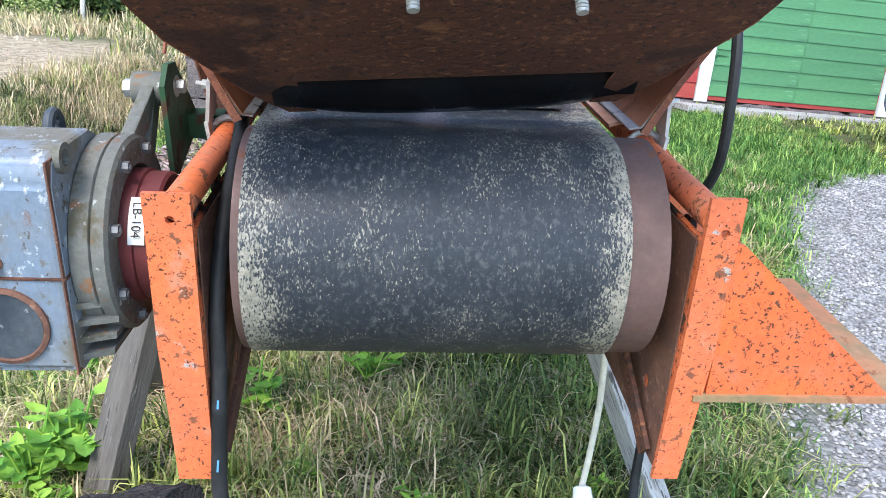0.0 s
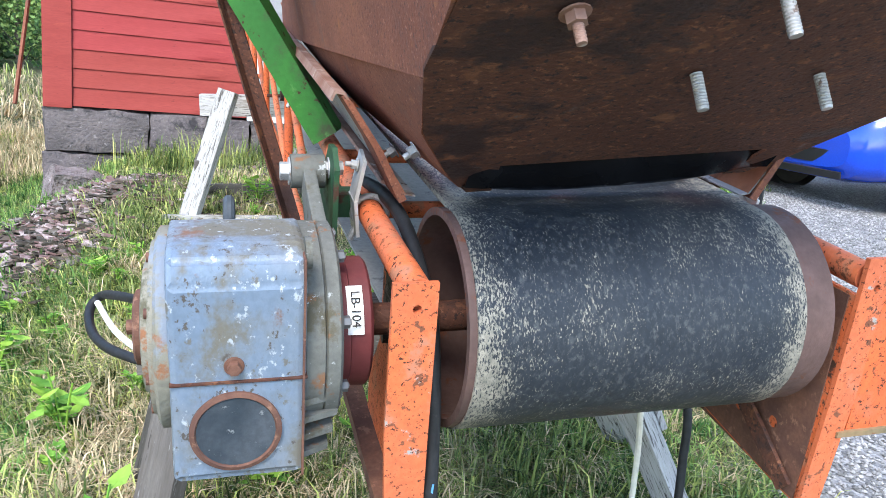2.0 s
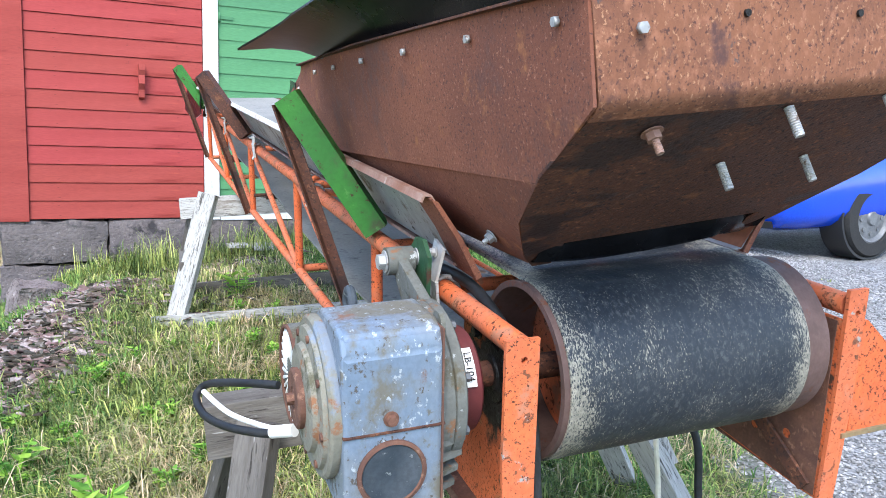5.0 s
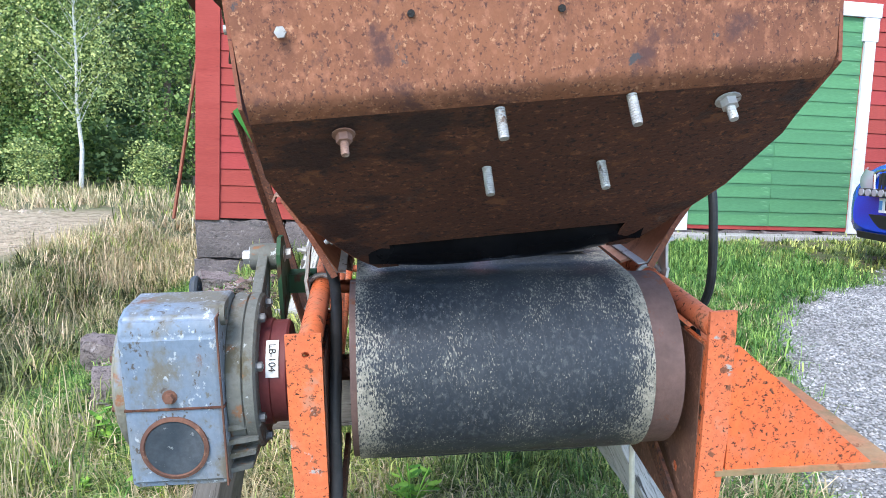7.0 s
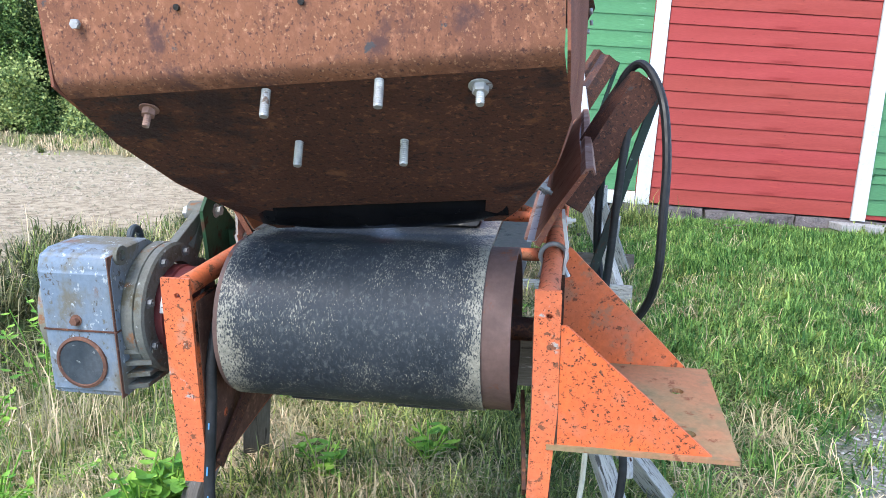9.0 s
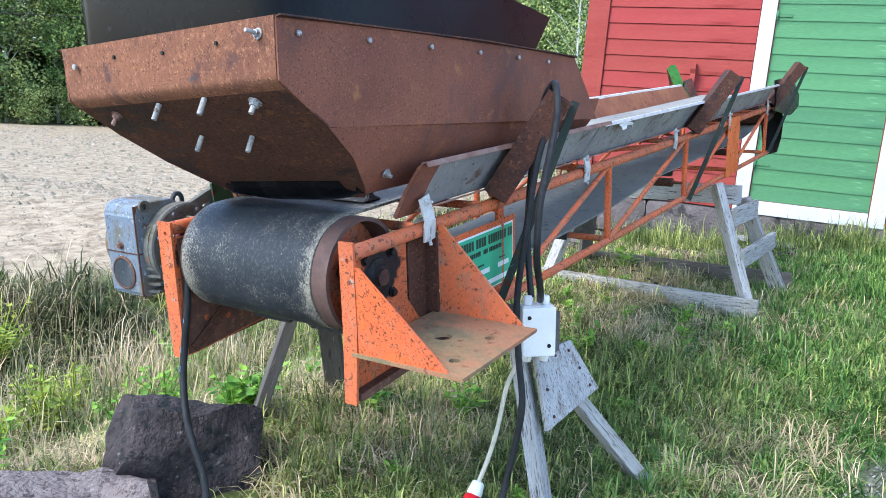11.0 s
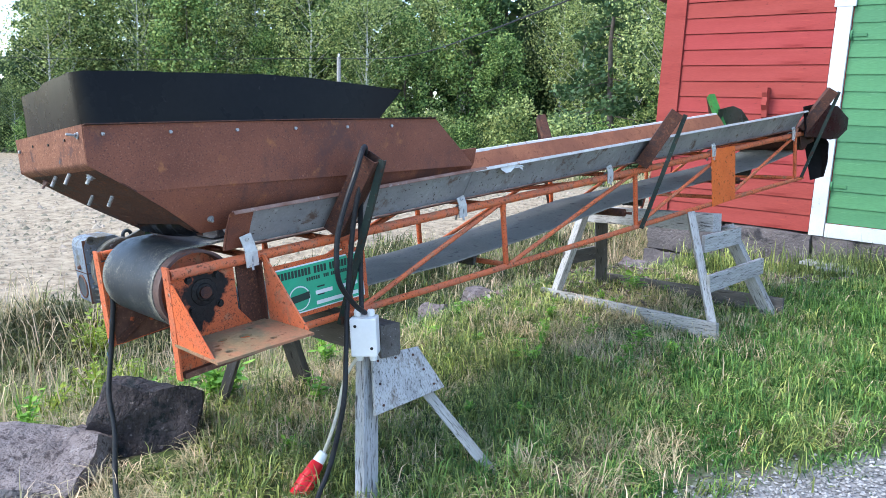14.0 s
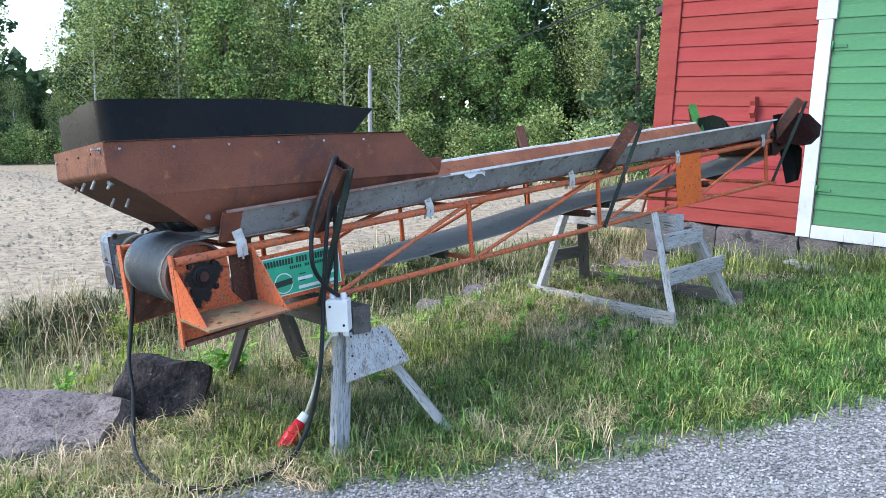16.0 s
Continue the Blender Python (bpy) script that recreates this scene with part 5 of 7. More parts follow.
def build_gear():
    ax_b, ax_c = DRUM.y, DRUM.z
    # casing: a rounded box whose outline in b, c is drawn out along the axis
    outline = [(-0.212, -0.244), (-0.225, -0.234), (-0.227, 0.03), (-0.215, 0.058), (-0.185, 0.067), (-0.085, 0.066), (-0.06, 0.052), (-0.052, 0.0), (-0.01, -0.03), (0.04, -0.10), (0.05, -0.235)]
    bm = bmesh.new()
    rows = []
    for a, s in ((-0.669, 0.965), (-0.667, 0.985), (-0.661, 1.0), (-0.518, 1.0), (-0.512, 0.99), (-0.508, 0.975)):
        row = [bm.verts.new((a, ax_b + (b - ax_b) * s, ax_c + 0.02 + (c - ax_c - 0.02) * s)) for b, c in outline]
        rows.append(row)
    for r0, r1 in zip(rows, rows[1:]):
        bridge(bm, r0, r1, False)
    bm.faces.new(rows[0]), bm.faces.new(list(reversed(rows[-1])))
    bmesh.ops.recalc_face_normals(bm, faces=list(bm.faces))
    long = [e for e in bm.edges if abs(e.verts[0].co.x - e.verts[1].co.x) > 0.05]
    bmesh.ops.bevel(bm, geom=long, offset=0.007, segments=3, affect="EDGES")
    for f in bm.faces:
        f.smooth = len(f.verts) == 4 and f.calc_area() < 0.004
    casing = part("casing", bm, M_GEAR, gear)
    # parting seam and cast ribs round the case
    bm = bmesh.new()
    box(bm, (-0.669, -0.2285, -0.0985), (-0.506, -0.15, -0.0945), bevel=0.001)
    part("seam_flange", bm, M_RUST_DARK_SHADE, casing)
    bm = bmesh.new()
    box(bm, (-0.512, -0.2290, -0.24), (-0.509, -0.16, 0.06), bevel=0.001)
    part("edge_rib", bm, M_RUST_CAST, casing)
    bm = bmesh.new()
    bolt(bm, (-0.594, -0.226, -0.075), (0, -1, 0), 0.0085, 0.010)
    part("oil_plug", bm, M_RUST_CAST, casing, "rusty oil plug")
    bm = bmesh.new()
    lathe(bm, (-0.593, -0.222, -0.166), (-0.593, -1, -0.166), ((0, 0.056), (0.008, 0.056), (0.010, 0.05), (0.006, 0.0475)), 40, False)
    part("cover_ring", bm, M_RUST_CAST, casing, "rusty ring round the cover")
    bm = bmesh.new()
    cyl(bm, (-0.593, -0.215, -0.166), (-0.593, -0.2295, -0.166), 0.048, n=40)
    part("inspection_cover", bm, M_COVER, casing, "dark round inspection cover")
    for k in range(4):
        bm = bmesh.new()
        z = -0.145 - 0.026 * k
        sheet(bm, [[(-0.51, -0.21, z + 0.004), (-0.455 - 0.006 * k, -0.19, z + 0.012 - 0.01)], [(-0.51, -0.03, z + 0.004), (-0.45 - 0.006 * k, -0.03, z)]], 0.009)
        part("cooling_fin", bm, M_GEAR_MOSS, casing)
    # round flange towards the drum, with bolts
    bm = bmesh.new()
    lathe(bm, (-0.512, ax_b, ax_c + 0.005), (0, ax_b, ax_c + 0.005), ((0, 0.135), (0.006, 0.142), (0.030, 0.142), (0.032, 0.138), (0.034, 0.142), (0.050, 0.142), (0.054, 0.136), (0.054, 0.10), (0.03, 0.098)), 48, False)
    fl = part("drive_flange", bm, M_GEAR_MOSS, gear, "mossy grey round flange")
    for k in range(8):
        a = 0.39 + k * 0.7854
        bm = bmesh.new()
        bolt(bm, (-0.459, ax_b + 0.122 * math.cos(a), ax_c + 0.005 + 0.122 * math.sin(a)), (1, 0, 0), 0.0085, 0.009, 0.004)
        part("flange_bolt", bm, M_RIM, fl)
    bm = bmesh.new()
    lathe(bm, (-0.47, ax_b, ax_c), (0, ax_b, ax_c), ((0, 0.095), (0.003, 0.098), (0.028, 0.098), (0.030, 0.094), (0.056, 0.094), (0.06, 0.09), (0.06, 0.03)), 44)
    cp = part("coupling", bm, M_MAROON, gear, "maroon painted coupling disc")
    # the white tag glued on the coupling
    bm = bmesh.new()
    a0 = 2.55
    rows = []
    for k in range(7):
        a = a0 + 0.115 * (k - 3)
        rows.append([(-0.4645 + dx, ax_b + 0.0986 * math.cos(a), ax_c + 0.0986 * math.sin(a)) for dx in (0.018, 0.040)])
    sheet(bm, rows, 0.001)
    tag = part("tag", bm, M_WHITE_PLASTIC, cp, "white tag with the code LB-104")
    cu = bpy.data.curves.new("tag_text", "FONT")
    cu.body, cu.size, cu.align_x, cu.align_y, cu.extrude = "LB-104", 0.0175, "CENTER", "CENTER", 0.0003
    cu.materials.append(M_BLACK)
    txt = new("tag_text", cu)
    txt.parent = tag
    nrm = Vector((0, math.cos(a0), math.sin(a0)))
    down = Vector((0, math.sin(a0), -math.cos(a0)))
    if down.z > 0:
        down.negate()
    side = nrm.cross(down)
    rot = Matrix((down, side, nrm)).transposed().to_4x4()
    txt.matrix_local = Matrix.Translation(Vector((-0.4355, ax_b, ax_c)) * K + nrm * 0.1002 * K) @ rot @ Matrix.Diagonal((K, K, K, 1))
    # end cover on the far side
    bm = bmesh.new()
    lathe(bm, (-0.66, ax_b - 0.02, ax_c + 0.015), (-1, ax_b - 0.02, ax_c + 0.015),
          ((0, 0.13), (0.012, 0.134), (0.022, 0.134), (0.026, 0.128), (0.026, 0.118), (0.033, 0.115), (0.035, 0.095), (0.035, 0.09), (0.043, 0.086), (0.046, 0.066), (0.046, 0.0505)), 48)
    end = part("end_cover", bm, M_END_COVER, gear, "stepped round end cover with rust streaks")
    bm = bmesh.new()
    lathe(bm, (-0.705, ax_b - 0.02, ax_c + 0.015), (-1, ax_b - 0.02, ax_c + 0.015), ((0, 0.05), (0.009, 0.05), (0.012, 0.045), (0.012, 0.02), (0.010, 0.018)), 28)
    bolt(bm, (-0.714, ax_b - 0.02, ax_c + 0.015), (-1, 0, 0), 0.010, 0.012)
    part("hub", bm, M_RUST_CAST, end, "orange rusty hub with a bolt")
    for k in range(8):
        a = 0.2 + k * 0.7854
        bm = bmesh.new()
        cyl(bm, (-0.693, ax_b - 0.02 + 0.108 * math.cos(a), ax_c + 0.015 + 0.108 * math.sin(a)), (-0.697, ax_b - 0.02 + 0.108 * math.cos(a), ax_c + 0.015 + 0.108 * math.sin(a)), 0.0065, n=12)
        part("end_bolt", bm, M_RUST_CAST, end)
    # motor behind, with its white fan wheel
    bm = bmesh.new()
    lathe(bm, (-0.52, 0.14, -0.13), (-1, 0.14, -0.13), ((0, 0.085), (0.12, 0.085), (0.125, 0.09), (0.16, 0.09)), 32)
    mot = part("motor", bm, M_GEAR_MOSS, gear)
    bm = bmesh.new()
    lathe(bm, (-0.645, 0.14, -0.14), (-1, 0.14, -0.14), ((0.018, 0.03), (0.018, 0.093), (0.040, 0.093), (0.040, 0.099), (0.0, 0.099)), 36, False)
    part("fan_guard", bm, M_RUST_CAST, mot, "rusty ring of the fan")
    for k in range(30):
        a = k * 6.2832 / 30
        bm = bmesh.new()
        m = Matrix.Translation((-0.668, 0.14, -0.14)) @ Matrix.Rotation(a, 4, "X")
        plate(bm, ((0.035, -0.002), (0.082, -0.0035), (0.092, 0.0), (0.082, 0.0035), (0.035, 0.002)), 0.014, m @ Matrix(((0, 0, -1, 0), (1, 0, 0, 0), (0, 1, 0, 0), (0, 0, 0, 1))))
        part("fan_blade", bm, M_WHITE_PLASTIC, mot, "white plastic fan blade" if k == 0 else "")
    bm = bmesh.new()
    cyl(bm, (-0.594, 0.011, -0.07), (-0.594, 0.011, 0.012), 0.016, n=14)
    pts = [(-0.594, 0.011, 0.03)]
    for k in range(13):
        a = radians(-90 + 360 * k / 12)
        pts.append((-0.619, 0.011 + 0.020 * math.cos(a), 0.036 + 0.024 * math.sin(a)))
    sweep(bm, [(q[0] + 0.025, q[1], q[2]) for q in pts[1:]], 0.0085, 10, 3)
    part("eye_bolt", bm, M_COVER, gear, "dark lifting eye")
    bm = bmesh.new()
    lathe(bm, (-0.508, -0.19, 0.055), (0, -0.19, 0.055), ((0, 0.02), (0.008, 0.02), (0.008, 0.011), (0.0, 0.010)), 20)
    part("lug", bm, M_GEAR_MOSS, gear)
    # torque arm: two bars from the flange up to a pivot
    pv = Vector((-0.474, 0.104, 0.080))
    bm = bmesh.new()
    for b0, c0 in ((-0.155, -0.01), (0.02, -0.01)):
        m = along((-0.470, b0, c0), pv)
        h = (pv - Vector((-0.470, b0, c0))).length
        box(bm, (-0.010, -0.017, 0), (0.010, 0.017, h), m, 0.003)
    cyl(bm, pv + Vector((-0.026, 0, 0)), pv + Vector((0.026, 0, 0)), 0.027, n=22)
    arm = part("torque_arm", bm, M_GEAR_MOSS, gear, "grey A-shaped torque arm")
    bm = bmesh.new()
    bolt(bm, pv + Vector((-0.027, 0, 0)), (-1, 0, 0), 0.015, 0.013)
    part("pivot_bolt", bm, M_ZINC, arm)
    bm = bmesh.new()
    plate(bm, ((0.03, 0.10), (0.06, 0.128), (0.10, 0.125), (0.20, 0.03), (0.20, -0.01), (0.07, -0.05), (0.045, -0.04)), 0.008,
          Matrix(((0, 0, 1, -0.442), (1, 0, 0, 0), (0, 1, 0, 0), (0, 0, 0, 1))))
    box(bm, (-0.436, 0.15, -0.012), (-0.378, 0.20, 0.028))
    gp = part("arm_bracket", bm, M_GREEN_DARK, gear, "dark green bracket plate")
    bm = bmesh.new()
    bolt(bm, (-0.434, 0.094, 0.088), (1, 0, 0), 0.0115, 0.012)
    bolt(bm, (-0.442, 0.094, 0.088), (-1, 0, 0), 0.0115, 0.012)
    part("bracket_bolt", bm, M_ZINC, gp)


build_gear()
bm = bmesh.new()
sweep(bm, [CONV @ Vector(q) for q in ((-0.70, 0.09, -0.235), (-0.745, 0.12, -0.24), (-0.80, 0.20, -0.255), (-0.835, 0.29, -0.265), (-0.845, 0.36, -0.255), (-0.825, 0.37, -0.235), (-0.79, 0.30, -0.205), (-0.745, 0.22, -0.18), (-0.70, 0.17, -0.17))], 0.0085, 12)
single("motor_cable", bm, M_CABLE, "thick black motor cable in a loose loop", "cable")
bm = bmesh.new()
sweep(bm, [CONV @ Vector(q) for q in ((-0.70, 0.08, -0.225), (-0.74, 0.14, -0.235), (-0.79, 0.25, -0.25), (-0.83, 0.35, -0.24))], 0.0055, 10)
cyl(bm, CONV @ Vector((-0.69, 0.06, -0.215)), CONV @ Vector((-0.725, 0.10, -0.232)), 0.0125, n=12)
single("white_wire", bm, M_WHITE_PLASTIC, "white sheathed wire with a white gland", "wire")


# ---- trestles ----
def beam(parent, a, b, w, t, material, roll=0, name="leg", label=""):
    """A sawn timber from a to b."""
    bm = bmesh.new()
    h = (Vector(b) - Vector(a)).length
    box(bm, (-w / 2, -t / 2, 0), (w / 2, t / 2, h), bevel=0.003)
    uneven(bm, 0.0025, 9, a[0])
    me = mesh_of(name, bm, material)
    ob = new(name, me)
    ob.parent = parent
    m = along(a, b, roll)
    ob.matrix_local = Matrix.Translation(m.translation * K) @ m.to_3x3().to_4x4()
    return tagged(ob, label)


def nails(parent, pts, d):
    for q in pts:
        bm = bmesh.new()
        cyl(bm, q, Vector(q) + Vector(d) * 0.004, 0.006, n=8)
        part("nail", bm, M_RUST_DARK_SHADE, parent)


def build_trestle_near():
    t = thing("trestle", "grey weathered timber trestle with a plywood gusset", "trestle", group="trestles")
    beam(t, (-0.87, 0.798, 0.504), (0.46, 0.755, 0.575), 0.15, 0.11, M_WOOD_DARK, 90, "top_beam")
    beam(t, (0.645, 0.485, -0.14), (0.345, 0.705, 0.54), 0.10, 0.05, M_WOOD, 50)
    beam(t, (0.77, 1.19, -0.14), (0.34, 0.87, 0.47), 0.085, 0.05, M_WOOD, 20)
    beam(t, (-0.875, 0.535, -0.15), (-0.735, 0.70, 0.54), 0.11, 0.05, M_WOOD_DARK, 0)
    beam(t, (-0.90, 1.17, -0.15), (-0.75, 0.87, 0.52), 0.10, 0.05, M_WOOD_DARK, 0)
    bm = bmesh.new()
    q = [Vector(p) for p in ((0.424, 0.667, 0.504), (0.443, 0.920, 0.511), (0.535, 1.014, 0.315), (0.522, 0.61, 0.265))]
    n = (q[1] - q[0]).cross(q[3] - q[0]).normalized()
    if n.x < 0:
        n.negate()
    vs = [bm.verts.new(p) for p in q] + [bm.verts.new(p + n * 0.02) for p in q]
    for f in ((0, 1, 2, 3), (7, 6, 5, 4), (0, 4, 5, 1), (1, 5, 6, 2), (2, 6, 7, 3), (3, 7, 4, 0)):
        bm.faces.new([vs[i] for i in f])
    bmesh.ops.recalc_face_normals(bm, faces=list(bm.faces))
    bmesh.ops.bevel(bm, geom=list(bm.edges), offset=0.003, segments=1, affect="EDGES")
    ply = part("gusset_board", bm, M_WOOD, t, "pale grey plywood gusset")
    pts = []
    for u, v in ((0.1, 0.1), (0.1, 0.5), (0.12, 0.88), (0.8, 0.15), (0.85, 0.5), (0.88, 0.85), (0.45, 0.12)):
        pts.append(q[0] * (1 - u) * (1 - v) + q[1] * u * (1 - v) + q[2] * u * v + q[3] * (1 - u) * v + n * 0.0205)
    nails(ply, pts, n)


def build_trestle_far():
    t = thing("trestle", "tall weathered grey timber trestle with foot boards", "trestle", group="trestles")
    beam(t, (-0.86, 3.90, 0.845), (0.37, 3.83, 0.895), 0.13, 0.11, M_WOOD, 90, "top_beam")
    beam(t, (0.628, 3.47, 0.06), (0.25, 3.66, 0.96), 0.115, 0.05, M_WOOD, 62)
    beam(t, (0.66, 4.25, 0.12), (0.36, 3.98, 0.86), 0.10, 0.05, M_WOOD, 40)
    beam(t, (-0.955, 3.60, 0.06), (-0.69, 3.69, 0.95), 0.115, 0.05, M_WOOD, 40)
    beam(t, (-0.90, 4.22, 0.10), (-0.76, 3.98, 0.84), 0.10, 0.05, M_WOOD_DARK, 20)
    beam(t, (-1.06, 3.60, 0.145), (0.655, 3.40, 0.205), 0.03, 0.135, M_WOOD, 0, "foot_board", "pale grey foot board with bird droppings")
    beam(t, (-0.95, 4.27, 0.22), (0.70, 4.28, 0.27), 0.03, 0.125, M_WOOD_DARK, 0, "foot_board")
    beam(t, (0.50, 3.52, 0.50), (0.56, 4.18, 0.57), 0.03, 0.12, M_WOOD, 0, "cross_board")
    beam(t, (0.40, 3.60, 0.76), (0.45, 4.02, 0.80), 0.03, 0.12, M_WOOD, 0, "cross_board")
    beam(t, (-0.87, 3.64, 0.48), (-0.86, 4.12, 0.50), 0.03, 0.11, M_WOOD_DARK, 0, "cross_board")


build_trestle_near()
build_trestle_far()


# ---- stones ----
def boulder(name, size, m, material, label, seed, cut=0.3):
    bm = bmesh.new()
    bmesh.ops.create_cube(bm, size=1)
    bmesh.ops.subdivide_edges(bm, edges=list(bm.edges), cuts=22, use_grid_fill=True)
    for v in bm.verts:
        d = v.co.copy()
        r = d.normalized() * 0.62
        v.co = d * (1 - cut) + r * cut
        v.co = Vector((v.co.x * size[0], v.co.y * size[1], v.co.z * size[2]))
    for v in bm.verts:
        q = v.co + Vector((seed, seed * 2, 0))
        v.co += Vector((noise.noise(q * 2.2), noise.noise(q * 2.2 + Vector((9, 0, 0))), noise.noise(q * 2.2 + Vector((0, 9, 0))))) * 0.07
        v.co += Vector((noise.noise(q * 4.5), noise.noise(q * 4.5 + Vector((5, 0, 0))), noise.noise(q * 4.5 + Vector((0, 5, 0))))) * 0.03
        v.co += Vector((noise.noise(q * 7), noise.noise(q * 7 + Vector((9, 0, 0))), noise.noise(q * 7 + Vector((0, 9, 0))))) * 0.03
        v.co += Vector((noise.noise(q * 19), noise.noise(q * 19 + Vector((9, 0, 0))), noise.noise(q * 19 + Vector((0, 9, 0))))) * 0.009
    return single(name, bm, material, label, "boulder", m, group="boulders by the conveyor")


boulder("boulder", (0.50, 0.38, 0.64), pose(-0.73, 0.06, -0.12, -18, 12, 62), M_STONE_DARK, "dark split granite boulder set on edge in grass", 1.0, 0.07)
boulder("boulder", (0.95, 0.62, 0.33), pose(-0.76, -0.66, -0.12, 2, 6, 50), M_STONE, "flat pinkish-grey granite boulder lying in grass", 4.0, 0.18)
boulder("boulder", (0.50, 0.38, 0.40), pose(-2.08, 6.5, -0.20, 5, 12, 20), M_STONE, "pale granite stone against the barn corner", 7.0, 0.3)
boulder("boulder", (0.33, 0.25, 0.25), pose(-2.38, 4.24, -0.27, 5, 12, 20), M_STONE, "grey stone half sunk in the bank", 2.5, 0.4)
boulder("boulder", (0.25, 0.20, 0.25), pose(-1.97, 3.18, -0.20, 5, 2, 10), M_STONE, "small grey stone in the bank", 3.3, 0.4)

# ---- switch box, cables and plug ----
box_m = pose(0.455, 0.618, 0.625, 0, -3, 42)
sw = thing("junction_box", "white plastic junction box screwed to the trestle post", "junction box", box_m)
bm = bmesh.new()
box(bm, (-0.058, -0.035, -0.085), (0.058, 0.032, 0.085), bevel=0.008)
body = part("body", bm, M_WHITE_PLASTIC, sw)
bm = bmesh.new()
box(bm, (-0.059, -0.052, -0.088), (0.059, -0.034, 0.084), bevel=0.006)
part("cover", bm, M_WHITE_PLASTIC, sw)
for x, z in ((-0.03, 0.086), (0.03, 0.086), (-0.03, -0.116), (0.03, -0.116)):
    bm = bmesh.new()
    lathe(bm, (x, -0.008, z), (x, -0.008, z + 1), ((0, 0.014), (0.008, 0.017), (0.022, 0.017), (0.03, 0.013)), 8)
    part("gland", bm, M_WHITE_PLASTIC, sw, "grey-white cable gland" if z < 0 else "")
for x, z in ((-0.035, 0.05), (0.035, -0.05)):
    bm = bmesh.new()
    cyl(bm, (x, -0.052, z), (x, -0.055, z), 0.007, n=10)
    part("screw", bm, M_BLACK, sw)

top = CONV @ Vector((TR + 0.25, 0.70, 0.375))
bt = Vector((0.455, 0.61, 0.73))
bm = bmesh.new()
sweep(bm, [bt + Vector((0.02, -0.01, 0))] + [CONV @ Vector(q) for q in ((0.575, 0.47, -0.24), (0.60, 0.39, -0.115), (0.605, 0.40, 0.05), (0.61, 0.45, 0.18), (0.60, 0.53, 0.31), (0.565, 0.60, 0.392), (0.53, 0.645, 0.40), (0.49, 0.66, 0.33),
           (0.462, 0.645, 0.15), (0.455, 0.62, -0.1))] + [bt + Vector((-0.02, 0.0, 0.0))], 0.0115, 10)
single("power_cable", bm, M_CABLE, "black cable looped over the top of a stake", "cable")
bm = bmesh.new()
sweep(bm, [top + Vector((-0.05, -0.05, -0.03)), (0.44, 0.575, 1.2), (0.425, 0.555, 0.95), (0.415, 0.545, 0.72), (0.45, 0.515, 0.55), (0.497, 0.475, 0.40), (0.492, 0.452, 0.254), (0.479, 0.414, 0.09), (0.49, 0.36, 0.0),
           (0.54, 0.27, -0.055), (0.64, 0.06, -0.055), (0.62, -0.17, -0.055), (0.46, -0.32, -0.055), (0.25, -0.36, -0.045), (0.02, -0.335, -0.02), (-0.13, -0.29, 0.05),
           (-0.20, -0.26, 0.2), (-0.28, -0.25, 0.33), (-0.335, -0.225, 0.42), (-0.364, -0.205, 0.50), (-0.367, -0.195, 0.593), (-0.368, -0.185, 0.70), (-0.370, -0.175, 0.80), (-0.371, -0.12, 0.90), (-0.382, 0.03, 0.985), (-0.405, 0.18, 1.012), (-0.43, 0.359, 0.993), (-0.42, 0.48, 0.96)], 0.0115, 12)
hose = single("drive_cable", bm, M_CABLE, "thick black cable with blue print, trailing through grass", "cable")
for k, (z, x, y) in enumerate(((0.65, -0.367, -0.2005), (0.56, -0.366, -0.2115), (0.50, -0.362, -0.2185))):
    bm = bmesh.new()
    box(bm, (-0.0012, -0.0008, -0.010), (0.0016, 0.0, 0.010), Matrix.Translation((x, y, z)) @ pose(0, 0, 0, 2, 5, 0))
    part("print_bar", bm, M_BLUE_PRINT, hose)

PLUG_TOP, PLUG_END = (0.362, 0.456, 0.088), (0.365, 0.315, -0.075)
bm = bmesh.new()
sweep(bm, [(0.42, 0.592, 0.51), (0.40, 0.545, 0.426), (0.393, 0.512, 0.288), (0.38, 0.486, 0.183), PLUG_TOP], 0.008, 10)
single("plug_lead", bm, M_WHITE_CABLE, "cream coloured lead hanging from the box", "cable")
plug = thing("power_plug", "red industrial power plug with a grey gland, hanging", "plug", along(PLUG_TOP, PLUG_END))
bm = bmesh.new()
lathe(bm, (0, 0, 0), (0, 0, 1), ((0, 0.016), (0.004, 0.022), (0.035, 0.026), (0.05, 0.026)), 20)
part("gland", bm, M_WHITE_PLASTIC, plug, "pale grey gland nut")
bm = bmesh.new()
lathe(bm, (0, 0, 0.05), (0, 0, 1), ((0, 0.026), (0.01, 0.031), (0.075, 0.037), (0.08, 0.043), (0.088, 0.043), (0.09, 0.040), (0.165, 0.041), (0.168, 0.037), (0.14, 0.035), (0.14, 0.0)), 28, False)
part("plug_body", bm, M_RED_PLASTIC, plug, "red plastic shell")
bm = bmesh.new()
box(bm, (0.03, -0.014, 0.10), (0.052, 0.014, 0.20), bevel=0.004)
part("plug_lug", bm, M_RED_PLASTIC, plug)
for k in range(5):
    bm = bmesh.new()
    a = k * 1.2566
    cyl(bm, (0.02 * math.cos(a), 0.02 * math.sin(a), 0.19), (0.02 * math.cos(a), 0.02 * math.sin(a), 0.215), 0.004, n=8)
    part("pin", bm, M_CHROME, plug)
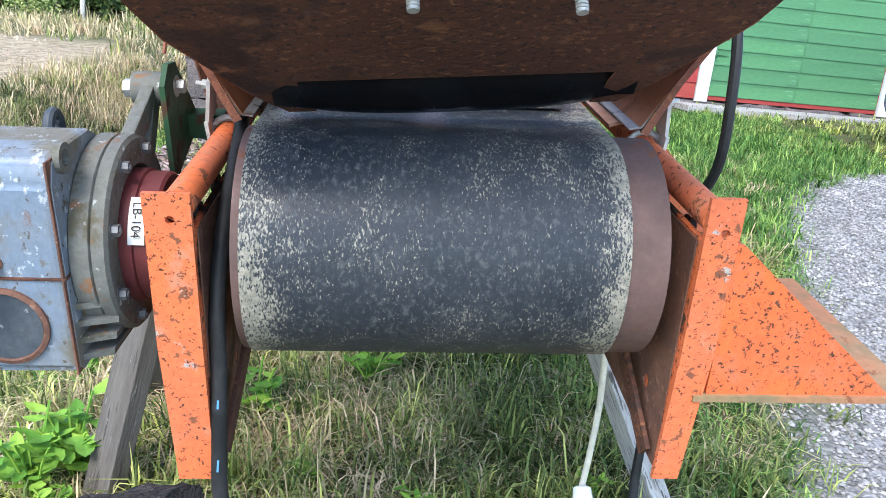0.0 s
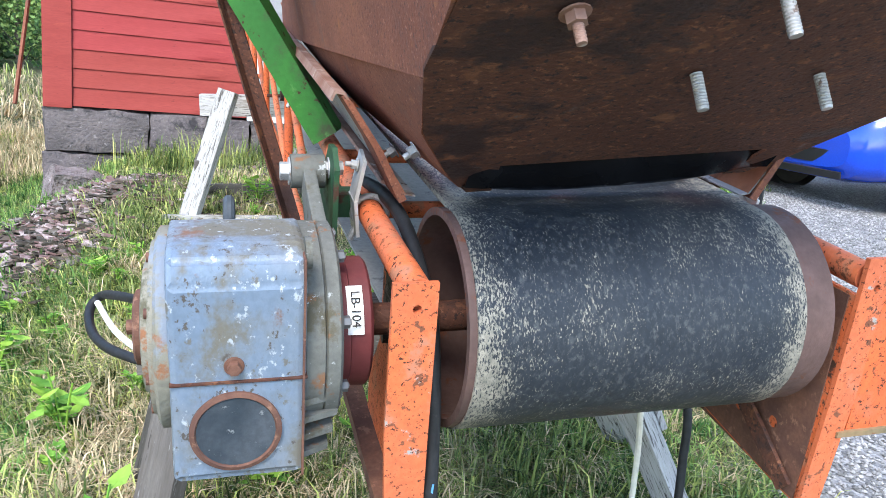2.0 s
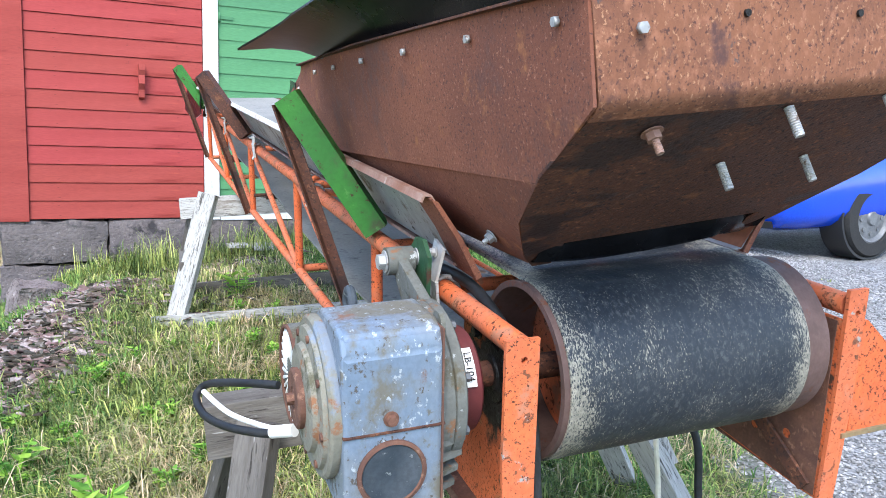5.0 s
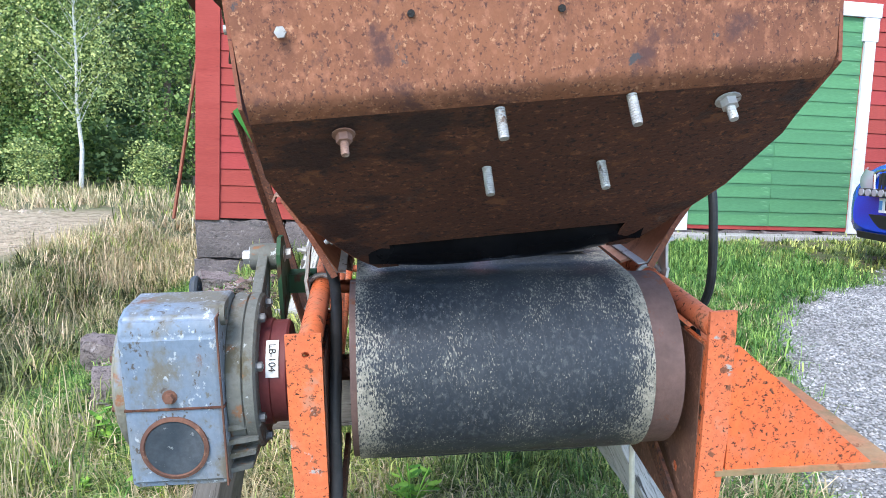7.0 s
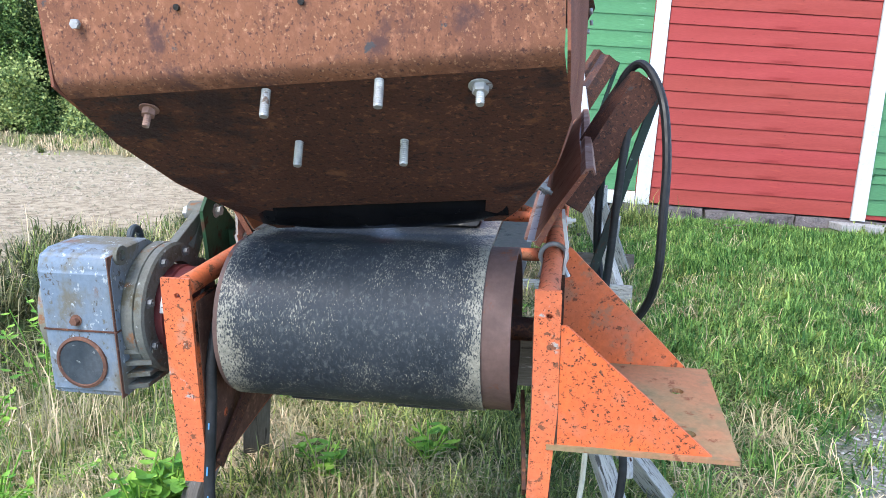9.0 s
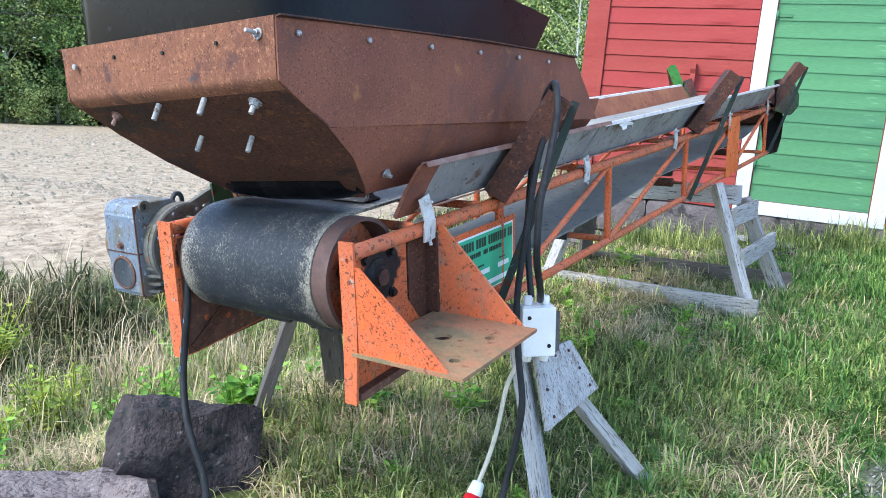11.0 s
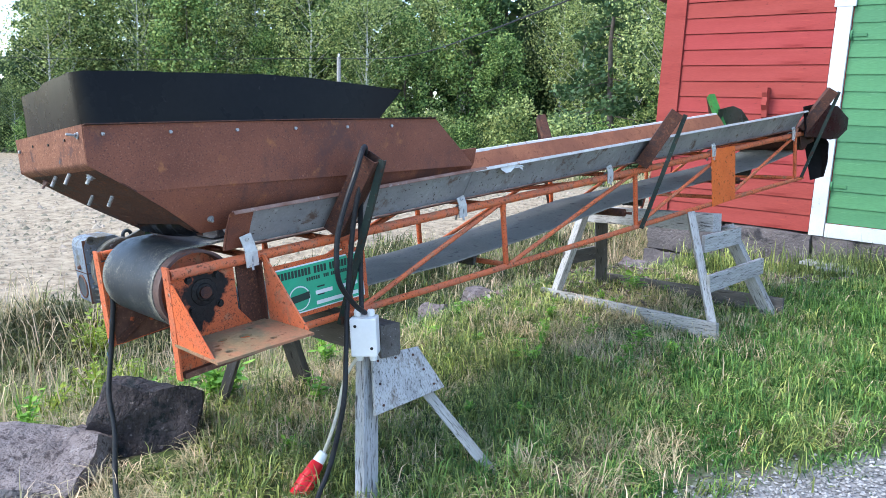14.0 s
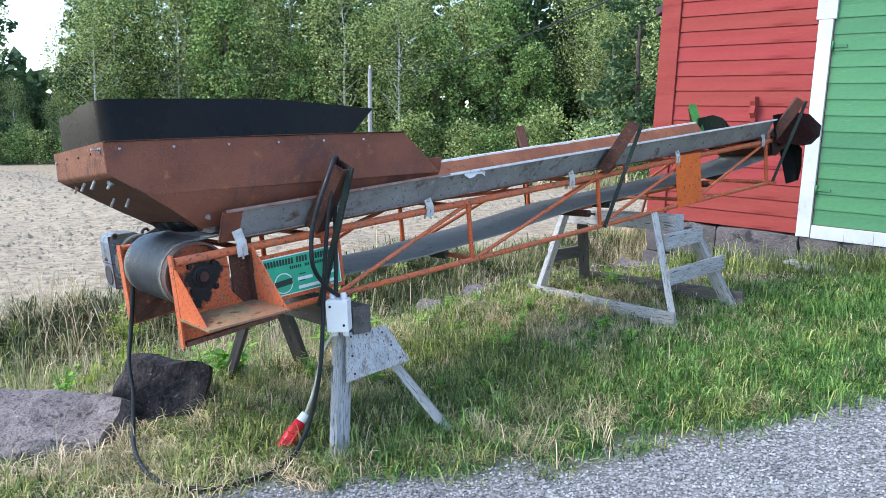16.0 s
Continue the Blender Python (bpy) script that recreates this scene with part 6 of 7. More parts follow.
# cloudy plastic rag caught on the side board
bm = bmesh.new()
rows = []
for i in range(6):
    rows.append([tuple(CONV @ Vector((TR + 0.075 + 0.012 * noise.noise(Vector((i, j, 1.5))), 1.62 + 0.035 * i, 0.205 - 0.016 * j * (0.4 + 0.25 * math.sin(i * 1.3)) - 0.004 * i))) for j in range(5)])
sheet(bm, rows, 0.002)
single("plastic_rag", bm, M_WHITE_PLASTIC, "torn scrap of clear plastic caught on the rail", "plastic scrap")

# ---- parked car ----
Q = 1 / K
car = thing("car", "blue parked estate car with a light bar on its grille", "car", pose(4.43, 5.22, ground_z(4.6, 5.0) - 0.01, 0, 0, -84))


def lerp_table(table, y):
    for (a, *va), (b, *vb) in zip(table, table[1:]):
        if y <= b:
            t = (y - a) / (b - a)
            return [p + (q - p) * t for p, q in zip(va, vb)]
    return list(table[-1][1:])


def build_car():
    # y back from the bumper: half width, sill, belt line
    lower = ((0.0, 0.60, 0.30, 0.60), (0.06, 0.70, 0.22, 0.70), (0.2, 0.79, 0.20, 0.80), (0.5, 0.845, 0.2, 0.885), (0.9, 0.86, 0.2, 0.935), (1.35, 0.865, 0.2, 0.985),
             (2.2, 0.87, 0.2, 1.0), (3.4, 0.865, 0.2, 1.0), (4.0, 0.83, 0.22, 0.98), (4.25, 0.74, 0.3, 0.9))
    bm = bmesh.new()
    last = None
    ys = [0, 0.03, 0.06, 0.12, 0.2, 0.35, 0.5, 0.7, 0.9, 1.1, 1.35, 1.8, 2.2, 2.8, 3.4, 4.0, 4.2, 4.25]
    for y in ys:
        w, z0, z1 = lerp_table(lower, y)
        cur = []
        for k in range(24):
            a = 6.28318 * k / 24
            c, s = math.cos(a), math.sin(a)
            e = 0.42
            x = w * math.copysign(abs(c) ** e, c)
            z = (z0 + z1) / 2 + (z1 - z0) / 2 * math.copysign(abs(s) ** 0.55, s)
            z += 0.05 * (1 - (x / w) ** 2) * (1 if s > 0.3 else 0)
            cur.append(bm.verts.new((x * Q, y * Q, z * Q)))
        if last:
            bridge(bm, last, cur)
        else:
            bm.faces.new(cur)
        last = cur
    bm.faces.new(list(reversed(last)))
    bmesh.ops.recalc_face_normals(bm, faces=list(bm.faces))
    part("body", bm, M_CARPAINT, car, "glossy bright blue bodywork")
    # cabin
    bm = bmesh.new()
    last = None
    for z, w, y0, y1 in ((0.97, 0.80, 1.30, 4.12), (1.2, 0.72, 1.72, 4.05), (1.38, 0.62, 2.06, 3.96), (1.44, 0.54, 2.25, 3.85)):
        pts = [(-w, y0 + 0.12), (-w * 0.6, y0), (w * 0.6, y0), (w, y0 + 0.12), (w, y1 - 0.1), (w * 0.8, y1), (-w * 0.8, y1), (-w, y1 - 0.1)]
        cur = [bm.verts.new((x * Q, y * Q, z * Q)) for x, y in pts]
        if last:
            bridge(bm, last, cur)
        last = cur
    bm.faces.new(last)
    part("cabin_glass", bm, M_GLASS, car, "dark car windows")
    bm = bmesh.new()
    sheet(bm, [[(x * Q, y * Q, (1.45 - 0.04 * (x / 0.55) ** 2) * Q) for x in (-0.6, -0.3, 0, 0.3, 0.6)] for y in (2.12, 2.6, 3.2, 3.9)], 0.03)
    part("roof", bm, M_CARPAINT, car)
    for s in (-1, 1):
        for (za, wa, ya), (zb, wb, yb) in (((0.97, 0.80, 1.40), (1.44, 0.58, 2.2)), ((0.97, 0.81, 2.55), (1.42, 0.60, 2.6)), ((0.97, 0.80, 4.0), (1.44, 0.56, 3.8))):
            bm = bmesh.new()
            cyl(bm, (s * wa * Q, ya * Q, za * Q), (s * wb * Q, yb * Q, zb * Q), 0.045, n=8)
            part("pillar", bm, M_CARPAINT, car)
        # headlamp
        bm = bmesh.new()
        rows = []
        for i in range(6):
            u = i / 5
            x = s * (0.40 + 0.36 * u)
            y = 0.012 + 0.19 * u ** 2.2
            rows.append([(x * Q, (y - 0.02) * Q, (0.60 + 0.02 * u) * Q), (x * Q, (y - 0.015) * Q, (0.69 + 0.025 * u) * Q), (x * Q, (y + 0.03) * Q, (0.755 + 0.035 * u) * Q)])
        sheet(bm, rows, 0.02)
        part("headlight", bm, M_LENS, car, "clear headlight")
        for y in (0.80, 3.42):
            w = Vector((s * 0.735 * Q, y * Q, 0.305 * Q))
            bm = bmesh.new()
            lathe(bm, (w.x - s * 0.09 * Q, w.y, w.z), (w.x + s, w.y, w.z),
                  [(h * Q, r * Q) for h, r in ((0, 0.2), (0.0, 0.285), (0.03, 0.305), (0.17, 0.305), (0.2, 0.29), (0.205, 0.2), (0.18, 0.195))], 40, False)
            wheel = part("wheel", bm, M_TYRE, car, "black tyre on a steel rim")
            bm = bmesh.new()
            lathe(bm, (w.x, w.y, w.z), (w.x + s, w.y, w.z), [(h * Q, r * Q) for h, r in ((0.0, 0.2), (0.095, 0.198), (0.10, 0.185), (0.075, 0.16), (0.085, 0.06), (0.10, 0.05), (0.10, 0.0))], 32, False)
            for k in range(8):
                a = k * 0.7854
                cyl(bm, (w.x + s * 0.075 * Q, w.y + 0.12 * Q * math.cos(a), w.z + 0.12 * Q * math.sin(a)), (w.x + s * 0.088 * Q, w.y + 0.12 * Q * math.cos(a), w.z + 0.12 * Q * math.sin(a)), 0.02 * Q, n=8)
            part("rim", bm, M_RIM, wheel, "grey steel rim")
            bm = bmesh.new()
            lathe(bm, (w.x - s * 0.12 * Q, w.y, w.z + 0.02), (w.x + s, w.y, w.z + 0.02), [(h * Q, r * Q) for h, r in ((0, 0.345), (0.205, 0.345), (0.205, 0.325), (0, 0.325))], 36, False)
            part("wheel_arch", bm, M_CARBLACK, car)
        bm = bmesh.new()
        box(bm, (s * 0.80 * Q - 0.02, 1.12 * Q, 0.10 * Q), (s * 0.80 * Q + 0.06, 1.15 * Q, 0.36 * Q), bevel=0.01)
        part("mud_flap", bm, M_CARBLACK, car)
        bm = bmesh.new()
        box(bm, (s * 0.93 * Q - 0.11, 1.55 * Q, 0.98 * Q), (s * 0.93 * Q + 0.11, 1.68 * Q, 1.12 * Q), bevel=0.04)
        part("wing_mirror", bm, M_CARPAINT, car)
    bm = bmesh.new()
    sheet(bm, [[(x * Q, (-0.012 + 0.05 * abs(x)) * Q, 0.60 * Q), (x * Q, (0.02 + 0.05 * abs(x)) * Q, 0.755 * Q)] for x in np.linspace(-0.36, 0.36, 9)], 0.02)
    grille = part("grille", bm, M_CARBLACK, car, "black grille in a chrome frame")
    for k in range(17):
        x = -0.32 + 0.04 * k
        bm = bmesh.new()
        box(bm, (x * Q - 0.004, (-0.03 + 0.05 * abs(x)) * Q, 0.615 * Q), (x * Q + 0.004, (-0.012 + 0.05 * abs(x)) * Q, 0.745 * Q), pose(0, 0, 0, 0, 0, 0))
        part("grille_slat", bm, M_TYRE, grille)
    bm = bmesh.new()
    pts = [(-0.36, 0.60), (0.36, 0.60), (0.38, 0.69), (0.35, 0.765), (0.05, 0.79), (-0.05, 0.79), (-0.35, 0.765), (-0.38, 0.69), (-0.36, 0.60)]
    sweep(bm, [(x * Q, (-0.03 + 0.05 * abs(x) + 0.2 * max(0, z - 0.6) * 0.3) * Q, z * Q) for x, z in pts], 0.014, 8, 3)
    part("chrome_frame", bm, M_CHROME, grille)
    bm = bmesh.new()
    cyl(bm, (0, -0.04 * Q, 0.755 * Q), (0, 0.0, 0.765 * Q), 0.05, n=20)
    part("badge", bm, M_CHROME, grille, "round chrome badge")
    bm = bmesh.new()
    box(bm, (-0.43 * Q, -0.10 * Q, 0.575 * Q), (0.43 * Q, -0.05 * Q, 0.635 * Q), bevel=0.006)
    bar = part("light_bar", bm, M_CARBLACK, car, "light bar with a row of round lamps")
    for k in range(12):
        bm = bmesh.new()
        x = (-0.385 + 0.07 * k) * Q
        cyl(bm, (x, -0.112 * Q, 0.605 * Q), (x, -0.098 * Q, 0.605 * Q), 0.027 * Q, n=14)
        part("lamp", bm, M_LENS, bar)
    bm = bmesh.new()
    box(bm, (-0.26 * Q, -0.05 * Q, 0.455 * Q), (0.26 * Q, -0.035 * Q, 0.565 * Q), bevel=0.004)
    np_ = part("number_plate", bm, M_SIGN_WHITE, car, "white number plate with dark bars")
    for x0, x1, material in ((-0.255, -0.222, M_BLUE_PRINT), (-0.19, -0.135, M_CARBLACK), (-0.12, -0.065, M_CARBLACK), (-0.05, 0.005, M_CARBLACK), (0.05, 0.10, M_CARBLACK), (0.118, 0.168, M_CARBLACK), (0.186, 0.236, M_CARBLACK)):
        bm = bmesh.new()
        box(bm, (x0 * Q, -0.053 * Q, 0.475 * Q), (x1 * Q, -0.0505 * Q, 0.545 * Q))
        part("plate_bar", bm, material, np_)
    for z0, z1, w in ((0.33, 0.43, 0.50), (0.24, 0.29, 0.55)):
        bm = bmesh.new()
        sheet(bm, [[(x * Q, (-0.015 + 0.16 * x * x) * Q, z0 * Q), (x * Q, (-0.03 + 0.16 * x * x) * Q, z1 * Q)] for x in np.linspace(-w, w, 9)], 0.02)
        part("air_intake", bm, M_CARBLACK, car)


build_car()


# ---- trees ----
def leaf_cloud(centres, radii, count, size, rng, droop=0.3, flat=0.7):
    """Small leaf quads scattered through clumps."""
    verts, faces = [], []
    total = sum(r ** 2 for r in radii)
    for c, r in zip(centres, radii):
        n = int(count * r * r / total)
        for _ in range(n):
            d = Vector((rng.gauss(0, 1), rng.gauss(0, 1), rng.gauss(0, 1))).normalized() * r * rng.uniform(0.35, 1.0) ** 0.6
            p = Vector(c) + Vector((d.x, d.y, d.z * flat - droop * r * rng.random()))
            s = size * rng.uniform(0.6, 1.5)
            u = Vector((rng.gauss(0, 1), rng.gauss(0, 1), rng.gauss(0, 0.7))).normalized()
            v = u.orthogonal().normalized()
            v.rotate(Matrix.Rotation(rng.uniform(0, 6.28), 3, u))
            i = len(verts)
            verts += [p - u * s * 0.5, p + v * s * 0.36, p + u * s * 0.55, p - v * s * 0.36]
            faces.append((i, i + 1, i + 2, i + 3))
    return verts, faces


def cloud_mesh(name, verts, faces, material):
    me = bpy.data.meshes.new(name)
    me.from_pydata([tuple(v * K) for v in verts], [], faces)
    me.materials.append(material)
    return me


def make_tree(kind, seed, h):
    rng = random.Random(seed)
    label = {"birch": "tall birch with white trunk and light green drooping leaves", "alder": "dense dark green broadleaf tree at the wood's edge",
             "spruce": "dark green spruce in the wood", "bush": "low leafy bush along the field edge"}[kind]
    tree = thing("tree" if kind != "bush" else "bush", label, "tree" if kind != "bush" else "bush", group="trees at the wood's edge")
    bm = bmesh.new()
    r0 = {"birch": 0.0095, "alder": 0.012, "spruce": 0.014, "bush": 0.008}[kind] * h
    spine, x, y = [], 0.0, 0.0
    for k in range(7):
        spine.append(Vector((x, y, h * k / 6.3)))
        x, y = x + rng.uniform(-0.03, 0.03) * h * 0.35, y + rng.uniform(-0.03, 0.03) * h * 0.35
    for k in range(6):
        cyl(bm, spine[k] - Vector((0, 0, 0.25 if k == 0 else 0)), spine[k + 1], r0 * (1 - k / 6.4), r0 * (1 - (k + 1) / 6.4), 9, False)
    centres, radii = [], []
    n = {"birch": 34, "alder": 36, "spruce": 34, "bush": 12}[kind]
    for k in range(n):
        u = (k + rng.random()) / n
        if kind == "spruce":
            z = h * (0.06 + 0.94 * u)
            reach = 0.20 * h * (1 - u) ** 0.9 + 0.02 * h
            rr = (0.05 + 0.07 * (1 - u)) * h * 0.8
        elif kind == "bush":
            z, reach, rr = h * (0.15 + 0.75 * u), 0.45 * h * math.sqrt(max(0.05, 1 - u)), 0.26 * h
        else:
            lo = 0.10 if kind == "alder" else 0.33
            z = h * (lo + (0.98 - lo) * u)
            reach = h * 0.20 * math.sin(math.pi * min(1, 0.12 + 0.88 * u)) ** 0.7 + 0.02 * h
            rr = h * rng.uniform(0.06, 0.11)
        a = k * 2.4 + rng.uniform(-0.5, 0.5)
        base = spine[min(6, int(z / h * 6.3))]
        tip = Vector((base.x + reach * rng.uniform(0.55, 1.0) * math.cos(a), base.y + reach * rng.uniform(0.55, 1.0) * math.sin(a), z + (0.04 * h if kind != "spruce" else -0.03 * h)))
        cyl(bm, Vector((base.x, base.y, z - (0.11 * h if kind != "spruce" else 0))), tip, r0 * 0.22 * (1.2 - u), r0 * 0.05, 5, False)
        centres.append(tip), radii.append(rr)
        if kind != "spruce":
            centres.append(base * 0.3 + tip * 0.7 + Vector((rng.uniform(-1, 1), rng.uniform(-1, 1), rng.uniform(-0.5, 0.3))) * rr), radii.append(rr * 0.8)
    part("trunk", bm, M_BIRCH if kind == "birch" else M_BARK, tree, "white birch trunk" if kind == "birch" else "")
    count, size = {"birch": (9500, 0.165), "alder": (10500, 0.18), "spruce": (6500, 0.26), "bush": (2600, 0.11)}[kind]
    v, f = leaf_cloud(centres, radii, count, size, rng, 0.9 if kind == "birch" else 0.35, 0.75 if kind != "spruce" else 0.4)
    material = {"birch": M_LEAF_BIRCH, "alder": M_LEAF_DARK, "spruce": M_NEEDLE, "bush": M_LEAF_BIRCH if seed == 9 else M_LEAF_DARK}[kind]
    crown = new("crown", cloud_mesh("crown", v, f, material))
    crown.parent = tree
    return tree


def plant_wood():
    rng = random.Random(11)
    models = {"birch": [make_tree("birch", s, 15.0) for s in (1, 2, 3)], "alder": [make_tree("alder", s, 11.0) for s in (4, 5, 6)],
              "spruce": [make_tree("spruce", s, 16.0) for s in (7, 8)], "bush": [make_tree("bush", s, 2.6) for s in (9, 10)]}
    used = set()
    # the wood's edge: west of the field, round to the north behind the barn
    edge = ((-57, -4), (-54, 6), (-50, 14), (-44, 24), (-35, 33), (-23, 38), (-14, 40), (-7, 45))

    def on_edge(t):
        t *= len(edge) - 1
        i = min(int(t), len(edge) - 2)
        a, b = Vector(edge[i]), Vector(edge[i + 1])
        return a + (b - a) * (t - i)

    def put(kind, x, y, size):
        model = rng.choice(models[kind])
        m = placed(pose(x, y, ground_z(x, y) - 0.05, 0, 0, rng.uniform(0, 360))) @ Matrix.Diagonal((size, size, size * rng.uniform(0.92, 1.1), 1))
        if model in used:
            ob = copy_thing(model, Matrix())
            ob.matrix_world = m
        else:
            used.add(model)
            model.matrix_world = m

    for row, (depth, n) in enumerate(((0.0, 28), (3.0, 27), (6.5, 27), (10.0, 26))):
        for k in range(n):
            t = (k + rng.uniform(0.1, 0.9)) / n
            p = on_edge(t)
            out = Vector((p.x, p.y)).normalized() * (depth + rng.uniform(-1.2, 1.6))
            p = p + out
            west = t < 0.2
            if row == 0:
                kind = rng.choice(("alder", "alder", "birch", "birch", "birch"))
            elif row == 1:
                kind = rng.choice(("birch", "birch", "spruce", "alder"))
            else:
                kind = rng.choice(("spruce", "spruce", "spruce", "birch"))
            size = rng.uniform(0.75, 1.15) * (0.62 if t < 0.13 else 0.36 if abs(t - 0.215) < 0.045 else 1.0) * (1.0 if row else 0.9)
            put(kind, p.x, p.y, size)
    for k in range(60):
        t = (k + rng.random()) / 60
        p = on_edge(t)
        p = p - Vector((p.x, p.y)).normalized() * rng.uniform(0.5, 3.0)
        put("bush", p.x, p.y, rng.uniform(0.7, 1.5))
    # a young birch and bushes beside the barn
    for kind, x, y, s in (("birch", -11.5, 27.0, 0.62), ("birch", -16.0, 29.5, 0.7), ("alder", -14.0, 31.0, 0.8), ("alder", -8.2, 30.0, 0.75), ("spruce", -20, 31, 0.85), ("spruce", -10.2, 33, 0.9),
                          ("bush", -12.4, 25.0, 0.8), ("bush", -16.2, 24.8, 0.9), ("bush", -18.8, 25.5, 1.0), ("bush", -9.0, 26.5, 0.8)):
        put(kind, x, y, s)


plant_wood()


def grow_far_woods():
    """The depth of the wood behind its edge: large dark sprays with an uneven top."""
    rng = random.Random(17)
    line = ((-80, -14), (-76, 0), (-68, 16), (-58, 32), (-44, 46), (-26, 54), (-10, 58), (8, 60))
    verts, faces = [], []
    for _ in range(15000):
        t = rng.uniform(0, len(line) - 1.001)
        i = int(t)
        p = Vector(line[i]).lerp(Vector(line[i + 1]), t - i) * rng.uniform(0.93, 1.06)
        top = (7.5 if t < 2.45 else 21) * (0.8 + 0.35 * noise.noise(Vector((p.x * 0.22, p.y * 0.22, 1.0)))) + rng.uniform(-1.5, 1.5)
        c = Vector((p.x, p.y, rng.uniform(-0.5, top)))
        s = rng.uniform(0.5, 1.5)
        u = Vector((rng.gauss(0, 1), rng.gauss(0, 1), rng.gauss(0, 1))).normalized()
        v = u.orthogonal().normalized()
        k = len(verts)
        verts += [c - u * s * 0.6, c + v * s * 0.45, c + u * s * 0.6, c - v * s * 0.45]
        faces.append((k, k + 1, k + 2, k + 3))
    tagged(new("far_woods", cloud_mesh("far_woods", verts, faces, M_NEEDLE)), "dark depth of the wood behind its edge", "woods", kind="stuff")


grow_far_woods()

# ---- utility pole and wires ----
pole = thing("utility_pole", "thin grey wooden utility pole at the field's edge", "pole")
bm = bmesh.new()
cyl(bm, (-27.5, 19.7, ground_z(-27.5, 19.7) - 0.3), (-27.5, 19.7, 4.75), 0.12, 0.09, 12)
part("post", bm, M_WOOD, pole)
bm = bmesh.new()
lathe(bm, (-27.5, 19.7, 4.75), (-27.5, 19.7, 6), ((0, 0.03), (0.05, 0.05), (0.12, 0.05), (0.16, 0.02)), 10)
part("insulator", bm, M_WHITE_PLASTIC, pole)
for pts in (((-27.5, 19.7, 4.7), (-15, 13.8, 3.7), (-2.5, 7.75, 3.75)), ((-27.5, 19.7, 4.7), (-45, 10, 5.0), (-62, 0, 6.4))):
    bm = bmesh.new()
    sweep(bm, pts, 0.014, 6, 10)
    single("overhead_wire", bm, M_CABLE, "thin dark overhead wire", "wire", group="overhead wires")

# ---- loose things round the barn ----
for a, b in (((-2.86, 7.75, 0.45), (-2.56, 8.35, 3.0)), ((-2.66, 8.1, 0.35), (-2.55, 8.8, 2.9))):
    t = thing("leaning_pole", "thin red-brown pole leaning against the barn", "pole", group="leaning poles")
    beam(t, a, b, 0.034, 0.03, M_RUST, 0, "pole")
for a, b, w in (((-0.35, 7.12, 0.17), (1.45, 7.2, 0.12), 0.22), ((-0.1, 6.9, 0.16), (1.0, 6.88, 0.14), 0.15)):
    t = thing("loose_plank", "grey weathered plank lying by the barn wall", "plank", group="loose planks")
    beam(t, a, b, w, 0.035, M_WOOD, 0, "plank")


def scatter_chips():
    rng = random.Random(3)
    bm = bmesh.new()
    verts, faces = [], []
    for cx, cy, sx, sy, n in ((-1.75, 4.5, 0.28, 0.5, 1300), (-1.68, 3.6, 0.17, 0.28, 450), (-1.4, 5.2, 0.25, 0.4, 420), (-0.45, 6.6, 0.4, 0.25, 500), (-0.7, 4.3, 0.25, 0.35, 150), (0.6, 6.95, 0.7, 0.1, 120)):
        for _ in range(n):
            x, y = rng.gauss(cx, sx), rng.gauss(cy, sy)
            l, w, t = rng.uniform(0.04, 0.15), rng.uniform(0.018, 0.05), rng.uniform(0.004, 0.014)
            m = Matrix.Translation((x, y, ground_z(x, y) + rng.uniform(0.005, 0.06))) @ pose(0, 0, 0, rng.uniform(-25, 25), rng.uniform(-25, 25), rng.uniform(0, 360))
            i = len(verts)
            for dx, dy, dz in ((-1, -1, -1), (1, -0.7, -1), (1, 0.8, -1), (-0.9, 1, -1), (-1, -1, 1), (1, -0.7, 1), (1, 0.8, 1), (-0.9, 1, 1)):
                verts.append(m @ Vector((dx * l / 2, dy * w / 2, dz * t / 2)))
            faces += [tuple(i + q for q in f) for f in ((3, 2, 1, 0), (4, 5, 6, 7), (0, 1, 5, 4), (1, 2, 6, 5), (2, 3, 7, 6), (3, 0, 4, 7))]
    ob = new("bark_chips", cloud_mesh("bark_chips", verts, faces, M_CHIPS))
    tagged(ob, "heap of brown and grey bark chips on the bank", "bark chips", kind="stuff")


scatter_chips()


# ---- gravel, grass and weeds ----
def scatter_gravel():
    rng = np.random.default_rng(4)
    verts, faces = [], []
    octa = np.array(((1, 0, 0), (-1, 0, 0), (0, 1, 0), (0, -1, 0), (0, 0, 1), (0, 0, -1)), float)
    tri = ((0, 2, 4), (2, 1, 4), (1, 3, 4), (3, 0, 4), (2, 0, 5), (1, 2, 5), (3, 1, 5), (0, 3, 5))
    done = 0
    while done < 44000:
        x, y = rng.uniform(0.6, 5.0), rng.uniform(-0.9, 6.0)
        if rng.random() > gravel_amount(x, y) * (1.0 if x < 3.4 else 0.55):
            continue
        s = rng.uniform(0.006, 0.0135) * np.array((1, rng.uniform(0.6, 1), rng.uniform(0.45, 0.8)))
        pts = octa * s * rng.uniform(0.75, 1.25, (6, 1))
        a = rng.uniform(0, 6.28)
        c, d = math.cos(a), math.sin(a)
        z = ground_z(x, y) + 0.004
        i = len(verts)
        for p in pts:
            verts.append(Vector((x + p[0] * c - p[1] * d, y + p[0] * d + p[1] * c, z + p[2])))
        faces += [(i + f[0], i + f[1], i + f[2]) for f in tri]
        done += 1
    ob = new("gravel", cloud_mesh("gravel", verts, faces, M_PEBBLE))
    tagged(ob, "loose light grey crushed gravel on the drive", "gravel", kind="stuff")


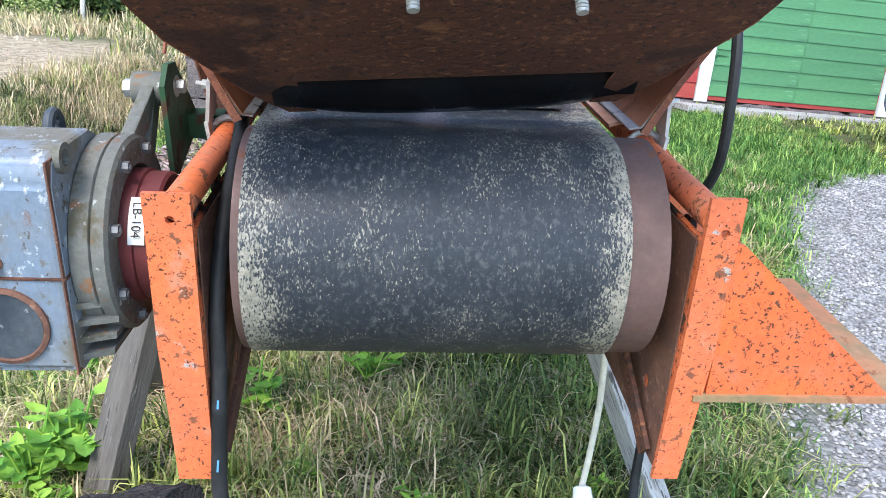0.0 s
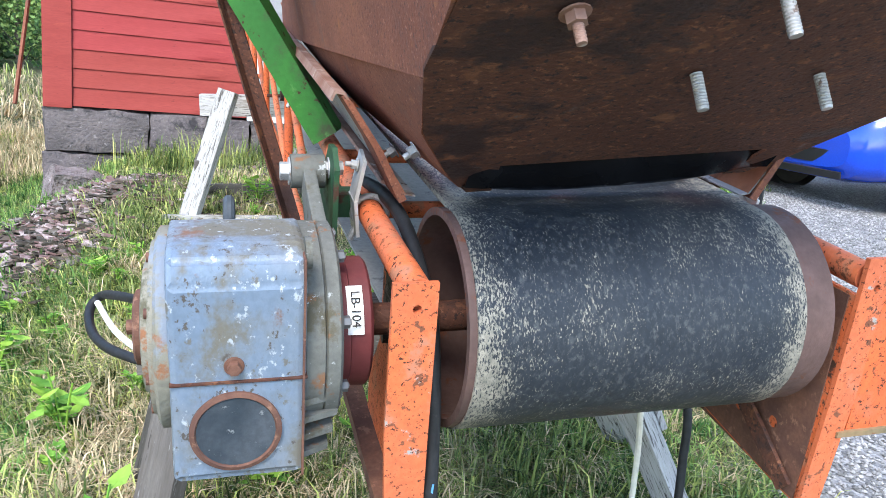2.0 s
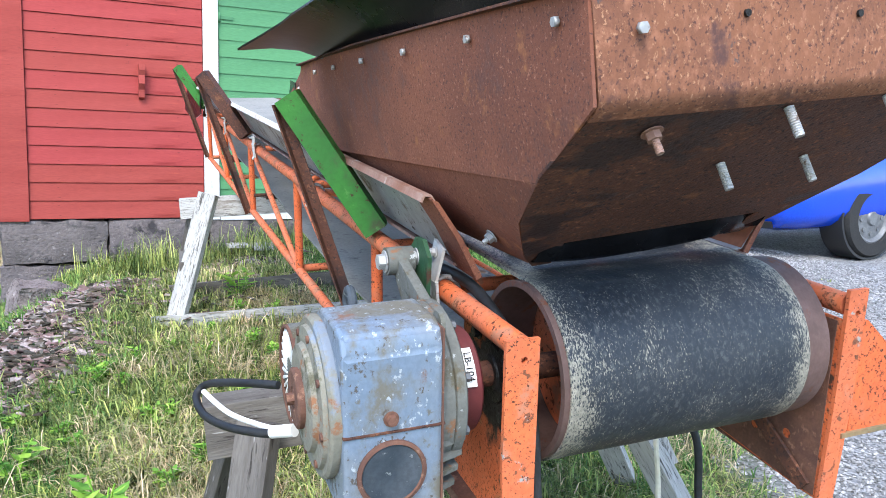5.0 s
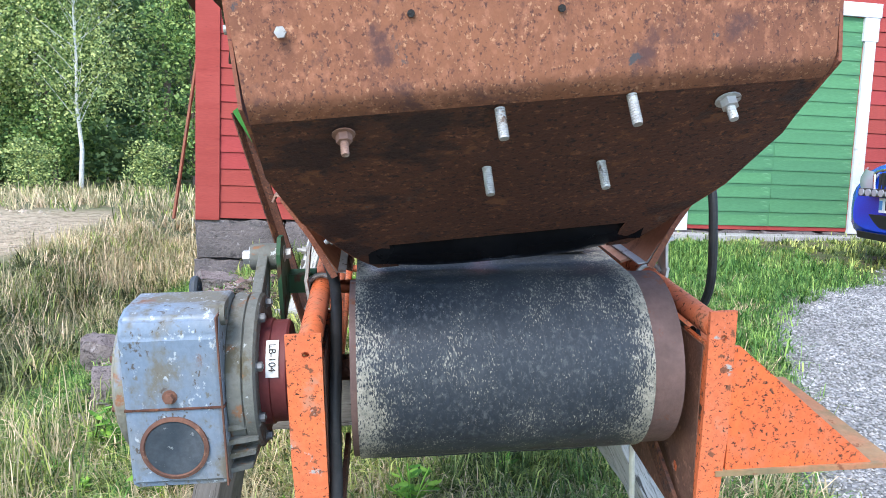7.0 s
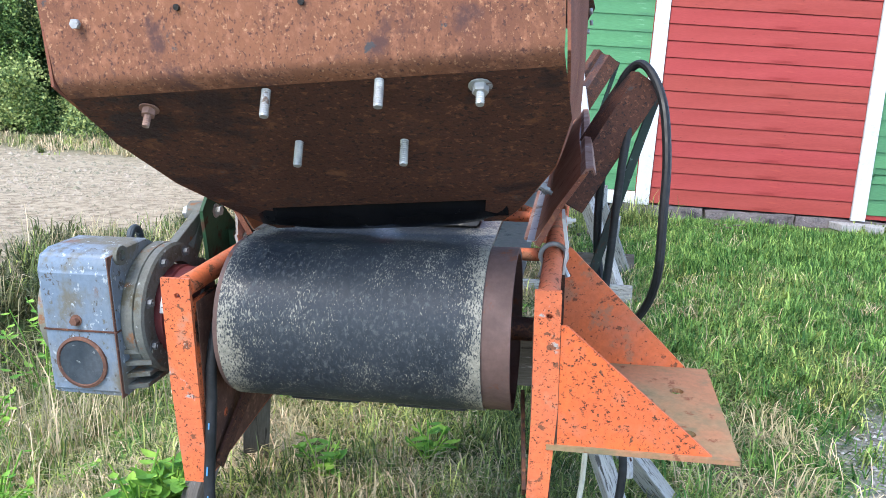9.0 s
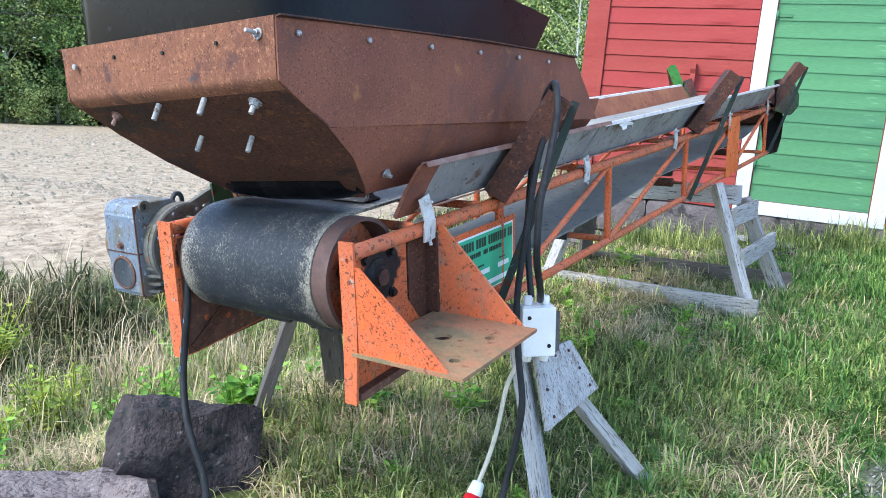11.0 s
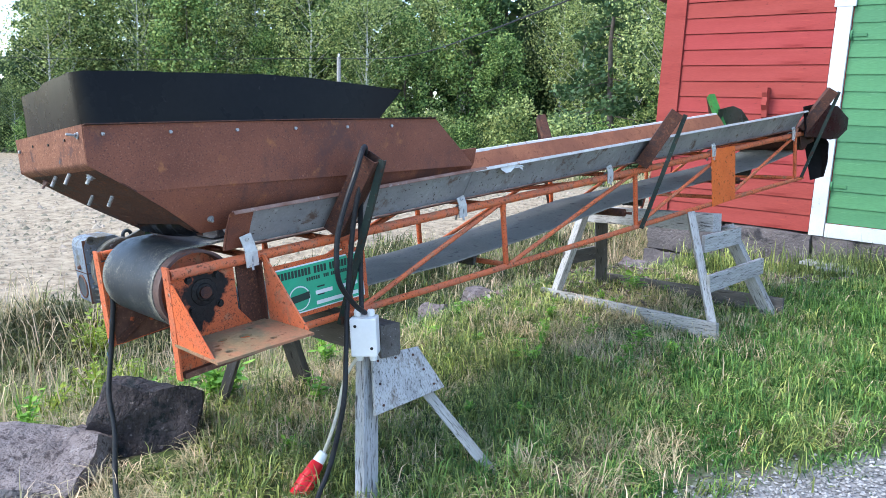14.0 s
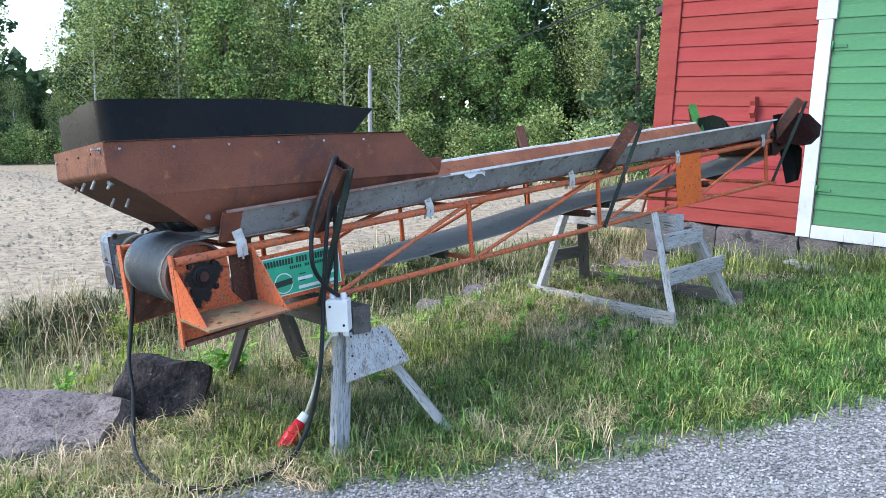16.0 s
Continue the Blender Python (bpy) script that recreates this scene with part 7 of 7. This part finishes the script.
def scatter_clods():
    """Lumps of dry soil on the field."""
    rng = random.Random(12)
    verts, faces = [], []
    for lo_x, hi_x, lo_y, hi_y, n, s0, s1 in ((-12, -3.4, -2, 15, 9000, 0.012, 0.05), (-40, -8, -6, 20, 7000, 0.04, 0.11)):
        for _ in range(n):
            x, y = rng.uniform(lo_x, hi_x), rng.uniform(lo_y, hi_y)
            if rng.random() > field_amount(x, y):
                continue
            s, i, z = rng.uniform(s0, s1) * rng.uniform(0.5, 1), len(verts), ground_z(x, y)
            verts.append(Vector((x, y, z + s * rng.uniform(0.4, 0.8))))
            for k in range(5):
                a, r = k * 1.2566 + rng.uniform(-0.4, 0.4), s * rng.uniform(0.7, 1.2)
                verts.append(Vector((x + r * math.cos(a), y + r * math.sin(a), z - 0.01)))
            faces += [(i, i + 1 + k, i + 1 + (k + 1) % 5) for k in range(5)]
    tagged(new("soil_clods", cloud_mesh("soil_clods", verts, faces, M_CLOD)), "dry pale clods on the bare field", "soil", kind="stuff")


HOUSE_INV = HOUSE.inverted()


STONES = ((-0.67, 0.04, 0.34), (-0.76, -0.66, 0.52), (-2.38, 4.2, 0.24), (-1.97, 3.14, 0.2), (-1.98, 6.5, 0.34))
CHIP_HEAPS = ((-1.75, 4.5, 0.42, 0.75), (-1.68, 3.6, 0.28, 0.4), (-1.4, 5.2, 0.35, 0.5), (-0.45, 6.6, 0.5, 0.3))


def free(x, y):
    """0 where stones, chips or the barn leave no room for grass."""
    q = HOUSE_INV @ Vector((x, y, 0))
    if q.y > -0.04 and q.x > -0.04:
        return 0.0
    for cx, cy, r in STONES:
        if (x - cx) ** 2 + (y - cy) ** 2 < r * r:
            return 0.0
    for cx, cy, rx, ry in CHIP_HEAPS:
        if ((x - cx) / rx) ** 2 + ((y - cy) / ry) ** 2 < 1:
            return 0.12
    return 1.0


LAWN_X, LAWN_Y, LAWN_STEP = (-6.5, 9.5), (-3.0, 15.0), 0.06
LAWN = np.array([[ground_z(x, y) for x in np.arange(*LAWN_X, LAWN_STEP)] for y in np.arange(*LAWN_Y, LAWN_STEP)])


def lawn_z(x, y):
    """Heights of the ground under many places at once."""
    u, v = (x - LAWN_X[0]) / LAWN_STEP, (y - LAWN_Y[0]) / LAWN_STEP
    inside = (u >= 0) & (v >= 0) & (u < LAWN.shape[1] - 1.01) & (v < LAWN.shape[0] - 1.01)
    i, j = np.where(inside, u, 0).astype(int), np.where(inside, v, 0).astype(int)
    fu, fv = u - i, v - j
    z = (LAWN[j, i] * (1 - fu) + LAWN[j, i + 1] * fu) * (1 - fv) + (LAWN[j + 1, i] * (1 - fu) + LAWN[j + 1, i + 1] * fu) * fv
    for k in np.nonzero(~inside)[0]:
        z[k] = ground_z(x[k], y[k])
    return z


def blades(name, material, label, patches, seed):
    """Bent blades, most of them in tufts: patches of (x0, x1, y0, y1, count, length, width, lying 0 to 1, wanted(x, y))."""
    rng, gen = random.Random(seed), np.random.default_rng(seed)
    tufts = []
    for x0, x1, y0, y1, count, length, width, lying, wanted in patches:
        left = count
        while left > 0:
            n = rng.choice((3, 9, 18, 34))
            left -= n
            cx, cy = rng.uniform(x0, x1), rng.uniform(y0, y1)
            if rng.random() > wanted(cx, cy) * free(cx, cy):
                continue
            spread = rng.uniform(0.012, 0.07) * (1 if length < 0.3 else 3)
            tall = length * rng.uniform(0.5, 1.25) * (0.6 + 0.8 * clump(cx, cy, 1.7, seed))
            tufts.append((cx, cy, n, spread, tall, width, lying, rng.uniform(0, 6.28), rng.uniform(0.0, 0.75), rng.random()))
    t = np.array(tufts)
    t = t[np.repeat(np.arange(len(t)), t[:, 2].astype(int))]
    m = len(t)
    x, y = gen.normal(t[:, 0], t[:, 3]), gen.normal(t[:, 1], t[:, 3])
    size = t[:, 4] * gen.uniform(0.4, 1.35, m)
    tilt = np.minimum(1.45, np.abs(gen.normal(0.38 + 0.85 * t[:, 6], 0.3)))
    way = np.where(gen.random(m) < t[:, 8], t[:, 7] + gen.normal(0, 0.7, m), gen.uniform(0, 6.28, m))
    h, lean = size * np.cos(tilt), size * np.sin(tilt)
    w = t[:, 5] * gen.uniform(0.6, 1.4, m)
    face = way + 1.57 + gen.uniform(-0.8, 0.8, m)
    dx, dy, wx, wy = np.cos(way) * lean, np.sin(way) * lean, np.cos(face) * w, np.sin(face) * w
    z = lawn_z(x, y) - 0.004
    tip = np.maximum(lawn_z(x + dx, y + dy) + 0.006, z + h * (1 - 0.45 * np.sin(tilt)))
    verts = np.empty((m, 5, 3))
    verts[:, 0] = np.stack((x - wx, y - wy, z), 1)
    verts[:, 1] = np.stack((x + wx, y + wy, z), 1)
    verts[:, 2] = np.stack((x + dx * 0.42 + wx * 0.9, y + dy * 0.42 + wy * 0.9, z + h * 0.68), 1)
    verts[:, 3] = np.stack((x + dx * 0.42 - wx * 0.7, y + dy * 0.42 - wy * 0.7, z + h * 0.68), 1)
    verts[:, 4] = np.stack((x + dx, y + dy, tip), 1)
    corners = (np.arange(m)[:, None] * 5 + np.array((0, 1, 2, 0, 2, 3, 3, 2, 4))).ravel()
    me = bpy.data.meshes.new(name)
    me.vertices.add(5 * m), me.loops.add(9 * m), me.polygons.add(3 * m)
    me.vertices.foreach_set("co", (verts * K).ravel())
    me.loops.foreach_set("vertex_index", corners.astype(np.int32))
    me.polygons.foreach_set("loop_start", np.arange(0, 9 * m, 3, dtype=np.int32))
    me.update(calc_edges=True)
    me.attributes.new("tone", "FLOAT", "POINT").data.foreach_set("value", np.repeat(t[:, 9], 5))
    me.materials.append(material)
    return tagged(new(name, me), label, "grass", kind="stuff")


def clump(x, y, f=1.3, s=0.0):
    return 0.5 + 0.5 * noise.noise(Vector((x * f, y * f, 3.3 + s)))


def grow_grass():
    turf = lambda x, y: (1 - gravel_amount(x, y)) * (1 - field_amount(x, y))
    right = lambda x, y: smooth01(0.2, 1.3, x + 0.10 * y)
    lush = lambda x, y: turf(x, y) * right(x, y) * (0.6 + 0.4 * clump(x, y))
    mixed = lambda x, y: turf(x, y) * smooth01(0.28, 0.55, clump(x, y, 1.1)) * (1 - 0.5 * right(x, y))
    straw = lambda x, y: turf(x, y) * (0.15 + 0.85 * smooth01(0.66, 0.40, clump(x, y, 1.1))) * (1 - 0.75 * right(x, y))
    slope = lambda x, y: turf(x, y) * smooth01(0.0, 0.5, bank_side(x, y)) * smooth01(2.3, 1.6, bank_side(x, y))
    ditch = lambda x, y: turf(x, y) * smooth01(0.5, -0.1, bank_side(x, y))
    all_turf = lambda x, y: turf(x, y)
    verge = lambda x, y: 0.22 * gravel_amount(x, y) * smooth01(0.62, 0.8, clump(x, y, 2.2, 5))
    worn = lambda x, y: turf(x, y) * smooth01(0.35, 0.6, clump(x, y, 0.8, 9))
    brink = lambda x, y: turf(x, y) * smooth01(1.15, 0.6, bank_side(x, y)) * smooth01(-0.6, 0.1, bank_side(x, y))
    blades("green_grass", M_GRASS, "green grass with long loose blades", (
        (-1.7, 1.8, -1.0, 4.4, 95000, 0.125, 0.0031, 0.6, mixed), (-1.7, 1.2, 4.2, 7.4, 26000, 0.13, 0.0036, 0.4, mixed),
        (-3.4, -0.8, -0.8, 9.5, 55000, 0.105, 0.0034, 0.55, slope), (-0.8, 0.9, 0.3, 2.4, 11000, 0.18, 0.0028, 0.5, all_turf), (3.2, 9.0, 4.2, 8.2, 14000, 0.09, 0.006, 0.3, all_turf), (1.0, 4.2, -0.6, 5.0, 14000, 0.05, 0.003, 0.5, verge),
        (-5.2, -2.6, -1.0, 14.0, 22000, 0.26, 0.0045, 0.5, ditch), (-2.9, -1.0, -1.2, 3.0, 14000, 0.34, 0.0036, 0.35, brink), (-1.9, 1.2, 6.6, 7.35, 5000, 0.30, 0.004, 0.25, worn), (-24.0, -3.0, 14.0, 27.0, 6000, 0.45, 0.014, 0.4, all_turf)), 2)
    blades("lush_grass", M_GRASS_LUSH, "deep green dense lawn grass beside the drive", ((0.1, 3.6, 0.2, 7.4, 135000, 0.115, 0.0032, 0.55, lush), (0.5, 4.0, 2.6, 7.4, 36000, 0.13, 0.0034, 0.5, lush), (-3.1, -1.2, 1.2, 8.5, 50000, 0.11, 0.0036, 0.5, slope)), 3)
    blades("dry_grass", M_GRASS_DRY, "straw-coloured dry grass between the green", (
        (-1.7, 1.5, -1.0, 4.6, 85000, 0.15, 0.0024, 0.75, straw), (-1.7, 2.0, -1.0, 4.8, 7000, 0.16, 0.0020, 0.75, all_turf), (-3.0, -0.9, -1.2, 7.5, 12000, 0.12, 0.0024, 0.85, slope), (0.3, 3.2, 0.8, 6.8, 5000, 0.15, 0.0022, 0.8, worn),
        (-1.7, 1.2, 4.4, 7.4, 12000, 0.15, 0.003, 0.6, straw), (-4.6, -1.7, -1.5, 10.0, 11000, 0.42, 0.003, 0.35, ditch), (-3.2, -1.1, -1.2, 2.6, 9000, 0.44, 0.0027, 0.3, brink), (-5.6, -2.6, 8.5, 14.5, 9000, 0.34, 0.005, 0.4, all_turf),
        (-24.0, -3.0, 14.0, 27.0, 14000, 0.5, 0.012, 0.4, all_turf), (-60, -24, -5, 26, 5000, 0.5, 0.03, 0.3, all_turf)), 5)
    blades("ditch_weeds", M_BRAMBLE, "brown-green tangle of weeds filling the ditch", ((-5.0, -2.9, -1.5, 9.5, 26000, 0.28, 0.006, 0.7, ditch),), 8)


def weed(name, x, y, height, leaves, leaf, label, seed, material=None):
    """A low plant: stems with broad toothed leaves."""
    rng = random.Random(seed)
    plant = thing(name, label, "weed", pose(x, y, ground_z(x, y)), group="weeds")
    stems, verts, faces = bmesh.new(), [], []
    for k in range(max(3, leaves // 7)):
        a = rng.uniform(0, 6.28)
        tip = Vector((math.cos(a) * height * rng.uniform(0.1, 0.55), math.sin(a) * height * rng.uniform(0.1, 0.55), height * rng.uniform(0.6, 1.0)))
        sweep(stems, ((0, 0, -0.01), tip * 0.5 + Vector((0, 0, height * 0.1)), tip), 0.0035, 5, 3)
        for j in range(7):
            p = tip * rng.uniform(0.3, 1.0)
            b = rng.uniform(0, 6.28)
            u = Vector((math.cos(b), math.sin(b), rng.uniform(-0.3, 0.5))).normalized()
            v = u.cross(Vector((0, 0, 1))).normalized()
            n = u.cross(v)
            s = leaf * rng.uniform(0.6, 1.25)
            i = len(verts)
            verts += [p, p + u * s * 0.35 + v * s * 0.3, p + u * s * 0.75 + v * s * 0.22 - n * s * 0.04, p + u * s * 1.05 - n * s * 0.1,
                      p + u * s * 0.75 - v * s * 0.22 - n * s * 0.04, p + u * s * 0.35 - v * s * 0.3, p + u * s * 0.5 + n * s * 0.06]
            faces += [(i, i + 1, i + 6), (i + 1, i + 2, i + 6), (i + 2, i + 3, i + 6), (i + 3, i + 4, i + 6), (i + 4, i + 5, i + 6), (i + 5, i, i + 6)]
    part("stem", stems, material or M_LEAF_YOUNG, plant, kind="stuff")
    lf = new("foliage", cloud_mesh("foliage", verts, faces, material or M_LEAF_YOUNG))
    lf.parent = plant


scatter_gravel()
scatter_clods()
grow_grass()
for k, (x, y, h, n, leaf) in enumerate(((-0.97, 0.66, 0.24, 90, 0.07), (-1.45, 0.3, 0.3, 70, 0.045), (-1.75, 0.75, 0.34, 70, 0.045), (-3.3, 0.65, 0.5, 160, 0.06), (-2.05, 0.28, 0.44, 150, 0.055), (-2.3, 0.55, 0.42, 120, 0.05), (-1.95, -0.1, 0.36, 90, 0.05), (-1.04, 0.58, 0.26, 60, 0.06), (-0.55, 1.0, 0.24, 40, 0.06), (-0.2, 1.25, 0.2, 35, 0.06),
                                        (-1.2, 1.5, 0.25, 40, 0.07), (-1.6, 2.2, 0.25, 40, 0.07), (-0.5, 4.1, 0.2, 40, 0.08), (-1.35, -0.35, 0.3, 50, 0.045), (-0.05, 2.3, 0.2, 30, 0.06), (0.3, 3.0, 0.18, 30, 0.06), (-2.75, 2.3, 0.75, 70, 0.07), (-2.9, 2.7, 0.6, 60, 0.07), (-2.5, 1.5, 0.5, 60, 0.06))):
    weed("weed", x, y, h, n, leaf, "tall yellow-green weed at the ditch" if 3 <= k < 7 else "bright green leafy weed in the grass" if k < 9 else "low green weed among the grass", k, M_LEAF_GOLD if 3 <= k < 7 else None)
low = random.Random(21)
for k in range(80):
    x, y = (low.uniform(-2.2, 0.6), low.uniform(0.5, 5.5)) if k < 44 else (low.uniform(-2.3, -0.9), low.uniform(0.4, 3.2))
    if gravel_amount(x, y) < 0.1 and free(x, y) == 1.0:
        weed("weed", x, y, low.uniform(0.06, 0.13), low.choice((28, 42, 56)), low.uniform(0.028, 0.045), "low green weed among the grass", 40 + k)
